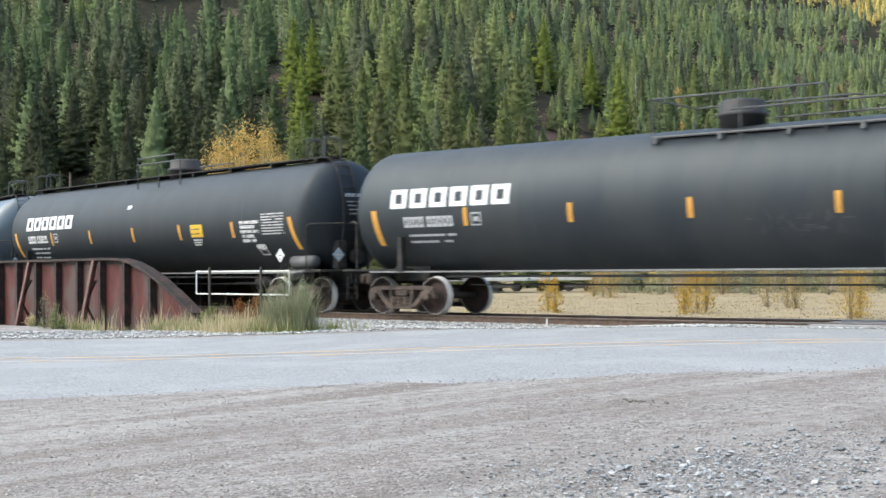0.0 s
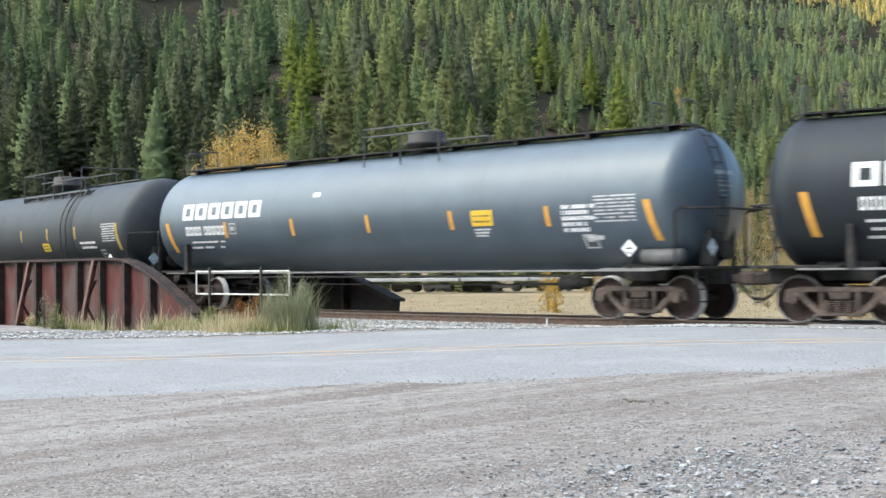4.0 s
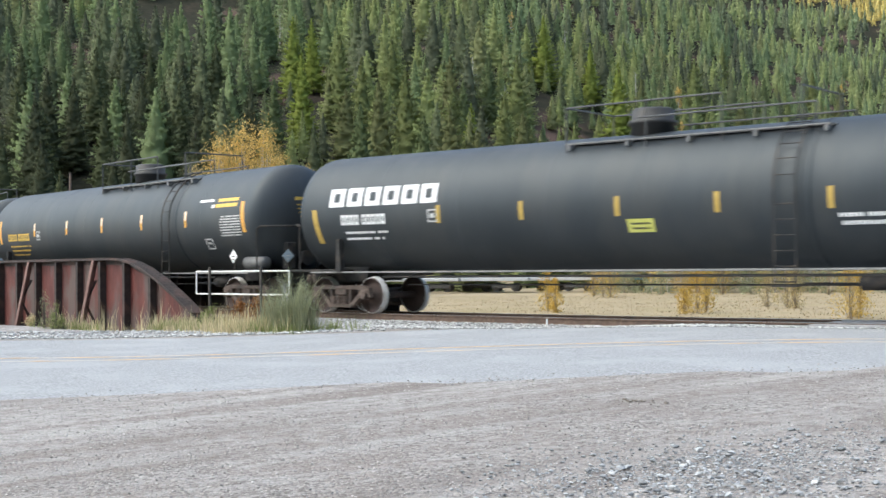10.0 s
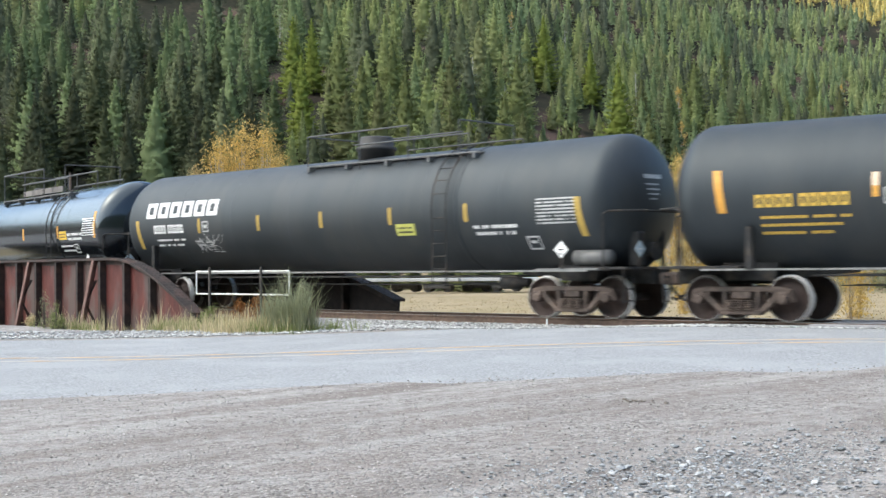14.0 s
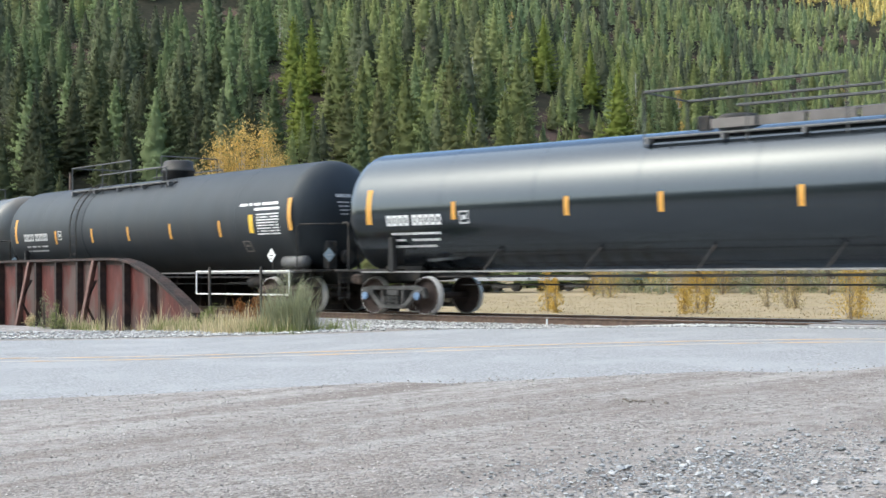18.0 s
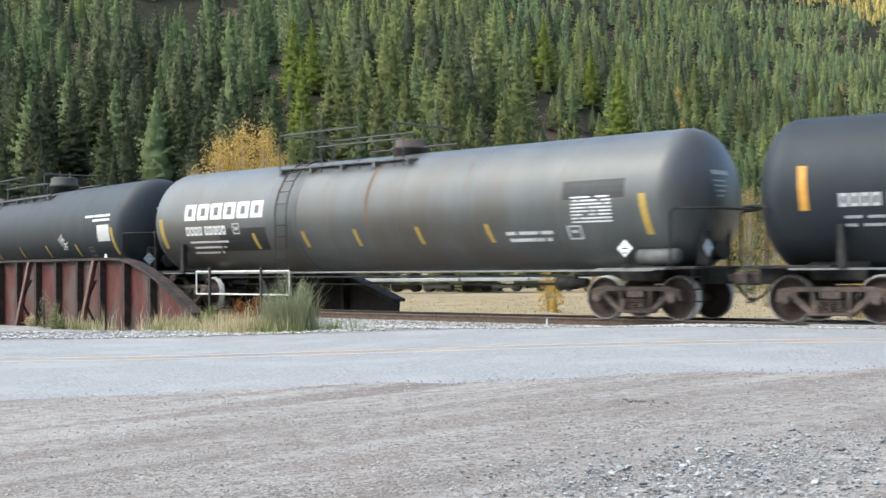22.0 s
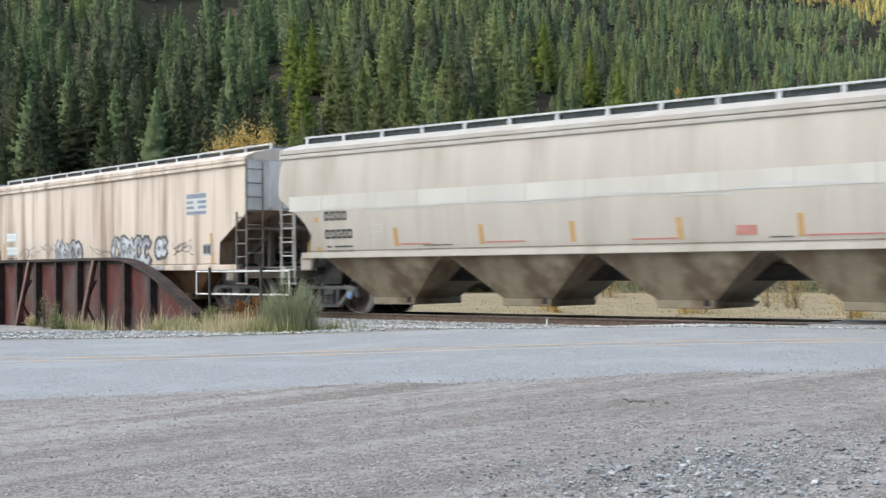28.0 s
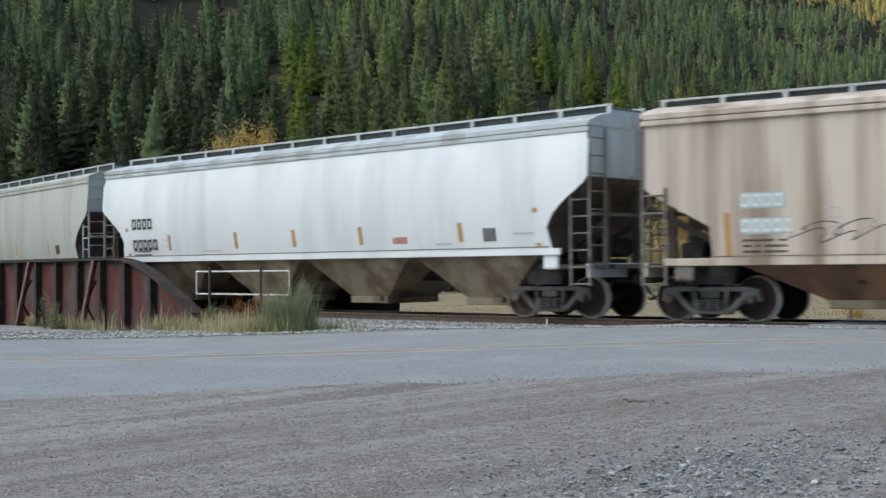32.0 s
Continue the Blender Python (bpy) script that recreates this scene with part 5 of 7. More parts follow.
    for i in range(n):
        x = -span / 2 + span * (i + 0.5) / n
        w = span / n * 0.98
        chute = B()
        top = [(-w / 2, -1.44, zb - 0.02), (w / 2, -1.44, zb - 0.02), (w / 2, 1.44, zb - 0.02), (-w / 2, 1.44, zb - 0.02)]
        low = [(-0.62, -0.86, zg), (0.62, -0.86, zg), (0.62, 0.86, zg), (-0.62, 0.86, zg)]
        a, b = [chute.verts.new(p) for p in top], [chute.verts.new(p) for p in low]
        for j in range(4):
            chute.faces.new((a[j], b[j], b[(j + 1) % 4], a[(j + 1) % 4]))
        chute.faces.new(a), chute.faces.new(list(reversed(b)))
        bmesh.ops.recalc_face_normals(chute, faces=chute.faces[:])
        c = part("chute", chute, spec["chute_paint"], car, m=pose(x, 0, 0))
        bm = B()
        box(bm, (0, 0, zg - 0.04), (1.36, 1.86, 0.17), 0.015)
        box(bm, (0.75, 0, zg - 0.02), (0.5, 0.9, 0.07), 0.01)
        part("gate", bm, CHUTE, c)
        bm = B()
        rod(bm, (0.5, -0.9, zg), (0.5, 0.9, zg), 0.04, 6)
        box(bm, (0.5, -0.93, zg), (0.13, 0.06, 0.13), 0.02)
        part("gate_shaft", bm, BLACK_IRON, c)
        bm = B()
        box(bm, (0, -1.16, zb - 0.42), (0.16, 0.05, 0.07), 0.01)
        part("vibrator_bracket", bm, BLACK_IRON, c)
    bm = B()
    box(bm, (0, 0, 0.98), (tc + 3.2, 0.42, 0.34), 0.02)
    part("centre_sill", bm, BLACK_IRON, car)
    for e in (-1, 1):
        bm = B()
        box(bm, (e * (tc / 2 + 1.05), 0, 1.13), (1.9, 2.9, 0.10), 0.015)
        part("end_deck", bm, BLACK_IRON, car)
        bm = B()
        box(bm, (e * (half - 0.05), 0, 1.05), (0.12, 3.0, 0.3), 0.015)
        part("end_sill", bm, spec["paint"], car)
        bm = B()
        box(bm, (e * (tc / 2 + 0.45), -1.46, zb - 0.22), (0.42, 0.06, 0.36), 0.04)
        part("jacking_pad", bm, spec.get("pad", spec["paint"]), car)
        bm = B()
        prism(bm, [(-0.45, 0.75), (0.45, 0.75), (0.6, 1.3), (-0.6, 1.3)], -1.15, 1.15)
        part("bolster", bm, BLACK_IRON, car, m=pose(e * tc / 2, 0, 0))
        # slope braces under the end
        for y in (-0.55, 0.55):
            bm = B()
            prism(bm, [(e * (half - 0.35), 1.15), (e * (half - 0.2), 1.15), (e * (half - 0.2), 2.95), (e * (half - 0.35), 2.9)], y - 0.06, y + 0.06)
            prism(bm, [(e * (half - 0.3), 2.15), (e * (half - 0.3), 2.0), (e * (half - 1.3), 1.5), (e * (half - 1.3), 1.62)], y - 0.05, y + 0.05)
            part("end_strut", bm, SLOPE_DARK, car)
        # corner ladders
        for y in (-1.5, 1.5):
            bm = B()
            x0, x1 = half - 0.02, half - 0.52
            rod(bm, (e * x0, y, 0.72), (e * x0, y, zt), 0.032, 6)
            rod(bm, (e * x1, y, 0.72), (e * x1, y, zb + 1.5), 0.032, 6)
            ladder = part("ladder", bm, spec["iron"], car)
            for i in range(6):
                z = 0.76 + i * 0.36
                bm = B()
                rod(bm, (e * x0, y, z), (e * x1, y, z), 0.018, 5)
                part("rung", bm, spec["iron"], ladder)
            bm = B()
            ys = (y, y * 0.68)
            for yy in ys[1:]:
                rod(bm, (e * (half + 0.05), yy, 1.1), (e * (half + 0.05), yy, zt - 0.1), 0.026, 6)
            end_ladder = part("end_ladder", bm, spec["iron"], car)
            for i in range(8):
                z = 1.2 + i * 0.38
                bm = B()
                rod(bm, (e * (half + 0.05), ys[0], z), (e * (half + 0.05), ys[1], z), 0.017, 5)
                part("rung", bm, spec["iron"], end_ladder)
        bm = B()
        box(bm, (e * (half - 0.02), 0, 2.25), (0.10, 2.9, 0.07))
        part("cross_bar", bm, spec["iron"], car)
        bm = B()
        lathe(bm, [(-0.35, 0.22), (0.35, 0.22)], 18, "X", (e * (half - 0.7), 0.3, 1.55))
        part("air_tank", bm, BLACK_IRON, car)
        bm = B()
        box(bm, (e * (half - 0.75), -0.5, 1.4), (0.5, 0.35, 0.4), 0.04)
        part("valve_box", bm, BLACK_IRON, car)
    put = flat_patch(y_of)
    # reflectors
    for x in spec["stripes"]:
        bm = B()
        put(bm, x - 0.07, x + 0.07, spec["stripe_z"], spec["stripe_z"] + 0.45, -0.05)
        part("reflector", bm, TAN_STRIPE, body, "tan upright reflector")
    for x in (-half + back(zb) + 0.36, half - back(zb) - 0.36):
        bm = B()
        put(bm, x - 0.07, x + 0.07, zb + 0.08, zb + 0.95, -0.05)
        part("reflector", bm, TAN_STRIPE, body, "long tan reflector")
    ink = spec.get("ink", BLACK_MARK)
    x0 = -half + back(zb) + 0.5
    z0 = spec.get("num_z", 2.0)
    if spec.get("num_panel"):
        for dz in (0.0, 0.5):
            bm = B()
            put(bm, x0 + 0.1, x0 + 1.0, z0 - 0.02 - 0.5 + dz, z0 + 0.30 - 0.5 + dz)
            part("number_panel", bm, PATCH_TEAL, body, "pale painted panel")
    put2 = lambda m_, *q: put(m_, *q, lift2=0.004)
    mh = spec.get("num_h", 0.25)
    mark_row(x0 + 0.12, z0 + 0.02, 3.5 * mh, mh, 4, spec.get("num_ink", ink), body, put2)
    mark_row(x0 + 0.12, z0 - 1.9 * mh, 4.2 * mh, mh, 5, spec.get("num_ink", ink), body, put2)
    bm = B()
    for k in range(3):
        bars(bm, x0 + 0.15, z0 - 0.66 - 0.11 * k, 0.9, 0.045, 10, rnd, put2)
    part("fine_print", bm, ink, body)
    bm = B()
    xq = x0 + 1.75
    for q in ((xq, xq + 0.3, 2.2, 2.22), (xq, xq + 0.3, 2.02, 2.04), (xq, xq + 0.3, 1.84, 1.86), (xq + 0.28, xq + 0.3, 1.84, 2.22)):
        put2(bm, *q)
    part("test_mark", bm, GREY_MARK, body)
    for (x, z, w, h, chars, material) in spec.get("prints", ()):
        bm = B()
        if chars == 1:
            put2(bm, x, x + w, z, z + h)
        else:
            bars(bm, x, z, w, h, chars, rnd, put2)
        part("fine_print" if chars > 1 else "paint_panel", bm, material, body)
    if spec.get("streak"):
        bm = B()
        for i in range(24):
            a = -half + 1.2 + (2 * half - 2.4) * i / 24
            z = 2.62 + 0.07 * math.sin(i * 1.1) + rnd.uniform(-0.02, 0.02)
            put2(bm, a, a + (2 * half - 2.4) / 24, z, z + 0.02)
        part("dent_line", bm, GREY_MARK, body, "thin scraped line")
        bm = B()
        V = []
        put(bm, -half + 0.4, half - 0.5, 2.62, 3.0)
        part("pale_band", bm, WHITE_BAND, body, "paler repainted band")

    def ribbon(bm, pts, wide, lift):
        """A painted stroke along pts on the side, of half-width wide."""
        for (ax, az), (bx, bz) in zip(pts, pts[1:]):
            d = Vector((bx - ax, bz - az))
            if d.length < 1e-4:
                continue
            d.normalize()
            nx, nz = -d.y * wide, d.x * wide
            ex, ez = d.x * wide * 0.6, d.y * wide * 0.6
            bm.faces.new([bm.verts.new((u, y_of(v) - lift, v)) for u, v in ((ax - nx - ex, az - nz - ez), (bx - nx + ex, bz - nz + ez), (bx + nx + ex, bz + nz + ez), (ax + nx - ex, az + nz - ez))])

    bow = lambda a0, a1, cx, cz, rx, rz: [(cx + rx * math.cos(math.radians(a0 + (a1 - a0) * k / 9)), cz + rz * math.sin(math.radians(a0 + (a1 - a0) * k / 9))) for k in range(10)]
    shapes = ([bow(40, 320, 0.5, 0.5, 0.5, 0.5)], [bow(0, 360, 0.5, 0.5, 0.4, 0.42)], [bow(200, 520, 0.5, 0.5, 0.45, 0.5), [(0.5, 0.1), (0.55, 0.6)]],
              [bow(-60, 200, 0.5, 0.55, 0.5, 0.42), bow(100, 330, 0.6, 0.3, 0.4, 0.3)], [bow(120, 420, 0.45, 0.6, 0.45, 0.4), [(0.2, 0.1), (0.8, 0.25)]])
    for (x, z, w, h, seed) in spec.get("graffiti", ()):
        g = random.Random(seed)
        letters = max(2, round(w / 0.5))
        for i in range(letters):
            ww, tilt = w / letters * g.uniform(0.8, 0.95), g.uniform(-0.05, 0.12)
            ax, az, hh = x + w * i / letters + 0.05, z + g.uniform(0.0, 0.1), h * g.uniform(0.78, 0.98)
            lines = [[(ax + ww * u + tilt * v, az + hh * v) for u, v in s] for s in shapes[g.randrange(len(shapes))]]
            for k, (name, material, wide) in enumerate((("spray_shadow", SPRAY_DARK, 0.165), ("spray_fill", SPRAY_WHITE, 0.088))):
                bm = B()
                for n_, line in enumerate(lines):
                    ribbon(bm, line, wide * g.uniform(0.9, 1.1), 0.008 + 0.002 * i + 0.004 * k + 0.001 * n_)
                part(name, bm, material, body, "dark sprayed outline" if k == 0 else "pale sprayed stroke")
        bm = B()
        for k in range(int(w / 0.12)):
            a = x + 0.12 * k
            v = [bm.verts.new((u, -1.548, q)) for u, q in ((a, zb - 0.07 + g.uniform(0, 0.02)), (a + 0.12, zb - 0.07 + g.uniform(0, 0.02)), (a + 0.12, zb + 0.03), (a, zb + 0.03))]
            bm.faces.new(v)
        part("spray_smear", bm, SPRAY_WHITE, body, "pale sprayed smear along the sill")
    for (x, z, w, seed) in spec.get("loops", ()):
        g = random.Random(seed)
        a, b, c, n = g.uniform(0, 6), g.uniform(0, 6), g.uniform(0.12, 0.24), g.choice((2, 3))
        pts = []
        for k in range(48):
            t = k / 47
            pts.append((x + w * t + c * math.cos(6.283 * n * t + a), z + 0.11 * math.sin(6.283 * n * t + b) + 0.06 * math.sin(6.283 * t + a)))
        bm = B()
        ribbon(bm, pts, 0.010, 0.007)
        part("scrawl", bm, SPRAY_DARK, body, "thin dark sprayed loops")
    add_trucks(car, tc, spec.get("blue", False), True)
    add_couplers(car, tc, reach=2.05)
    CARS.append((car, spec["front"], spec["back"]))
    return tagged(car, spec["label"], "hopper car", "hopper cars of the train")


PATCH_TEAL = surface("pale_teal_panel", (0.42, 0.5, 0.47), (0.52, 0.6, 0.57), 8, 0.6)
WHITE_BAND = surface("pale_repaint", (0.56, 0.53, 0.475), (0.635, 0.605, 0.55), 1.1, 0.6, c3=(0.5, 0.46, 0.4), scale3=0.8, amount3=0.5, stretch=(1, 1, 0.2))

EVEN = (-5.2, -2.5, 0.08, 2.63, 5.13)
LONG = dict(stripes=(-5.6, -2.78, 0.08, 2.88, 5.72), stripe_z=2.02, stripe_h=0.44, lean=-0.08, big_z=1.65, big_x=0.75, big_lean=-0.22, logo_x=-7.58, logo_z=2.56, num_z=2.12, side_print=False, panel_in=0.75, plate_h=0.36,
            prints=[(3.55, 1.98 - 0.07 * k, 0.5 - 0.06 * k, 0.04, 9, WHITE_MARK) for k in range(3)] + [(6.1, 2.38 - 0.125 * k, (0.92, 0.72, 0.88, 0.66, 0.70)[k], 0.085, 16, WHITE_MARK) for k in range(5)] + [(6.65, 1.70, 0.45, 0.09, 8, WHITE_MARK)])
tank_car(dict(seed=10, front=88.3, back=72.61, paint=DULL_TANK, style="high", dome=0.6, walk=(-1.0, 5.1), ladder=4.15, stripes=(-5.6, -2.75, 0.12, 3.2, 6.0), num_ink=GREY_MARK, scrawl=(1.2, 1.7, 2.2, FAINT_MARK), stripe_z=2.1, logo_z=2.56, num_z=2.1, big_z=1.68,
              label="dusty black tank car with white emblem and faded scrawl"))
tank_car(dict(seed=21, front=68.43, back=52.66, paint=BLACK_TANK, style="long", dome=0.7, walk=(-1, 3), ladder=0, **LONG, plate=(3.5, 2.08), patches=((-0.4, 3.05, 0.25, 0.12, WHITE_MARK),),
              label="black tank car with a full-length running board on top"))
tank_car(dict(seed=32, front=48.27, back=32.83, paint=BLUE_TANK, style="long", dome=0.7, walk=(-1, 3), ladder=0, **LONG, num_w=1.8, plate=(3.5, 2.08), patches=((-2.0, 3.0, 0.25, 0.12, WHITE_MARK),),
              label="blue-grey glossy tank car with a full-length running board"))
tank_car(dict(seed=43, front=28.63, back=12.82, paint=DULL_TANK, style="high", dome=0.62, walk=(-1.0, 5.1), ladder=4.15, stripes=EVEN, stripe=STRIPE_DULL, plate=(2.05, 1.83), num_ink=WHITE_MARK,
              label="dusty black tank car with orange notice panel and side ladder"))
tank_car(dict(seed=54, front=8.74, back=-6.94, paint=DULL_TANK, style="high", dome=0.62, walk=(-1.0, 5.1), ladder=4.15, stripes=(-4.3, -1.9, 0.59, 2.91, 5.26), stripe=STRIPE_DULL, plate=(0.8, 1.84), plate_paint=GREEN_PLATE, num_ink=WHITE_MARK, test_x=-4.62,
              label="dusty black tank car with yellow-green notice panel and side ladder"))
tank_car(dict(seed=65, front=-11.01, back=-26.71, paint=DULL_TANK, style="high", dome=0.5, walk=(-0.9, 5.1), ladder=4.15, stripes=(-5.15, -2.55, 0.05, 2.72, 5.4), stripe_z=2.37, stripe_h=0.46, pale=True, big_z=2.15, logo=False, ink=YELLOW_MARK, num_x=-7.45, num_z=2.24, end_ink=YELLOW_MARK, side_print_dz=-0.35, prints=((6.1, 3.06, 1.0, 0.07, 1, WHITE_MARK), (7.1, 3.04, 1.4, 0.09, 1, YELLOW_MARK), (7.0, 2.88, 1.5, 0.10, 1, YELLOW_MARK), (6.8, 2.88, 0.2, 0.09, 1, WHITE_MARK)), big_left=0.15, num_w=1.85,  frame_at=(-0.5, 0.2), side_print=False,
              label="dusty black tank car with yellow lettering and pale-topped reflectors"))
tank_car(dict(seed=76, front=-30.8, back=-46.36, paint=DULL_TANK, style="high", dome=0.6, walk=(-1.0, 5.1), ladder=4.15, stripes=EVEN, stripe=STRIPE_DULL, plate=(2.8, 1.92), plate_paint=GREEN_PLATE, num_ink=WHITE_MARK, scrawl=(-5.6, 1.62, 1.35, GREY_MARK),
              label="dusty black tank car with pale scrawl near one end"))
tank_car(dict(seed=87, front=-50.31, back=-66.99, paint=GLOSS_TANK, style="low", dome=0.3, walk=(-1.4, 5.7), ladder=4.9, stripes=(-6.15, -3.05, -0.75, 2.27, 5.75), logo=False, num_x=-8.2, num_z=2.15, plate=(5.9, 2.2), panel_ink=WHITE_MARK, side_print_dz=0.0, blue=True, grey_trucks=True, prints=((5.9, 1.95, 1.1, 0.06, 9, WHITE_MARK), (6.0, 1.8, 1.1, 0.06, 9, WHITE_MARK)), stripe_z=2.25, big_z=2.2, big_lean=0.0, num_w=1.7, panel_in=0.35, panel_z=2.32, side_print_dx=0.55, frame_at=(-0.5, 0.0),
              label="glossy new black tank car with yellow reflectors"))
tank_car(dict(seed=98, front=-71.24, back=-86.81, paint=BLACK_TANK, style="high", dome=0.56, walk=(-4.8, 1.85), ladder=-3.75, stripes=(-5.03, -2.38, 0.05, 2.62, 5.35), stripe=STRIPE, logo=False, num_x=-7.55, num_z=2.2, num_ink=GREY_MARK, panel_ink=WHITE_MARK, print_above=True, patches=((6.85, 2.12, 0.2, 0.5, YELLOW_PLATE),), stripe_z=2.06, stripe_h=0.45, big_z=2.15, big_x=1.0, big_lean=-0.06, num_w=1.9, frame_at=(-0.45, 0.1),
              label="black tank car with dome at the end of its platform"))
tank_car(dict(seed=109, front=-91.13, back=-106.68, paint=GREY_TANK, style="box", dome=0.26, walk=(-3.7, 1.3), ladder=-3.2, stripes=(-4.2, -2.17, -0.2, 1.97, 4.17), stripe=STRIPE_DULL, stripe_z=1.7, lean=-0.25, logo_x=-7.35, logo_z=2.55, num_x=-7.3, patches=((-5.8, 1.66, 2.05, 0.62, PATCH_BLACK), (6.3, 2.57, 1.6, 0.40, PATCH_BLACK), (0.12, 2.2, 0.10, 1.7, RUST_STREAK), (-3.3, 2.6, 0.05, 0.9, RUST_STREAK), (3.4, 2.9, 0.04, 0.7, RUST_STREAK), (0.3, 1.5, 0.05, 0.6, RUST_STREAK)), panel_in=1.25, side_print_dz=-0.25, panel_ink=WHITE_MARK, num_z=2.12, num_w=1.85, test_x=-5.15, big_left=-0.2, frame_at=(0.25, 0.2),
              label="weathered grey tank car with rust streaks and white emblem"))
tank_car(dict(seed=120, front=-110.97, back=-126.59, paint=BLACK_TANK, style="high", dome=0.56, walk=(-4.8, 1.85), ladder=-3.75, stripes=(-5.05, -2.55, 0.05, 2.68, 5.38), stripe=STRIPE_DULL, lean=-0.3, stripe_z=1.62, big_z=1.65, logo=False, num_x=-7.3, num_z=2.25, panel="solid", print_above=True, scrawl=(3.9, 1.85, 0.7, GREY_MARK), patches=((-2.6, 2.95, 0.3, 0.16, WHITE_MARK), (-2.7, 2.5, 0.35, 0.13, WHITE_MARK)), frame_at=(-0.45, 0.1), panel_in=0.65,
              label="black tank car with a white data panel near its end"))
ROUND_CUT = ((1.3, 1.05), (1.55, 1.05), (2.0, 1.15), (2.3, 0.95), (2.5, 0.72), (2.92, 0.1), (3.04, 0.0), (4.4, 0.0))
SLANT_CUT = ((1.0, 1.5), (1.4, 1.5), (1.9, 1.45), (2.5, 0.35), (2.66, 0.1), (2.76, 0.0), (4.4, 0.0))
hopper_car(dict(seed=131, front=-130.43, back=-146.71, paint=CREAM_HOPPER, roof=CREAM_ROOF, chute_paint=CHUTE, iron=CREAM_IRON, sill_z=1.50, eave_z=4.18, cut=ROUND_CUT, end_paint=PALE_END, chutes=4, gate_z=0.36, stripes=(-5.45, -2.85, -0.35, 2.25, 4.85), stripe_z=1.67, streak=True, blue=True, num_h=0.23, num_z=2.33,
                prints=((-5.35, 1.70, 1.0, 0.03, 1, RED_MARK), (-2.75, 1.70, 1.1, 0.03, 1, RED_MARK), (1.1, 1.68, 1.1, 0.03, 1, RED_MARK), (4.95, 1.68, 1.5, 0.03, 1, RED_MARK), (3.5, 1.72, 0.45, 0.2, 4, RED_MARK), (7.4, 1.75, 0.5, 0.35, 3, BLACK_MARK), (-4.6, 1.66, 0.9, 0.03, 9, BLACK_MARK), (4.2, 1.66, 0.5, 0.03, 6, BLACK_MARK), (8.5, 1.8, 0.5, 0.04, 6, BLACK_MARK)),
              label="dirty cream covered hopper car with four chutes"))
hopper_car(dict(seed=142, front=-150.79, back=-166.67, paint=RUST_HOPPER, roof=RUST_HOPPER, hatch_paint=SLOPE_DARK, slope_paint=RUST_SLOPE, chute_paint=RUST_CHUTE, iron=DIRTY_IRON, pad=DIRTY_IRON, half=9.3, sill_z=1.22, eave_z=4.17, walk_z=4.60, cut=SLANT_CUT, chutes=3, gate_z=0.40, bulge=0.02, sill_extra=1.0, stripes=(), stripe_z=1.6, num_panel=True, num_z=2.25, num_ink=WHITE_MARK,
                graffiti=((-2.95, 1.40, 2.05, 0.66, 5), (1.3, 1.38, 2.5, 0.72, 9), (4.15, 1.55, 0.6, 0.45, 12)), loops=((-6.2, 1.7, 1.8, 3), (-5.9, 1.85, 1.2, 13), (-0.3, 1.8, 1.6, 4), (-0.2, 1.7, 1.4, 14), (5.2, 1.75, 1.2, 6), (5.3, 1.85, 0.9, 16), (-4.2, 1.85, 1.4, 8), (-4.0, 1.95, 1.2, 18)),
                prints=((6.02, 2.72, 1.12, 0.62, 1, GREY_MARK), (6.03, 2.73, 1.1, 0.09, 1, BLUE_MARK), (6.03, 2.89, 0.42, 0.08, 1, BLUE_MARK), (6.68, 2.89, 0.45, 0.08, 1, BLUE_MARK), (6.03, 3.04, 0.38, 0.08, 1, BLUE_MARK), (6.66, 3.04, 0.47, 0.08, 1, BLUE_MARK), (6.03, 3.19, 1.1, 0.13, 1, BLUE_MARK), (6.93, 1.55, 0.5, 0.32, 1, SPRAY_WHITE), (6.97, 1.6, 0.42, 0.22, 2, BLACK_MARK)), end_paint=PALE_END,
              label="rust-stained cream covered hopper car with sprayed graffiti"))
hopper_car(dict(seed=153, front=-170.69, back=-186.6, paint=WHITE_HOPPER, roof=HOPPER_END, chute_paint=CHUTE, iron=DIRTY_IRON, half=9.5, sill_z=1.48, eave_z=4.18, cut=ROUND_CUT, chutes=4, gate_z=0.38, stripes=(-5.9, -2.7, -0.2, 2.4, 5.8), stripe_z=1.72, bulge=0.14, num_h=0.32, num_z=2.35,
                prints=((3.55, 1.72, 0.5, 0.16, 4, RED_MARK), (6.5, 1.72, 0.4, 0.3, 3, BLACK_MARK), (5.0, 1.66, 0.5, 0.05, 5, GREY_MARK), (7.4, 1.85, 0.6, 0.05, 6, GREY_MARK), (-4.3, 1.66, 0.9, 0.03, 1, GREY_MARK)),
                label="white covered hopper car with grey roof and black lettering"))
hopper_car(dict(seed=164, front=-190.7, back=-206.6, paint=TAN_HOPPER, roof=TAN_HOPPER, chute_paint=CHUTE, iron=ROOF_WALK, half=9.5, sill_z=1.48, eave_z=4.15, cut=ROUND_CUT, chutes=4, gate_z=0.38, stripes=(-5.9, -2.7, -0.2, 2.4, 5.8), stripe_z=1.72,
                prints=((6.5, 1.72, 0.4, 0.3, 3, BLACK_MARK),), label="pale grey-green covered hopper car"))
for ws, x, car in WHEELSETS:
    ws.data = AXLES[TURNING[ws.name][0] == "blue_axle_cap"]
    del ws["spin"]


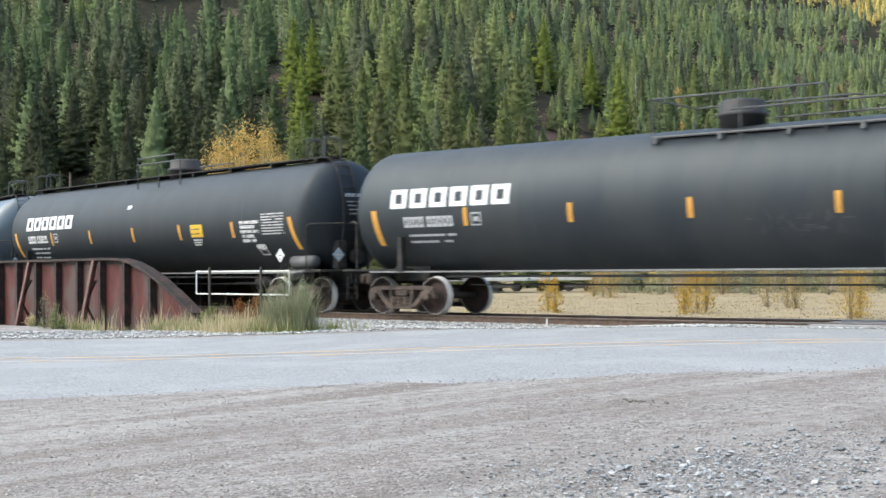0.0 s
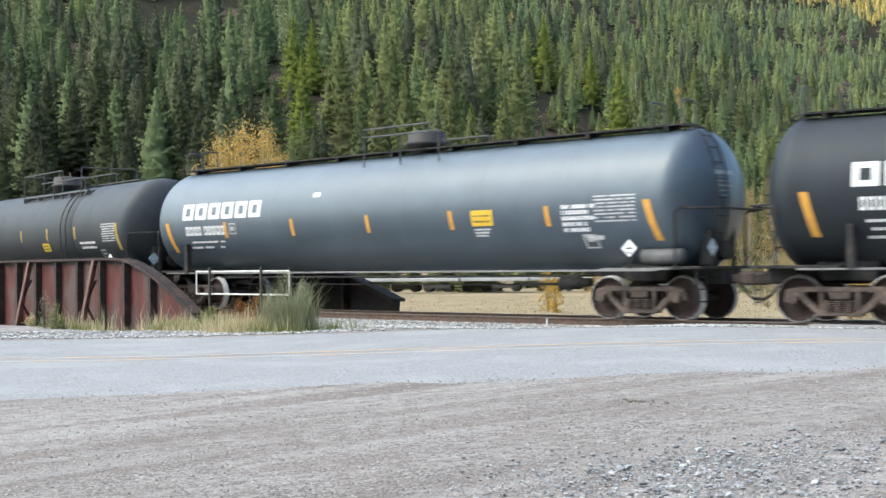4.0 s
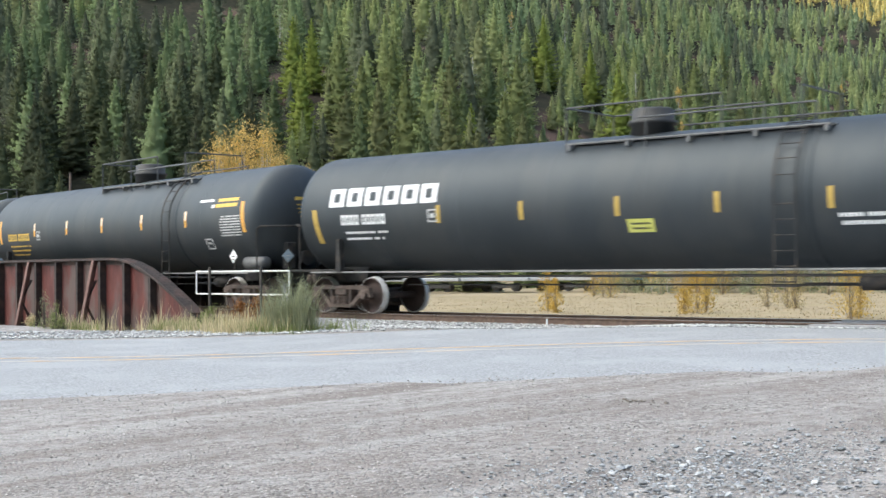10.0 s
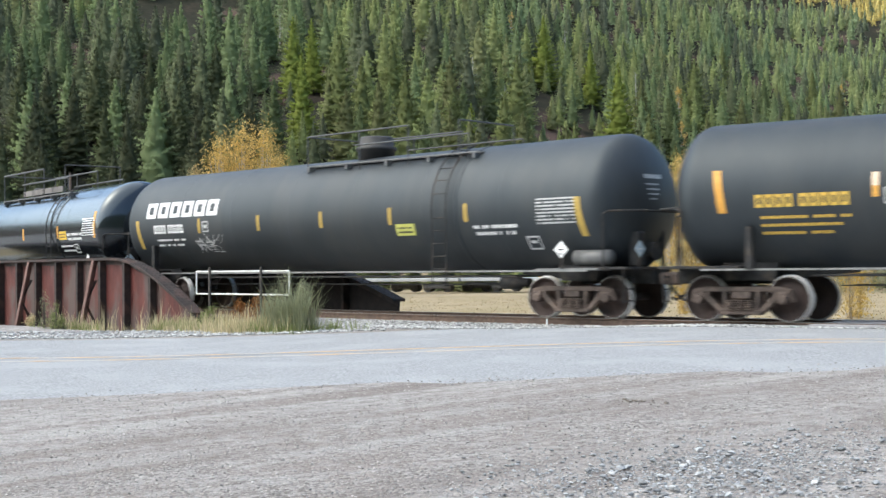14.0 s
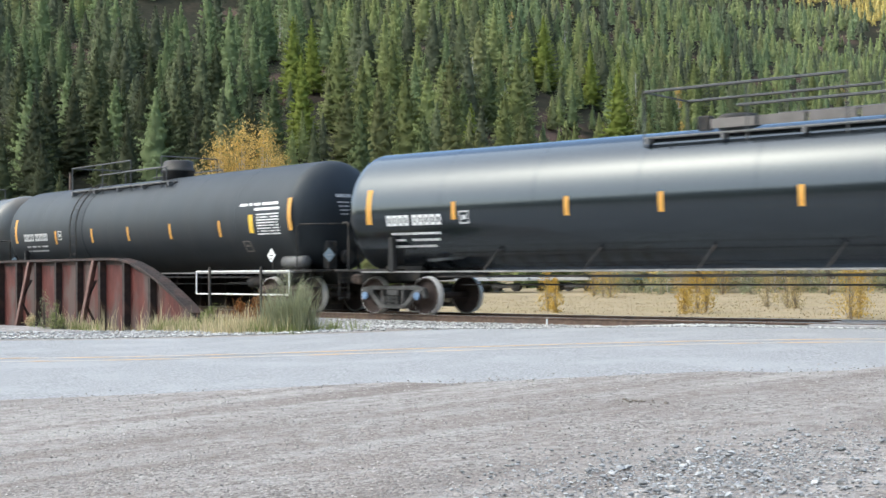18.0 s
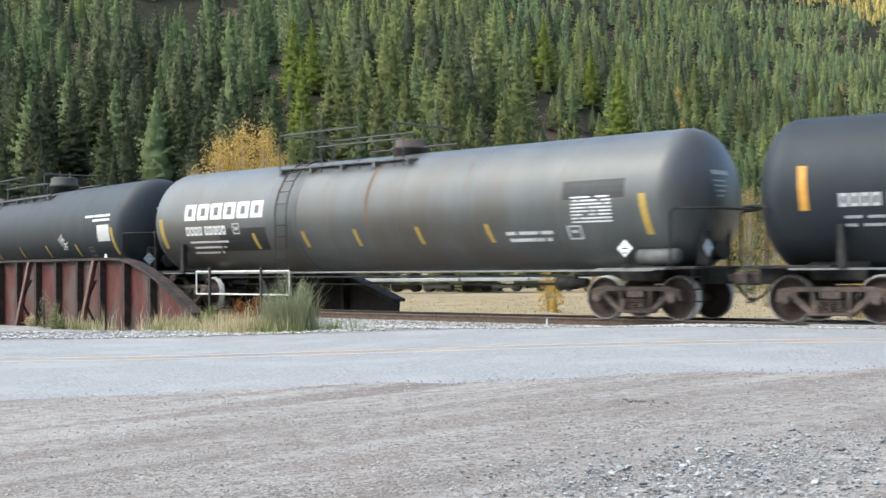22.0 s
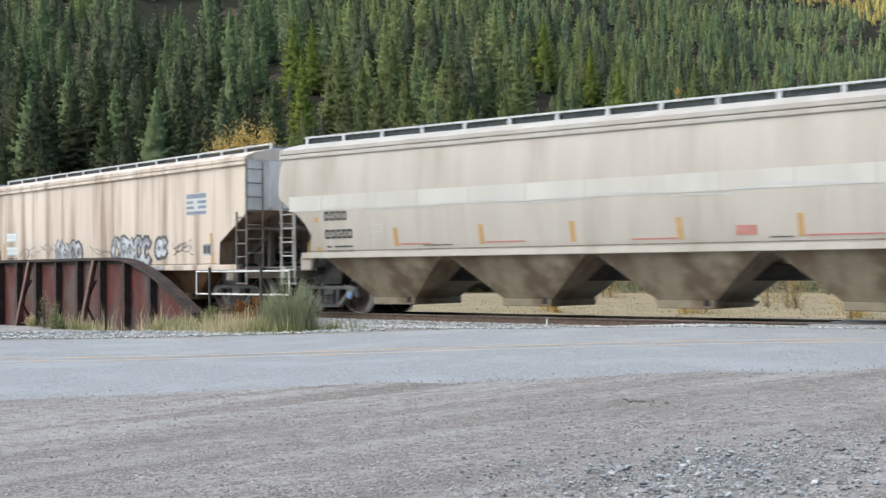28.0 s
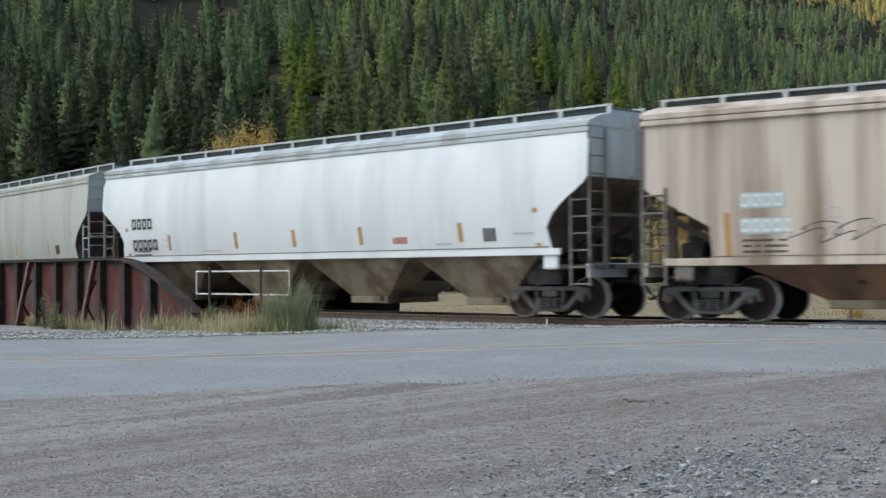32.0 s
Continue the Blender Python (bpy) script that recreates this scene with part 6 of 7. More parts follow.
# ---------- woods ----------
def conifer_arrays(seed, whorls, per, sprays, size, height=20.0, girth=0.18, clear=0.05, rings=24, sides=9):
    """Crown of one conifer: whorls of drooping branches thick with sprays round a thin core in the dark inner tone."""
    g = np.random.default_rng(seed)
    lean = g.uniform(-0.015, 0.015, 2)
    gap = g.uniform(0, 6.283, 3)

    def reach(f):
        return height * girth * 1.32 * ((1 - f) ** 0.98 * (0.80 + 0.20 * np.clip(f / 0.15, 0, 1)) + 0.005)
    # branches
    nb = whorls * per
    f = np.clip((np.repeat(np.arange(whorls), per) + g.uniform(-0.45, 0.45, nb)) / whorls, 0, 0.985)
    a = np.tile(np.arange(per) * 6.2832 / per, whorls) + np.repeat(g.uniform(0, 6.283, whorls), per) + g.normal(0, 0.3, nb)
    Lb = reach(f) * g.uniform(0.80, 1.12, nb) * (1 + 0.12 * np.sin(2 * a + gap[0] + 5 * f))
    slope = -0.50 + 0.8 * f + g.normal(0, 0.10, nb)
    # sprays on the branches
    k = np.repeat(np.arange(nb), sprays)
    t = g.uniform(0.22, 1.0, nb * sprays) ** 0.62
    ca, sa = np.cos(a[k]), np.sin(a[k])
    lat = g.normal(0, 0.20, len(k)) * Lb[k] * (1.12 - t)
    z = height * (clear + (0.985 - clear) * f[k]) + slope[k] * Lb[k] * t + 0.22 * Lb[k] * t ** 3 - 0.25 * np.abs(lat) + g.normal(0, 0.05 + 0.07 * size, len(k))
    r = Lb[k] * t
    c = np.stack([r * ca - lat * sa + lean[0] * z, r * sa + lat * ca + lean[1] * z, z], 1)
    L = size * g.uniform(0.6, 1.35, len(k)) * (1 - 0.5 * f[k])
    nrm = np.stack([ca, sa, np.full(len(k), 0.5)], 1) + g.normal(0, 0.18, (len(k), 3))
    nrm /= np.linalg.norm(nrm, axis=1)[:, None]
    turn = np.sign(lat) * g.uniform(0.0, 1.2, len(k))
    out = np.stack([np.cos(a[k] + turn), np.sin(a[k] + turn), g.normal(-0.45, 0.3, len(k))], 1)
    out -= nrm * (out * nrm).sum(1)[:, None]
    out /= np.linalg.norm(out, axis=1)[:, None] + 1e-6
    side = np.cross(nrm, out)
    n = len(k)
    V = np.empty((3 * n, 3))
    V[0::3] = c - out * L[:, None] * 0.45 - side * L[:, None] * 0.30
    V[1::3] = c - out * L[:, None] * 0.45 + side * L[:, None] * 0.30
    V[2::3] = c + out * L[:, None] * 0.6
    # tips and upper sprays get the light tone: crown shading put into colour
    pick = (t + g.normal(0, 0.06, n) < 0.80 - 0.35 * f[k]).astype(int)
    # core
    q = np.repeat(np.arange(rings) / (rings - 1), sides)
    b = np.tile(np.arange(sides) * 6.2832 / sides, rings) + np.repeat(np.arange(rings) % 2, sides) * 3.1416 / sides
    rr = reach(q) * 0.58 * g.uniform(0.62, 1.15, len(q))
    zc = height * (clear + (0.97 - clear) * q)
    Vb = np.stack([rr * np.cos(b) + lean[0] * zc, rr * np.sin(b) + lean[1] * zc, zc], 1)
    Tb = []
    for i in range(rings - 1):
        for s in range(sides):
            p0, p1 = i * sides + s, i * sides + (s + 1) % sides
            Tb += [(p0, p1, p1 + sides), (p0, p1 + sides, p0 + sides)]
    T = np.concatenate([np.arange(3 * n).reshape(n, 3), np.array(Tb) + 3 * n])
    return np.concatenate([V, Vb]), T, np.concatenate([pick, np.ones(len(Tb), int)])


def leafy_arrays(seed, height, spread, clumps, leaves, leaf, low=0.15):
    """Leaves of a broadleaf crown, in clumps along a few rising limbs; and the limbs' lines."""
    g = np.random.default_rng(seed)
    V, T, limbs = [], [], []
    for k in range(clumps):
        f = g.uniform(low, 1.0)
        a = g.uniform(0, 6.283)
        r = spread * g.uniform(0.1, 1.0) * (math.sin(math.pi * min(1, 0.12 + f * 0.9)) ** 0.6)
        c = np.array([r * math.cos(a), r * math.sin(a), height * f])
        limbs.append((np.array([c[0] * 0.12, c[1] * 0.12, height * max(0.05, f - 0.38)]), c))
        size = spread * g.uniform(0.16, 0.34)
        for _ in range(leaves):
            p = c + g.normal(0, 1, 3) * np.array([size * 0.55, size * 0.55, size * 0.8])
            u, w = g.normal(0, 1, 3), g.normal(0, 1, 3)
            u /= np.linalg.norm(u)
            w /= np.linalg.norm(w)
            s = leaf * g.uniform(0.6, 1.3)
            n = len(V)
            V += [p - u * s, p + w * s * 0.6, p + u * s]
            T.append((n, n + 1, n + 2))
    return np.array(V), np.array(T), limbs


def ray_place(px, w):
    """Where the line of sight at a hundredth-of-width px and depth w meets the plan: x, y."""
    a = (px - 50) / 50 * math.tan(radians(38.42 / 2))
    return (-math.sin(YAW) * w + math.cos(YAW) * a * w, EYE.y + math.cos(YAW) * w + math.sin(YAW) * a * w)


def trunk_mesh(name, h, r, material):
    bm = B()
    rod(bm, (0, 0, -0.6), (0, 0, h), r, 7, r * 0.2)
    me = bpy.data.meshes.new(name)
    bm.to_mesh(me), bm.free()
    me.materials.append(material)
    return me


TREE_LIB = []
for k in range(6):
    V, T, pick = conifer_arrays(100 + k, 24, 7, 170, 0.29, 20.0, (0.17, 0.205, 0.15, 0.185, 0.22, 0.18)[k], (0.06, 0.07, 0.09, 0.06, 0.07, 0.10)[k])
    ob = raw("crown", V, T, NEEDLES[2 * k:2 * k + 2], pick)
    TREE_LIB.append(ob.data)
    bpy.data.objects.remove(ob)
LIGHT_LIB = []
for k in range(3):
    V, T, pick = conifer_arrays(140 + k, 24, 7, 170, 0.29, 20.0, 0.16, 0.10)
    ob = raw("crown", V, T, NEEDLES_LIGHT, pick)
    LIGHT_LIB.append(ob.data)
    bpy.data.objects.remove(ob)
TRUNK = trunk_mesh("trunk", 18.5, 0.22, BARK)


def conifer(x, y, h, k, light=False, wide=1.0, turn=0.0):
    t = new("larch_tree" if light else "conifer_tree")
    s = h / 20.5
    t.matrix_basis = pose(x, y, gz(x, y) - 0.2, 0, 0, turn)
    lib = LIGHT_LIB if light else TREE_LIB
    for name, me, ws in (("crown", lib[k % len(lib)], wide * 1.12), ("trunk", TRUNK, 1.0)):
        c = new(name, me)
        c.parent = t
        c.scale = (s * ws, s * ws, s)
    if light:
        return tagged(t, "light yellow-green larch on the wooded hillside", "tree", "larches on the hillside")
    return tagged(t, "dark green conifer at the foot of the wooded hillside", "tree", "conifers at the forest edge")


def top_height(px, py, w):
    """Height of a tree whose top shows at (px, py hundredths) at depth w."""
    x, y = ray_place(px, w)
    up = math.tan(PITCH) + (441 - py) / 784 * math.tan(radians(38.42 / 2)) + (px - 50) / 50 * math.tan(radians(38.42 / 2)) * math.tan(radians(0.48)) * -1
    return x, y, EYE.z + up * w - gz(x, y)


def hill_place(px, py, tall):
    """The spot on the hillside where a tree of that height has its top at (px, py)."""
    a = (px - 50) / 50 * math.tan(radians(38.42 / 2))
    w = 158 + 70 * float(smooth(a, -0.05, 0.36))
    while w < 1200:
        x, y, h = top_height(px, py, w)
        if h <= tall:
            break
        w += 3.0
    return x, y, max(h, tall * 0.6)


def build_woods():
    g = np.random.default_rng(77)
    taken, larches = [], []

    def before_larch(px, w):
        return any(abs(px - u) < 1.7 and w < v + 6 for u, v in larches)
    # trees that stand out: place across and height of the top
    larch_tops = [(33.2, 18), (35.5, 22), (34.2, 80), (61.6, 18), (66.8, 68), (70.0, 100)]
    west_tops = [(2.5, 65), (8.3, 125), (13.8, 60), (14.6, 180), (17.0, 70), (20.8, 92), (10.8, 70), (5.5, 110), (0.2, 200), (28.6, 135), (31.0, 125), (38.5, 50), (41.0, 90), (43.0, 130), (40.8, 165), (44.5, 55), (24.5, 60), (26.0, 110), (18.6, 130), (3.8, 160), (11.8, 160), (22.8, 150), (30.0, 210), (36.5, 150)]
    east_tops = [(46.0, 110), (51.0, 85), (55.3, 80), (58.4, 85), (57.0, 150), (59.3, 185), (52.5, 130), (63.0, 130), (68.0, 130), (72.5, 130), (76.0, 150), (78.5, 95), (81.8, 70), (84.0, 165), (86.5, 130), (89.0, 170), (92.0, 120), (95.0, 150), (98.0, 130), (65.2, 200), (73.5, 190), (80.0, 200), (48.0, 190), (62.0, 195)]
    for i, (px, py) in enumerate(larch_tops + west_tops + east_tops):
        light = i < len(larch_tops)
        if not light and any(abs(px - u) < 1.4 for u, v in larches):
            continue
        x, y, h = hill_place(px, py, g.uniform(17.5, 22))
        conifer(x, y, h, ((2, 5, 2, 5) if px < 30 else (0, 1, 3, 4, 1))[i % 4], bool(light), g.uniform(0.9, 1.1), g.uniform(0, 360))
        taken.append((x, y))
        if light:
            larches.append((px, math.hypot(x, y - EYE.y)))
    # the forest edge
    count = 0
    tries = 0
    while count < 90 and tries < 9000:
        tries += 1
        w, px = 158 + 170 * g.random(), g.uniform(-6, 106)
        a = (px - 50) / 50 * 0.348
        foot = 160 + 70 * float(smooth(a, -0.05, 0.36))
        if w < foot or w > foot + 75:
            continue
        x, y = ray_place(px, w)
        if any((x - u) ** 2 + (y - v) ** 2 < 9.0 ** 2 for u, v in taken):
            continue
        taken.append((x, y))
        conifer(x, y, g.uniform(11, 20) * (0.42 if before_larch(px, w) else 0.7 if w < foot + 10 else 1.0), ((2, 5, 5, 2) if px < 30 else (0, 1, 3, 4))[int(g.integers(4))], bool(px > 33 and g.random() < 0.08), g.uniform(0.85, 1.2), g.uniform(0, 360))
        count += 1
    # the rest of the hillside, one stuff
    libs = [[conifer_arrays(200 + k, 19, 6, 34, 0.50, 20.0, (0.175, 0.205, 0.155, 0.215, 0.185)[k], 0.08, 12, 7) for k in range(5)],
            [conifer_arrays(230 + k, 13, 5, 11, 0.92, 20.0, (0.185, 0.215, 0.165, 0.2)[k], 0.08, 7, 5) for k in range(4)],
            [conifer_arrays(250 + k, 10, 4, 3, 2.4, 20.0, (0.185, 0.215, 0.165, 0.2)[k], 0.08, 5, 5) for k in range(4)]]
    Gv, Gt, gb = [], [], 0
    for near, far, number, lib in ((215, 430, 1900, libs[0]), (430, 720, 3900, libs[1]), (720, 1300, 5600, libs[2])):
        made, tries = 0, 0
        Vs, Ts, Ps, base = [], [], [], 0
        cell = {}
        while made < number and tries < 90000:
            tries += 1
            w = math.sqrt(g.uniform(near ** 2, far ** 2))
            a = g.uniform(-0.44, 0.44)
            foot = 160 + 70 * float(smooth(a, -0.05, 0.36))
            if w < foot + 48:
                continue
            x = -math.sin(YAW) * w + math.cos(YAW) * a * w
            y = EYE.y + math.cos(YAW) * w + math.sin(YAW) * a * w
            small = 0.88 - 0.20 * float(smooth(a, -0.02, 0.14))
            step = (9.4 + w / 300) * (0.15 + 0.85 * small)
            key = (int(x // step), int(y // step), near)
            if key in cell:
                continue
            # small clearings with reddish scree
            if math.sin(x * 0.045 + 2.0) * math.sin(y * 0.052 + 0.6) > 0.86:
                continue
            z = gz(x, y)
            sx = 50 + 50 * a / 0.348
            sy = 441 - 2250 * ((z - EYE.z) / w - math.tan(PITCH)) + (sx - 50) * 0.13
            if (12 < sx < 28 and -10 < sy < 92 - 2.2 * abs(sx - 20)) or (45.3 < sx < 49.5 and 70 < sy < 125):
                continue
            up = (z + 20 - EYE.z) / w
            if (z - EYE.z) / w > 0.24:
                continue
            cell[key] = 1
            made += 1
            v, t, pk = lib[int(g.integers(len(lib)))]
            s = small * g.uniform(0.6, 1.25) * (0.5 if before_larch(sx, w) else 1.0)
            spin = g.uniform(0, 6.28)
            ca, sa = math.cos(spin), math.sin(spin)
            q = np.stack([(v[:, 0] * ca - v[:, 1] * sa) * s * 1.2, (v[:, 0] * sa + v[:, 1] * ca) * s * 1.2, v[:, 2] * s], 1) + (x, y, z - 0.3)
            # gold trees crowd the sunlit upper slope; the sunshine is painted by their colour
            gold = w > 560 and ((sx > 90 and sy < 32 + (sx - 91) * 3.2 and g.random() < 0.85) or g.random() < 0.004)
            if gold:
                Gv.append(q), Gt.append(t + gb)
                gb += len(v)
            else:
                tone = int(3 + 3 * math.sin(x * 0.037 + 1.0) * math.sin(y * 0.043) + g.uniform(-2.6, 2.6)) % 6
                if sx < 30 and sy > 60:
                    tone = (2, 5, 0)[tone % 3]
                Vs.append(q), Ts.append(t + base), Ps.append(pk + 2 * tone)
                base += len(v)
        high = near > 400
        tagged(raw("conifer_forest", np.concatenate(Vs), np.concatenate(Ts), NEEDLES_HAZY if high else NEEDLES_FAR, np.concatenate(Ps)),
               "conifer forest high on the slope, haze put into its paler green" if high else "dense green conifer forest on the hillside", "forest", kind="stuff")
    tagged(raw("golden_larch_forest", np.concatenate(Gv), np.concatenate(Gt), SUNLIT_GOLD), "golden autumn larches on the hillside, sunlight put into their colour", "forest", kind="stuff")


build_woods()


def leafy(name, x, y, height, spread, clumps, leaves, leaf, material, seed, label, category="tree", bark=None, stems=1, low=0.15):
    t = new(name)
    t.matrix_basis = pose(x, y, gz(x, y) - 0.1)
    V, T, limbs = leafy_arrays(seed, height, spread, clumps, leaves, leaf, low)
    ob = raw("crown", V, T, material)
    ob.parent = t
    bm = B()
    rnd = random.Random(seed)
    for i in range(stems):
        dx, dy = (rnd.uniform(-0.3, 0.3) * spread * 0.5 for _ in range(2)) if stems > 1 else (0, 0)
        rod(bm, (dx * 0.3, dy * 0.3, 0), (dx, dy, height * rnd.uniform(0.75, 0.95)), max(0.008, height * 0.008), 6, height * 0.002)
    for a, b in limbs[:40]:
        rod(bm, a, b, max(0.005, height * 0.0035), 4, height * 0.0012)
    part("trunk", bm, bark or BARK, t)
    return tagged(t, label, category)


def build_leafy():
    for i, (px, w, h, sp) in enumerate(((27.4, 98, 12.7, 3.4), (25.0, 97, 11.9, 2.9), (29.8, 99, 13.0, 2.9), (31.3, 101, 10.9, 2.3), (34.6, 104, 10.2, 2.0), (22.2, 100, 9.9, 1.9))):
        x, y = ray_place(px, w)
        leafy("aspen_tree", x, y, h, sp, 170, 44, 0.125, GOLD_LEAF if i != 5 else PALE_LEAF, 300 + i, "golden aspen in autumn leaf before the dark conifers", bark=PALE_BARK, stems=4, low=0.12)
    for i, (px, py, tall) in enumerate(((76.8, 152, 11), (57.9, 18, 12), (72.8, 130, 8), (95.2, 148, 11), (77.0, 215, 7))):
        x, y, h = hill_place(px, py, tall)
        leafy("aspen_tree", x, y, h, 1.5, 30, 26, 0.3, GOLD_LEAF, 340 + i, "slender golden aspen among dark conifers", bark=PALE_BARK)
    # yellow bushes and pale saplings along the meadow
    g = np.random.default_rng(5)
    for i, (px, w, h, sp) in enumerate(((61.8, 62, 2.1, 0.55), (62.6, 60, 1.7, 0.4), (78.6, 58, 2.2, 0.7), (79.6, 59, 2.5, 0.5), (77.2, 57, 1.4, 0.45), (95.9, 50, 2.6, 0.8), (97.0, 51, 2.0, 0.6), (88.8, 64, 2.9, 0.9), (89.7, 63, 2.4, 0.7), (86.5, 66, 2.3, 0.7), (68.0, 90, 3.4, 1.2), (67.0, 92, 4.2, 1.0), (68.8, 89, 3.0, 1.0), (81.5, 96, 4.5, 1.2), (93.5, 92, 4.2, 1.4))):
        x, y = ray_place(px, w)
        pale = i in (7, 8, 9, 10, 14)
        leafy("yellow_bush", x, y, h, sp, 60, 28, 0.055, PALE_LEAF if pale else BUSH_LEAF, 400 + i, "thin pale autumn bush in the dry meadow" if pale else "bright yellow autumn bush in the dry meadow", "bush", bark=TWIG, stems=3, low=0.05)
    # scrub at the far edge of the meadow
    for i in range(46):
        px, w = g.uniform(38, 104), g.uniform(96, 109)
        if 39 < px < 68:
            continue
        x, y = ray_place(px, w)
        k = g.random()
        leafy("scrub_bush", x, y, g.uniform(1.4, 3.6), g.uniform(0.8, 1.6), 16, 22, 0.14, PALE_LEAF if k < 0.2 else BUSH_LEAF if k < 0.4 else SAGE, 500 + i, "low mixed scrub at the far edge of the meadow", "bush", bark=TWIG, stems=2, low=0.03)
    # thin autumn trees behind the meadow
    for i, px in enumerate((75.4, 76.6, 77.7, 78.8, 77.1)):
        x, y = ray_place(px, 104 + 2 * (i % 3))
        leafy("aspen_tree", x, y, (9.6, 11.2, 11.6, 10.0, 8.0)[i], 1.7, 110, 30, 0.14, GOLD_LEAF, 640 + i, "bright golden aspen in full autumn leaf behind the meadow", bark=PALE_BARK, stems=3, low=0.05)
    for i in range(15):
        px, w = 68 + 2.35 * i + g.uniform(-0.7, 0.7), g.uniform(101, 113)
        x, y = ray_place(px, w)
        pale = i % 3 == 1 or i > 5
        tall = g.uniform(7.5, 10.5) if i > 4 else g.uniform(3.5, 6.5)
        leafy("aspen_tree", x, y, tall, g.uniform(1.5, 2.3) if i > 4 else 1.4, 110 if i > 4 else 60, 28, 0.14, PALE_LEAF if pale else GOLD_LEAF, 600 + i, "thin pale autumn tree behind the meadow" if pale else "slender yellow autumn tree behind the meadow", bark=PALE_BARK, stems=3, low=0.08)
    # young conifers at the far edge of the meadow
    for i in range(60):
        px, w = g.uniform(38, 104), g.uniform(114, 150)
        x, y = ray_place(px, w)
        conifer(x, y, g.uniform(3.5, 9.5), i, False, 1.1, 40 * i)
    # bleached dead trunks
    for i, (px, py, w, fork) in enumerate(((53.4, 98, 195, 1), (57.0, 148, 180, 0), (31.7, 20, 180, 0), (64.0, 50, 260, 1), (72.0, 125, 240, 0), (92.5, 150, 280, 0))):
        x, y, h = hill_place(px, py, 13.0 if fork else 11.0)
        t = new("dead_tree")
        t.matrix_basis = pose(x, y, gz(x, y) - 0.3, 0, 0, 40 * i)
        bm = B()
        rod(bm, (0, 0, 0), (0.3, 0, h), 0.16, 6, 0.03)
        part("trunk", bm, PALE_BARK, t)
        rnd = random.Random(i)
        bm = B()
        for k in range(26):
            z = h * rnd.uniform(0.35, 0.97)
            a, L = rnd.uniform(0, 6.28), (h - z) * 0.16 + rnd.uniform(0.3, 0.9)
            rod(bm, (0.3 * z / h, 0, z), (0.3 * z / h + L * math.cos(a), L * math.sin(a), z + L * 0.5), 0.035, 4, 0.012)
        part("branches", bm, PALE_BARK, t)
        tagged(t, "bleached dead tree standing among conifers", "tree", "dead trees")
    # thin bare pole among the trees
    x, y = ray_place(7.95, 96)
    bm = B()
    rod(bm, (0, 0, -0.5), (0, 0, 9.6), 0.13, 8, 0.09)
    tagged(part("timber_pole", bm, TRUCK_IRON, m=pose(x, y, gz(x, y))), "reddish-brown bare timber pole before the trees", "pole")


build_leafy()


def tuft_arrays(g, places, hmin, hmax, blades, spread, wid=0.008, curve=0.35):
    V, T = [], []
    for (x, y, z) in places:
        H = g.uniform(hmin, hmax)
        for _ in range(blades):
            a, L = g.uniform(0, 6.283), H * g.uniform(0.5, 1.1)
            bx, by = x + g.normal(0, spread), y + g.normal(0, spread)
            d = np.array([math.cos(a), math.sin(a), 0])
            s = np.array([-d[1], d[0], 0]) * wid * g.uniform(0.6, 1.5)
            p0 = np.array([bx, by, z - 0.03])
            p1 = p0 + d * L * curve * 0.35 + np.array([0, 0, L * 0.6])
            p2 = p0 + d * L * curve * g.uniform(0.6, 1.3) + np.array([0, 0, L])
            n = len(V)
            V += [p0 - s, p0 + s, p1 - s * 0.8, p1 + s * 0.8, p2]
            T += [(n, n + 1, n + 3), (n, n + 3, n + 2), (n + 2, n + 3, n + 4)]
    return np.array(V), np.array(T)


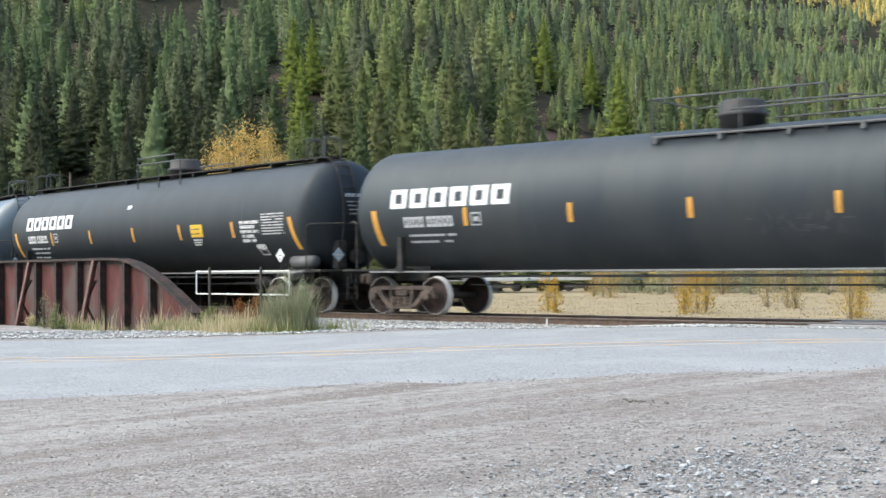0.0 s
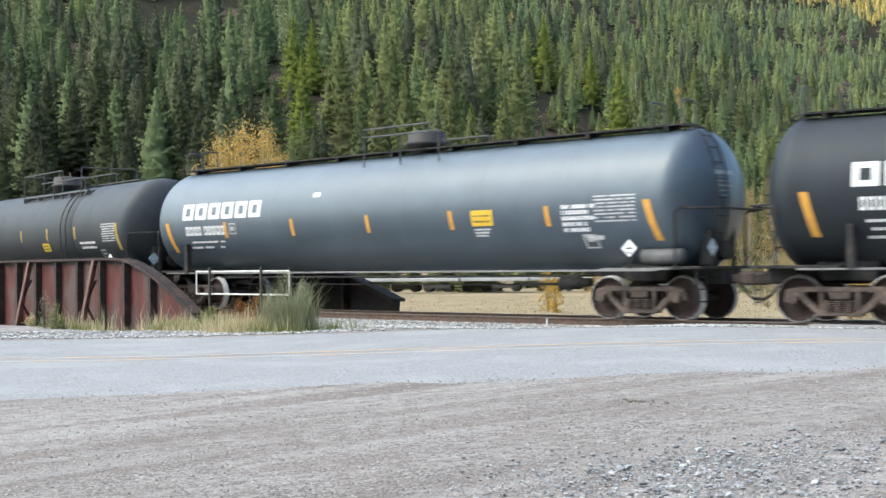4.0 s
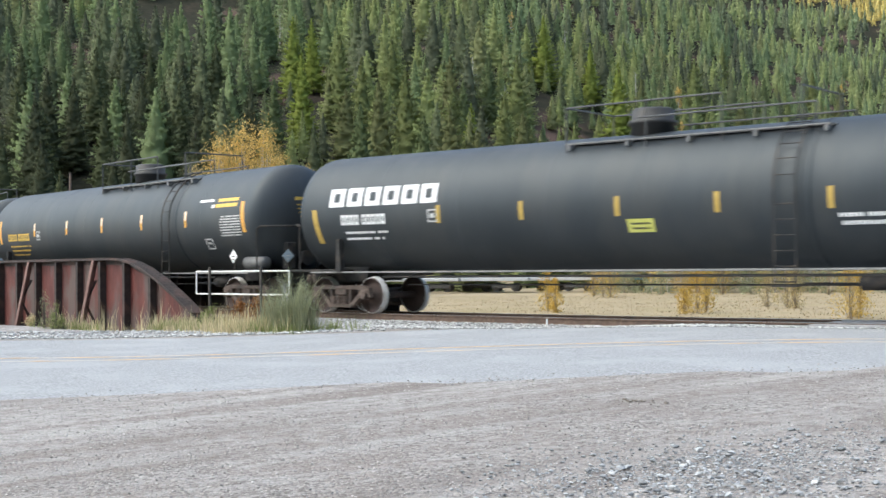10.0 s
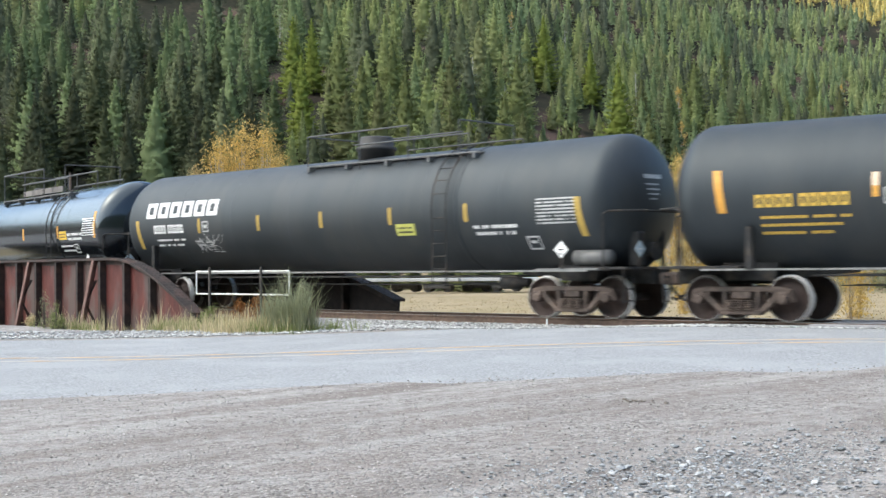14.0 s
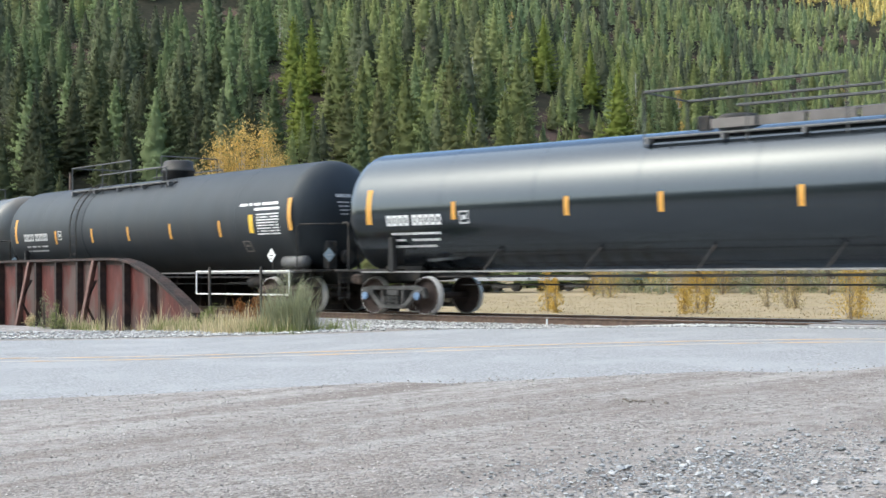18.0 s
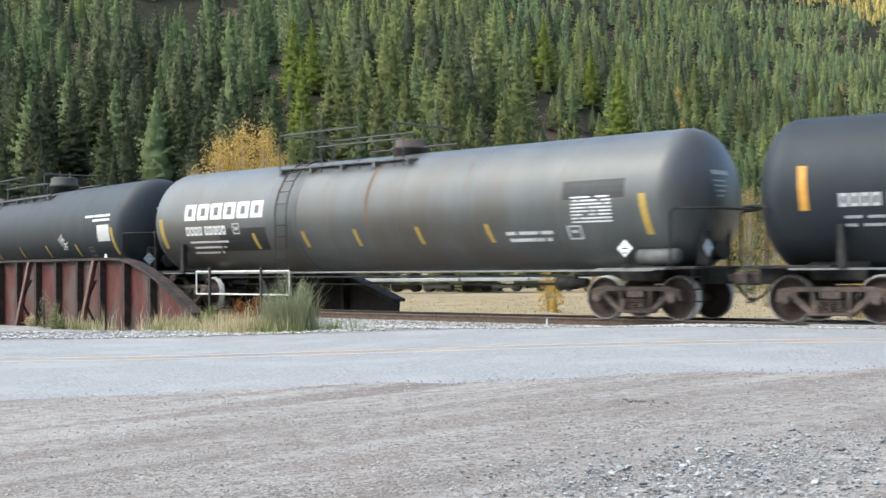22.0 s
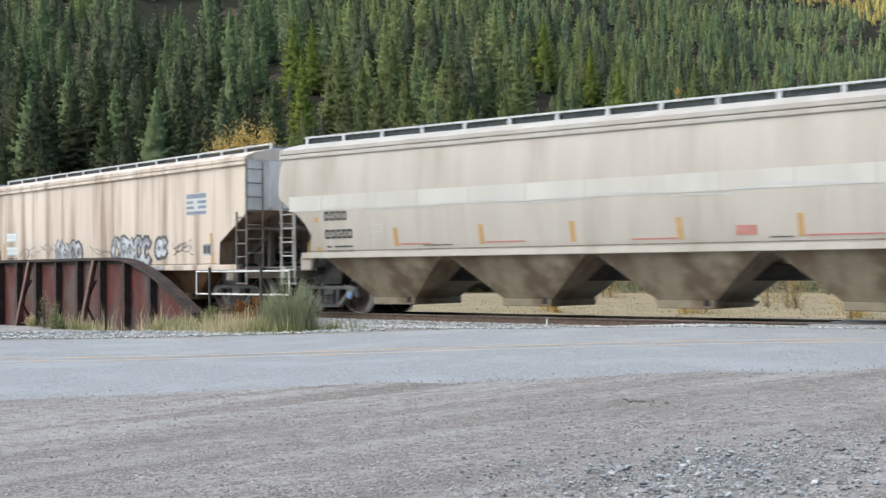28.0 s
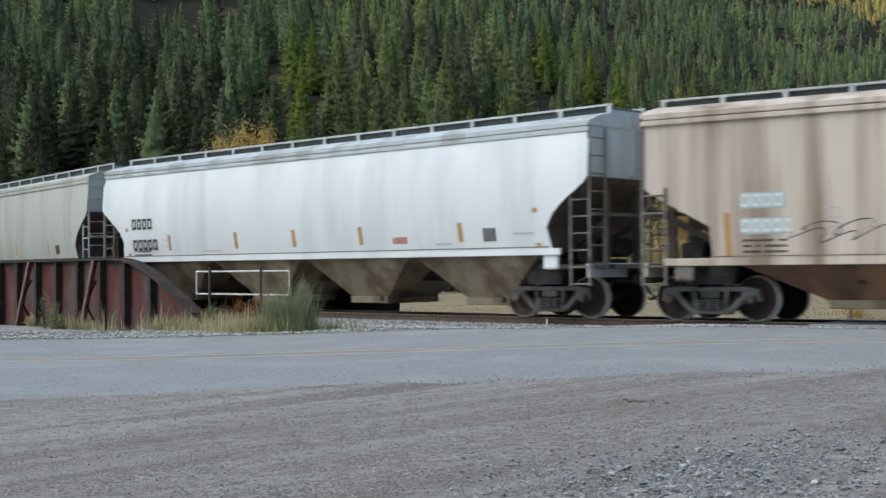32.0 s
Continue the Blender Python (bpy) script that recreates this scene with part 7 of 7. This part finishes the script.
def build_grass():
    g = np.random.default_rng(9)

    def at(s, n):
        x, y = track(s, n)
        return (x, y, gz(x, y))
    spots = [(g.uniform(-28.5, -20.3), g.normal(-3.4, 0.3)) for _ in range(22)] + [(g.uniform(-29.4, -27.5), g.normal(-4.1, 0.2)) for _ in range(5)]

    def clumped(count):
        out = []
        for _ in range(count):
            s, n = spots[int(g.integers(len(spots)))]
            out.append(at(s + g.normal(0, 0.45), n + g.normal(0, 0.22)))
        return out
    places = clumped(560)
    tagged(raw("green_weeds", *tuft_arrays(g, places, 0.10, 0.42, 12, 0.13, 0.006, 0.8), GRASS_GREEN), "green weeds and grass at the foot of the girder", "grass", kind="stuff")
    spots = [(g.uniform(-28.5, -20.6), g.normal(-3.55, 0.3)) for _ in range(22)] + [(g.uniform(-29.6, -27), g.normal(-4.2, 0.2)) for _ in range(5)]
    places = clumped(420)
    tagged(raw("dry_weeds", *tuft_arrays(g, places, 0.15, 0.55, 10, 0.16, 0.005, 0.5), GRASS_DRY), "dry straw-coloured grass beside the bridge", "grass", kind="stuff")
    places = clumped(90)
    tagged(raw("grass_stalks", *tuft_arrays(g, places, 0.5, 0.95, 4, 0.10, 0.006, 0.3), GRASS_DRY), "tall thin dry grass stalks beside the bridge", "grass", kind="stuff")
    places = []
    for _ in range(2600):
        px, w = g.uniform(40, 106), 34 + 62 * g.random() ** 1.3
        x, y = ray_place(px, w)
        s, n = along(x, y)
        if n < 5:
            continue
        places.append((x, y, gz(x, y)))
    tagged(raw("meadow_grass", *tuft_arrays(g, places, 0.05, 0.14, 8, 0.4, 0.02), MEADOW), "tall dry straw-yellow meadow grass", "grass", kind="stuff")
    # tall grey-green shrub beside the barrier
    for i, (s, n, h, sp) in enumerate(((-20.9, -3.35, 1.30, 0.42), (-20.45, -3.3, 1.15, 0.36), (-21.5, -3.35, 0.95, 0.34))):
        x, y, z = at(s, n)
        t = new("weed_shrub")
        t.matrix_basis = pose(x, y, z)
        pl = [(g.normal(0, sp * 0.35), g.normal(0, sp * 0.35), 0) for _ in range(30)]
        ob = raw("foliage", *tuft_arrays(g, pl, h * 0.6, h * 1.12, 12, 0.06, 0.006, 0.5), SAGE)
        ob.parent = t
        V, T, _ = leafy_arrays(700 + i, h, sp, 34, 26, 0.022, 0.3)
        ob = raw("leaves", V, T, SAGE)
        ob.parent = t
        tagged(t, "tall grey-green weedy shrub beside the white barrier", "shrub")
    for i, (x, y, h, sp) in enumerate(((-28.9, -4.1, 0.45, 0.30), (-29.15, -4.2, 1.05, 0.26), (-28.75, -4.1, 0.8, 0.2), (-28.6, -4.0, 0.32, 0.32))):
        leafy("weed_clump", x, y, h, sp, 30, 22, 0.026, SAGE if i == 1 else GRASS_GREEN, 760 + i, "tall leafy green weed before the girder", "shrub", stems=6, low=0.02)
    for i, (s, n, h, sp, m) in enumerate(((-22.7, -2.7, 0.85, 0.45, RUSSET), (-23.6, -2.6, 0.7, 0.35, RUSSET), (-24.0, -3.2, 0.6, 0.3, GRASS_GREEN), (-31.8, -3.9, 0.75, 0.3, GRASS_DRY), (-28.5, -3.5, 0.6, 0.3, GRASS_DRY))):
        x, y, z = at(s, n)
        leafy("weed_clump", x, y, h, sp, 34, 24, 0.05, m, 720 + i, "russet weeds beside the bridge" if m is RUSSET else "leafy roadside weeds by the girder", "shrub", stems=5, low=0.02)


build_grass()
build_stones()


# ---------- parked wagons far behind the meadow ----------
def flat_wagon(px, w, length, paint, label):
    x, y = ray_place(px, w)
    car = new("flat_wagon")
    car.matrix_basis = pose(x, y, gz(x, y) + 0.1, 0, 0, math.degrees(YAW) - 12)
    bm = B()
    box(bm, (0, 0, 1.08), (length, 2.8, 0.28), 0.03)
    part("deck", bm, paint, car)
    for e in (-1, 1):
        for d in (-0.85, 0.85):
            bm = B()
            lathe(bm, [(-0.80, 0.36), (-0.70, 0.38), (0.70, 0.38), (0.80, 0.36)], 18, "Y", (e * (length / 2 - 2) + d, 0, 0.38))
            part("wheel", bm, GREY_TRUCK, car)
        bm = B()
        box(bm, (e * (length / 2 - 2), -0.95, 0.5), (2.4, 0.12, 0.36), 0.03)
        part("side_frame", bm, GREY_TRUCK, car)
    return tagged(car, label, "flat wagon", "wagons parked behind the meadow")


BLUE_STEEL = surface("blue_steel_paint", (0.10, 0.24, 0.32), (0.14, 0.30, 0.38), 3, 0.6)
flat_wagon(44.5, 112, 12, DULL_WHITE, "pale grey flat wagon parked behind the dry meadow")
flat_wagon(51.5, 112, 13, DULL_WHITE, "pale grey flat wagon parked behind the dry meadow")
flat_wagon(59.5, 112, 13, DULL_WHITE, "white flat wagon parked behind the dry meadow")
flat_wagon(66.0, 112, 10, BLUE_STEEL, "blue flat wagon parked behind the dry meadow")


# ---------- what moves ----------
def car_pose(front, back, t):
    d = SPEED * (t - T_REF)
    a, b = track(front + d, MIDDLE), track(back + d, MIDDLE)
    return pose((a[0] + b[0]) / 2, (a[1] + b[1]) / 2, 0, 0, 0, math.degrees(math.atan2(a[1] - b[1], a[0] - b[0])))


def motions():
    times = [i * 0.5 for i in range(65)]
    for car, front, back in CARS:
        walk(car, [(t, car_pose(front, back, t)) for t in times])
    ticks = [i / 15 for i in range(481)]
    step = math.degrees(SPEED / 0.457)
    for ws, x, car in WHEELSETS:
        walk(ws, [(t, pose(x, 0, 0.457, 0, (step * t + x * 77) % 360, 0)) for t in ticks])


motions()
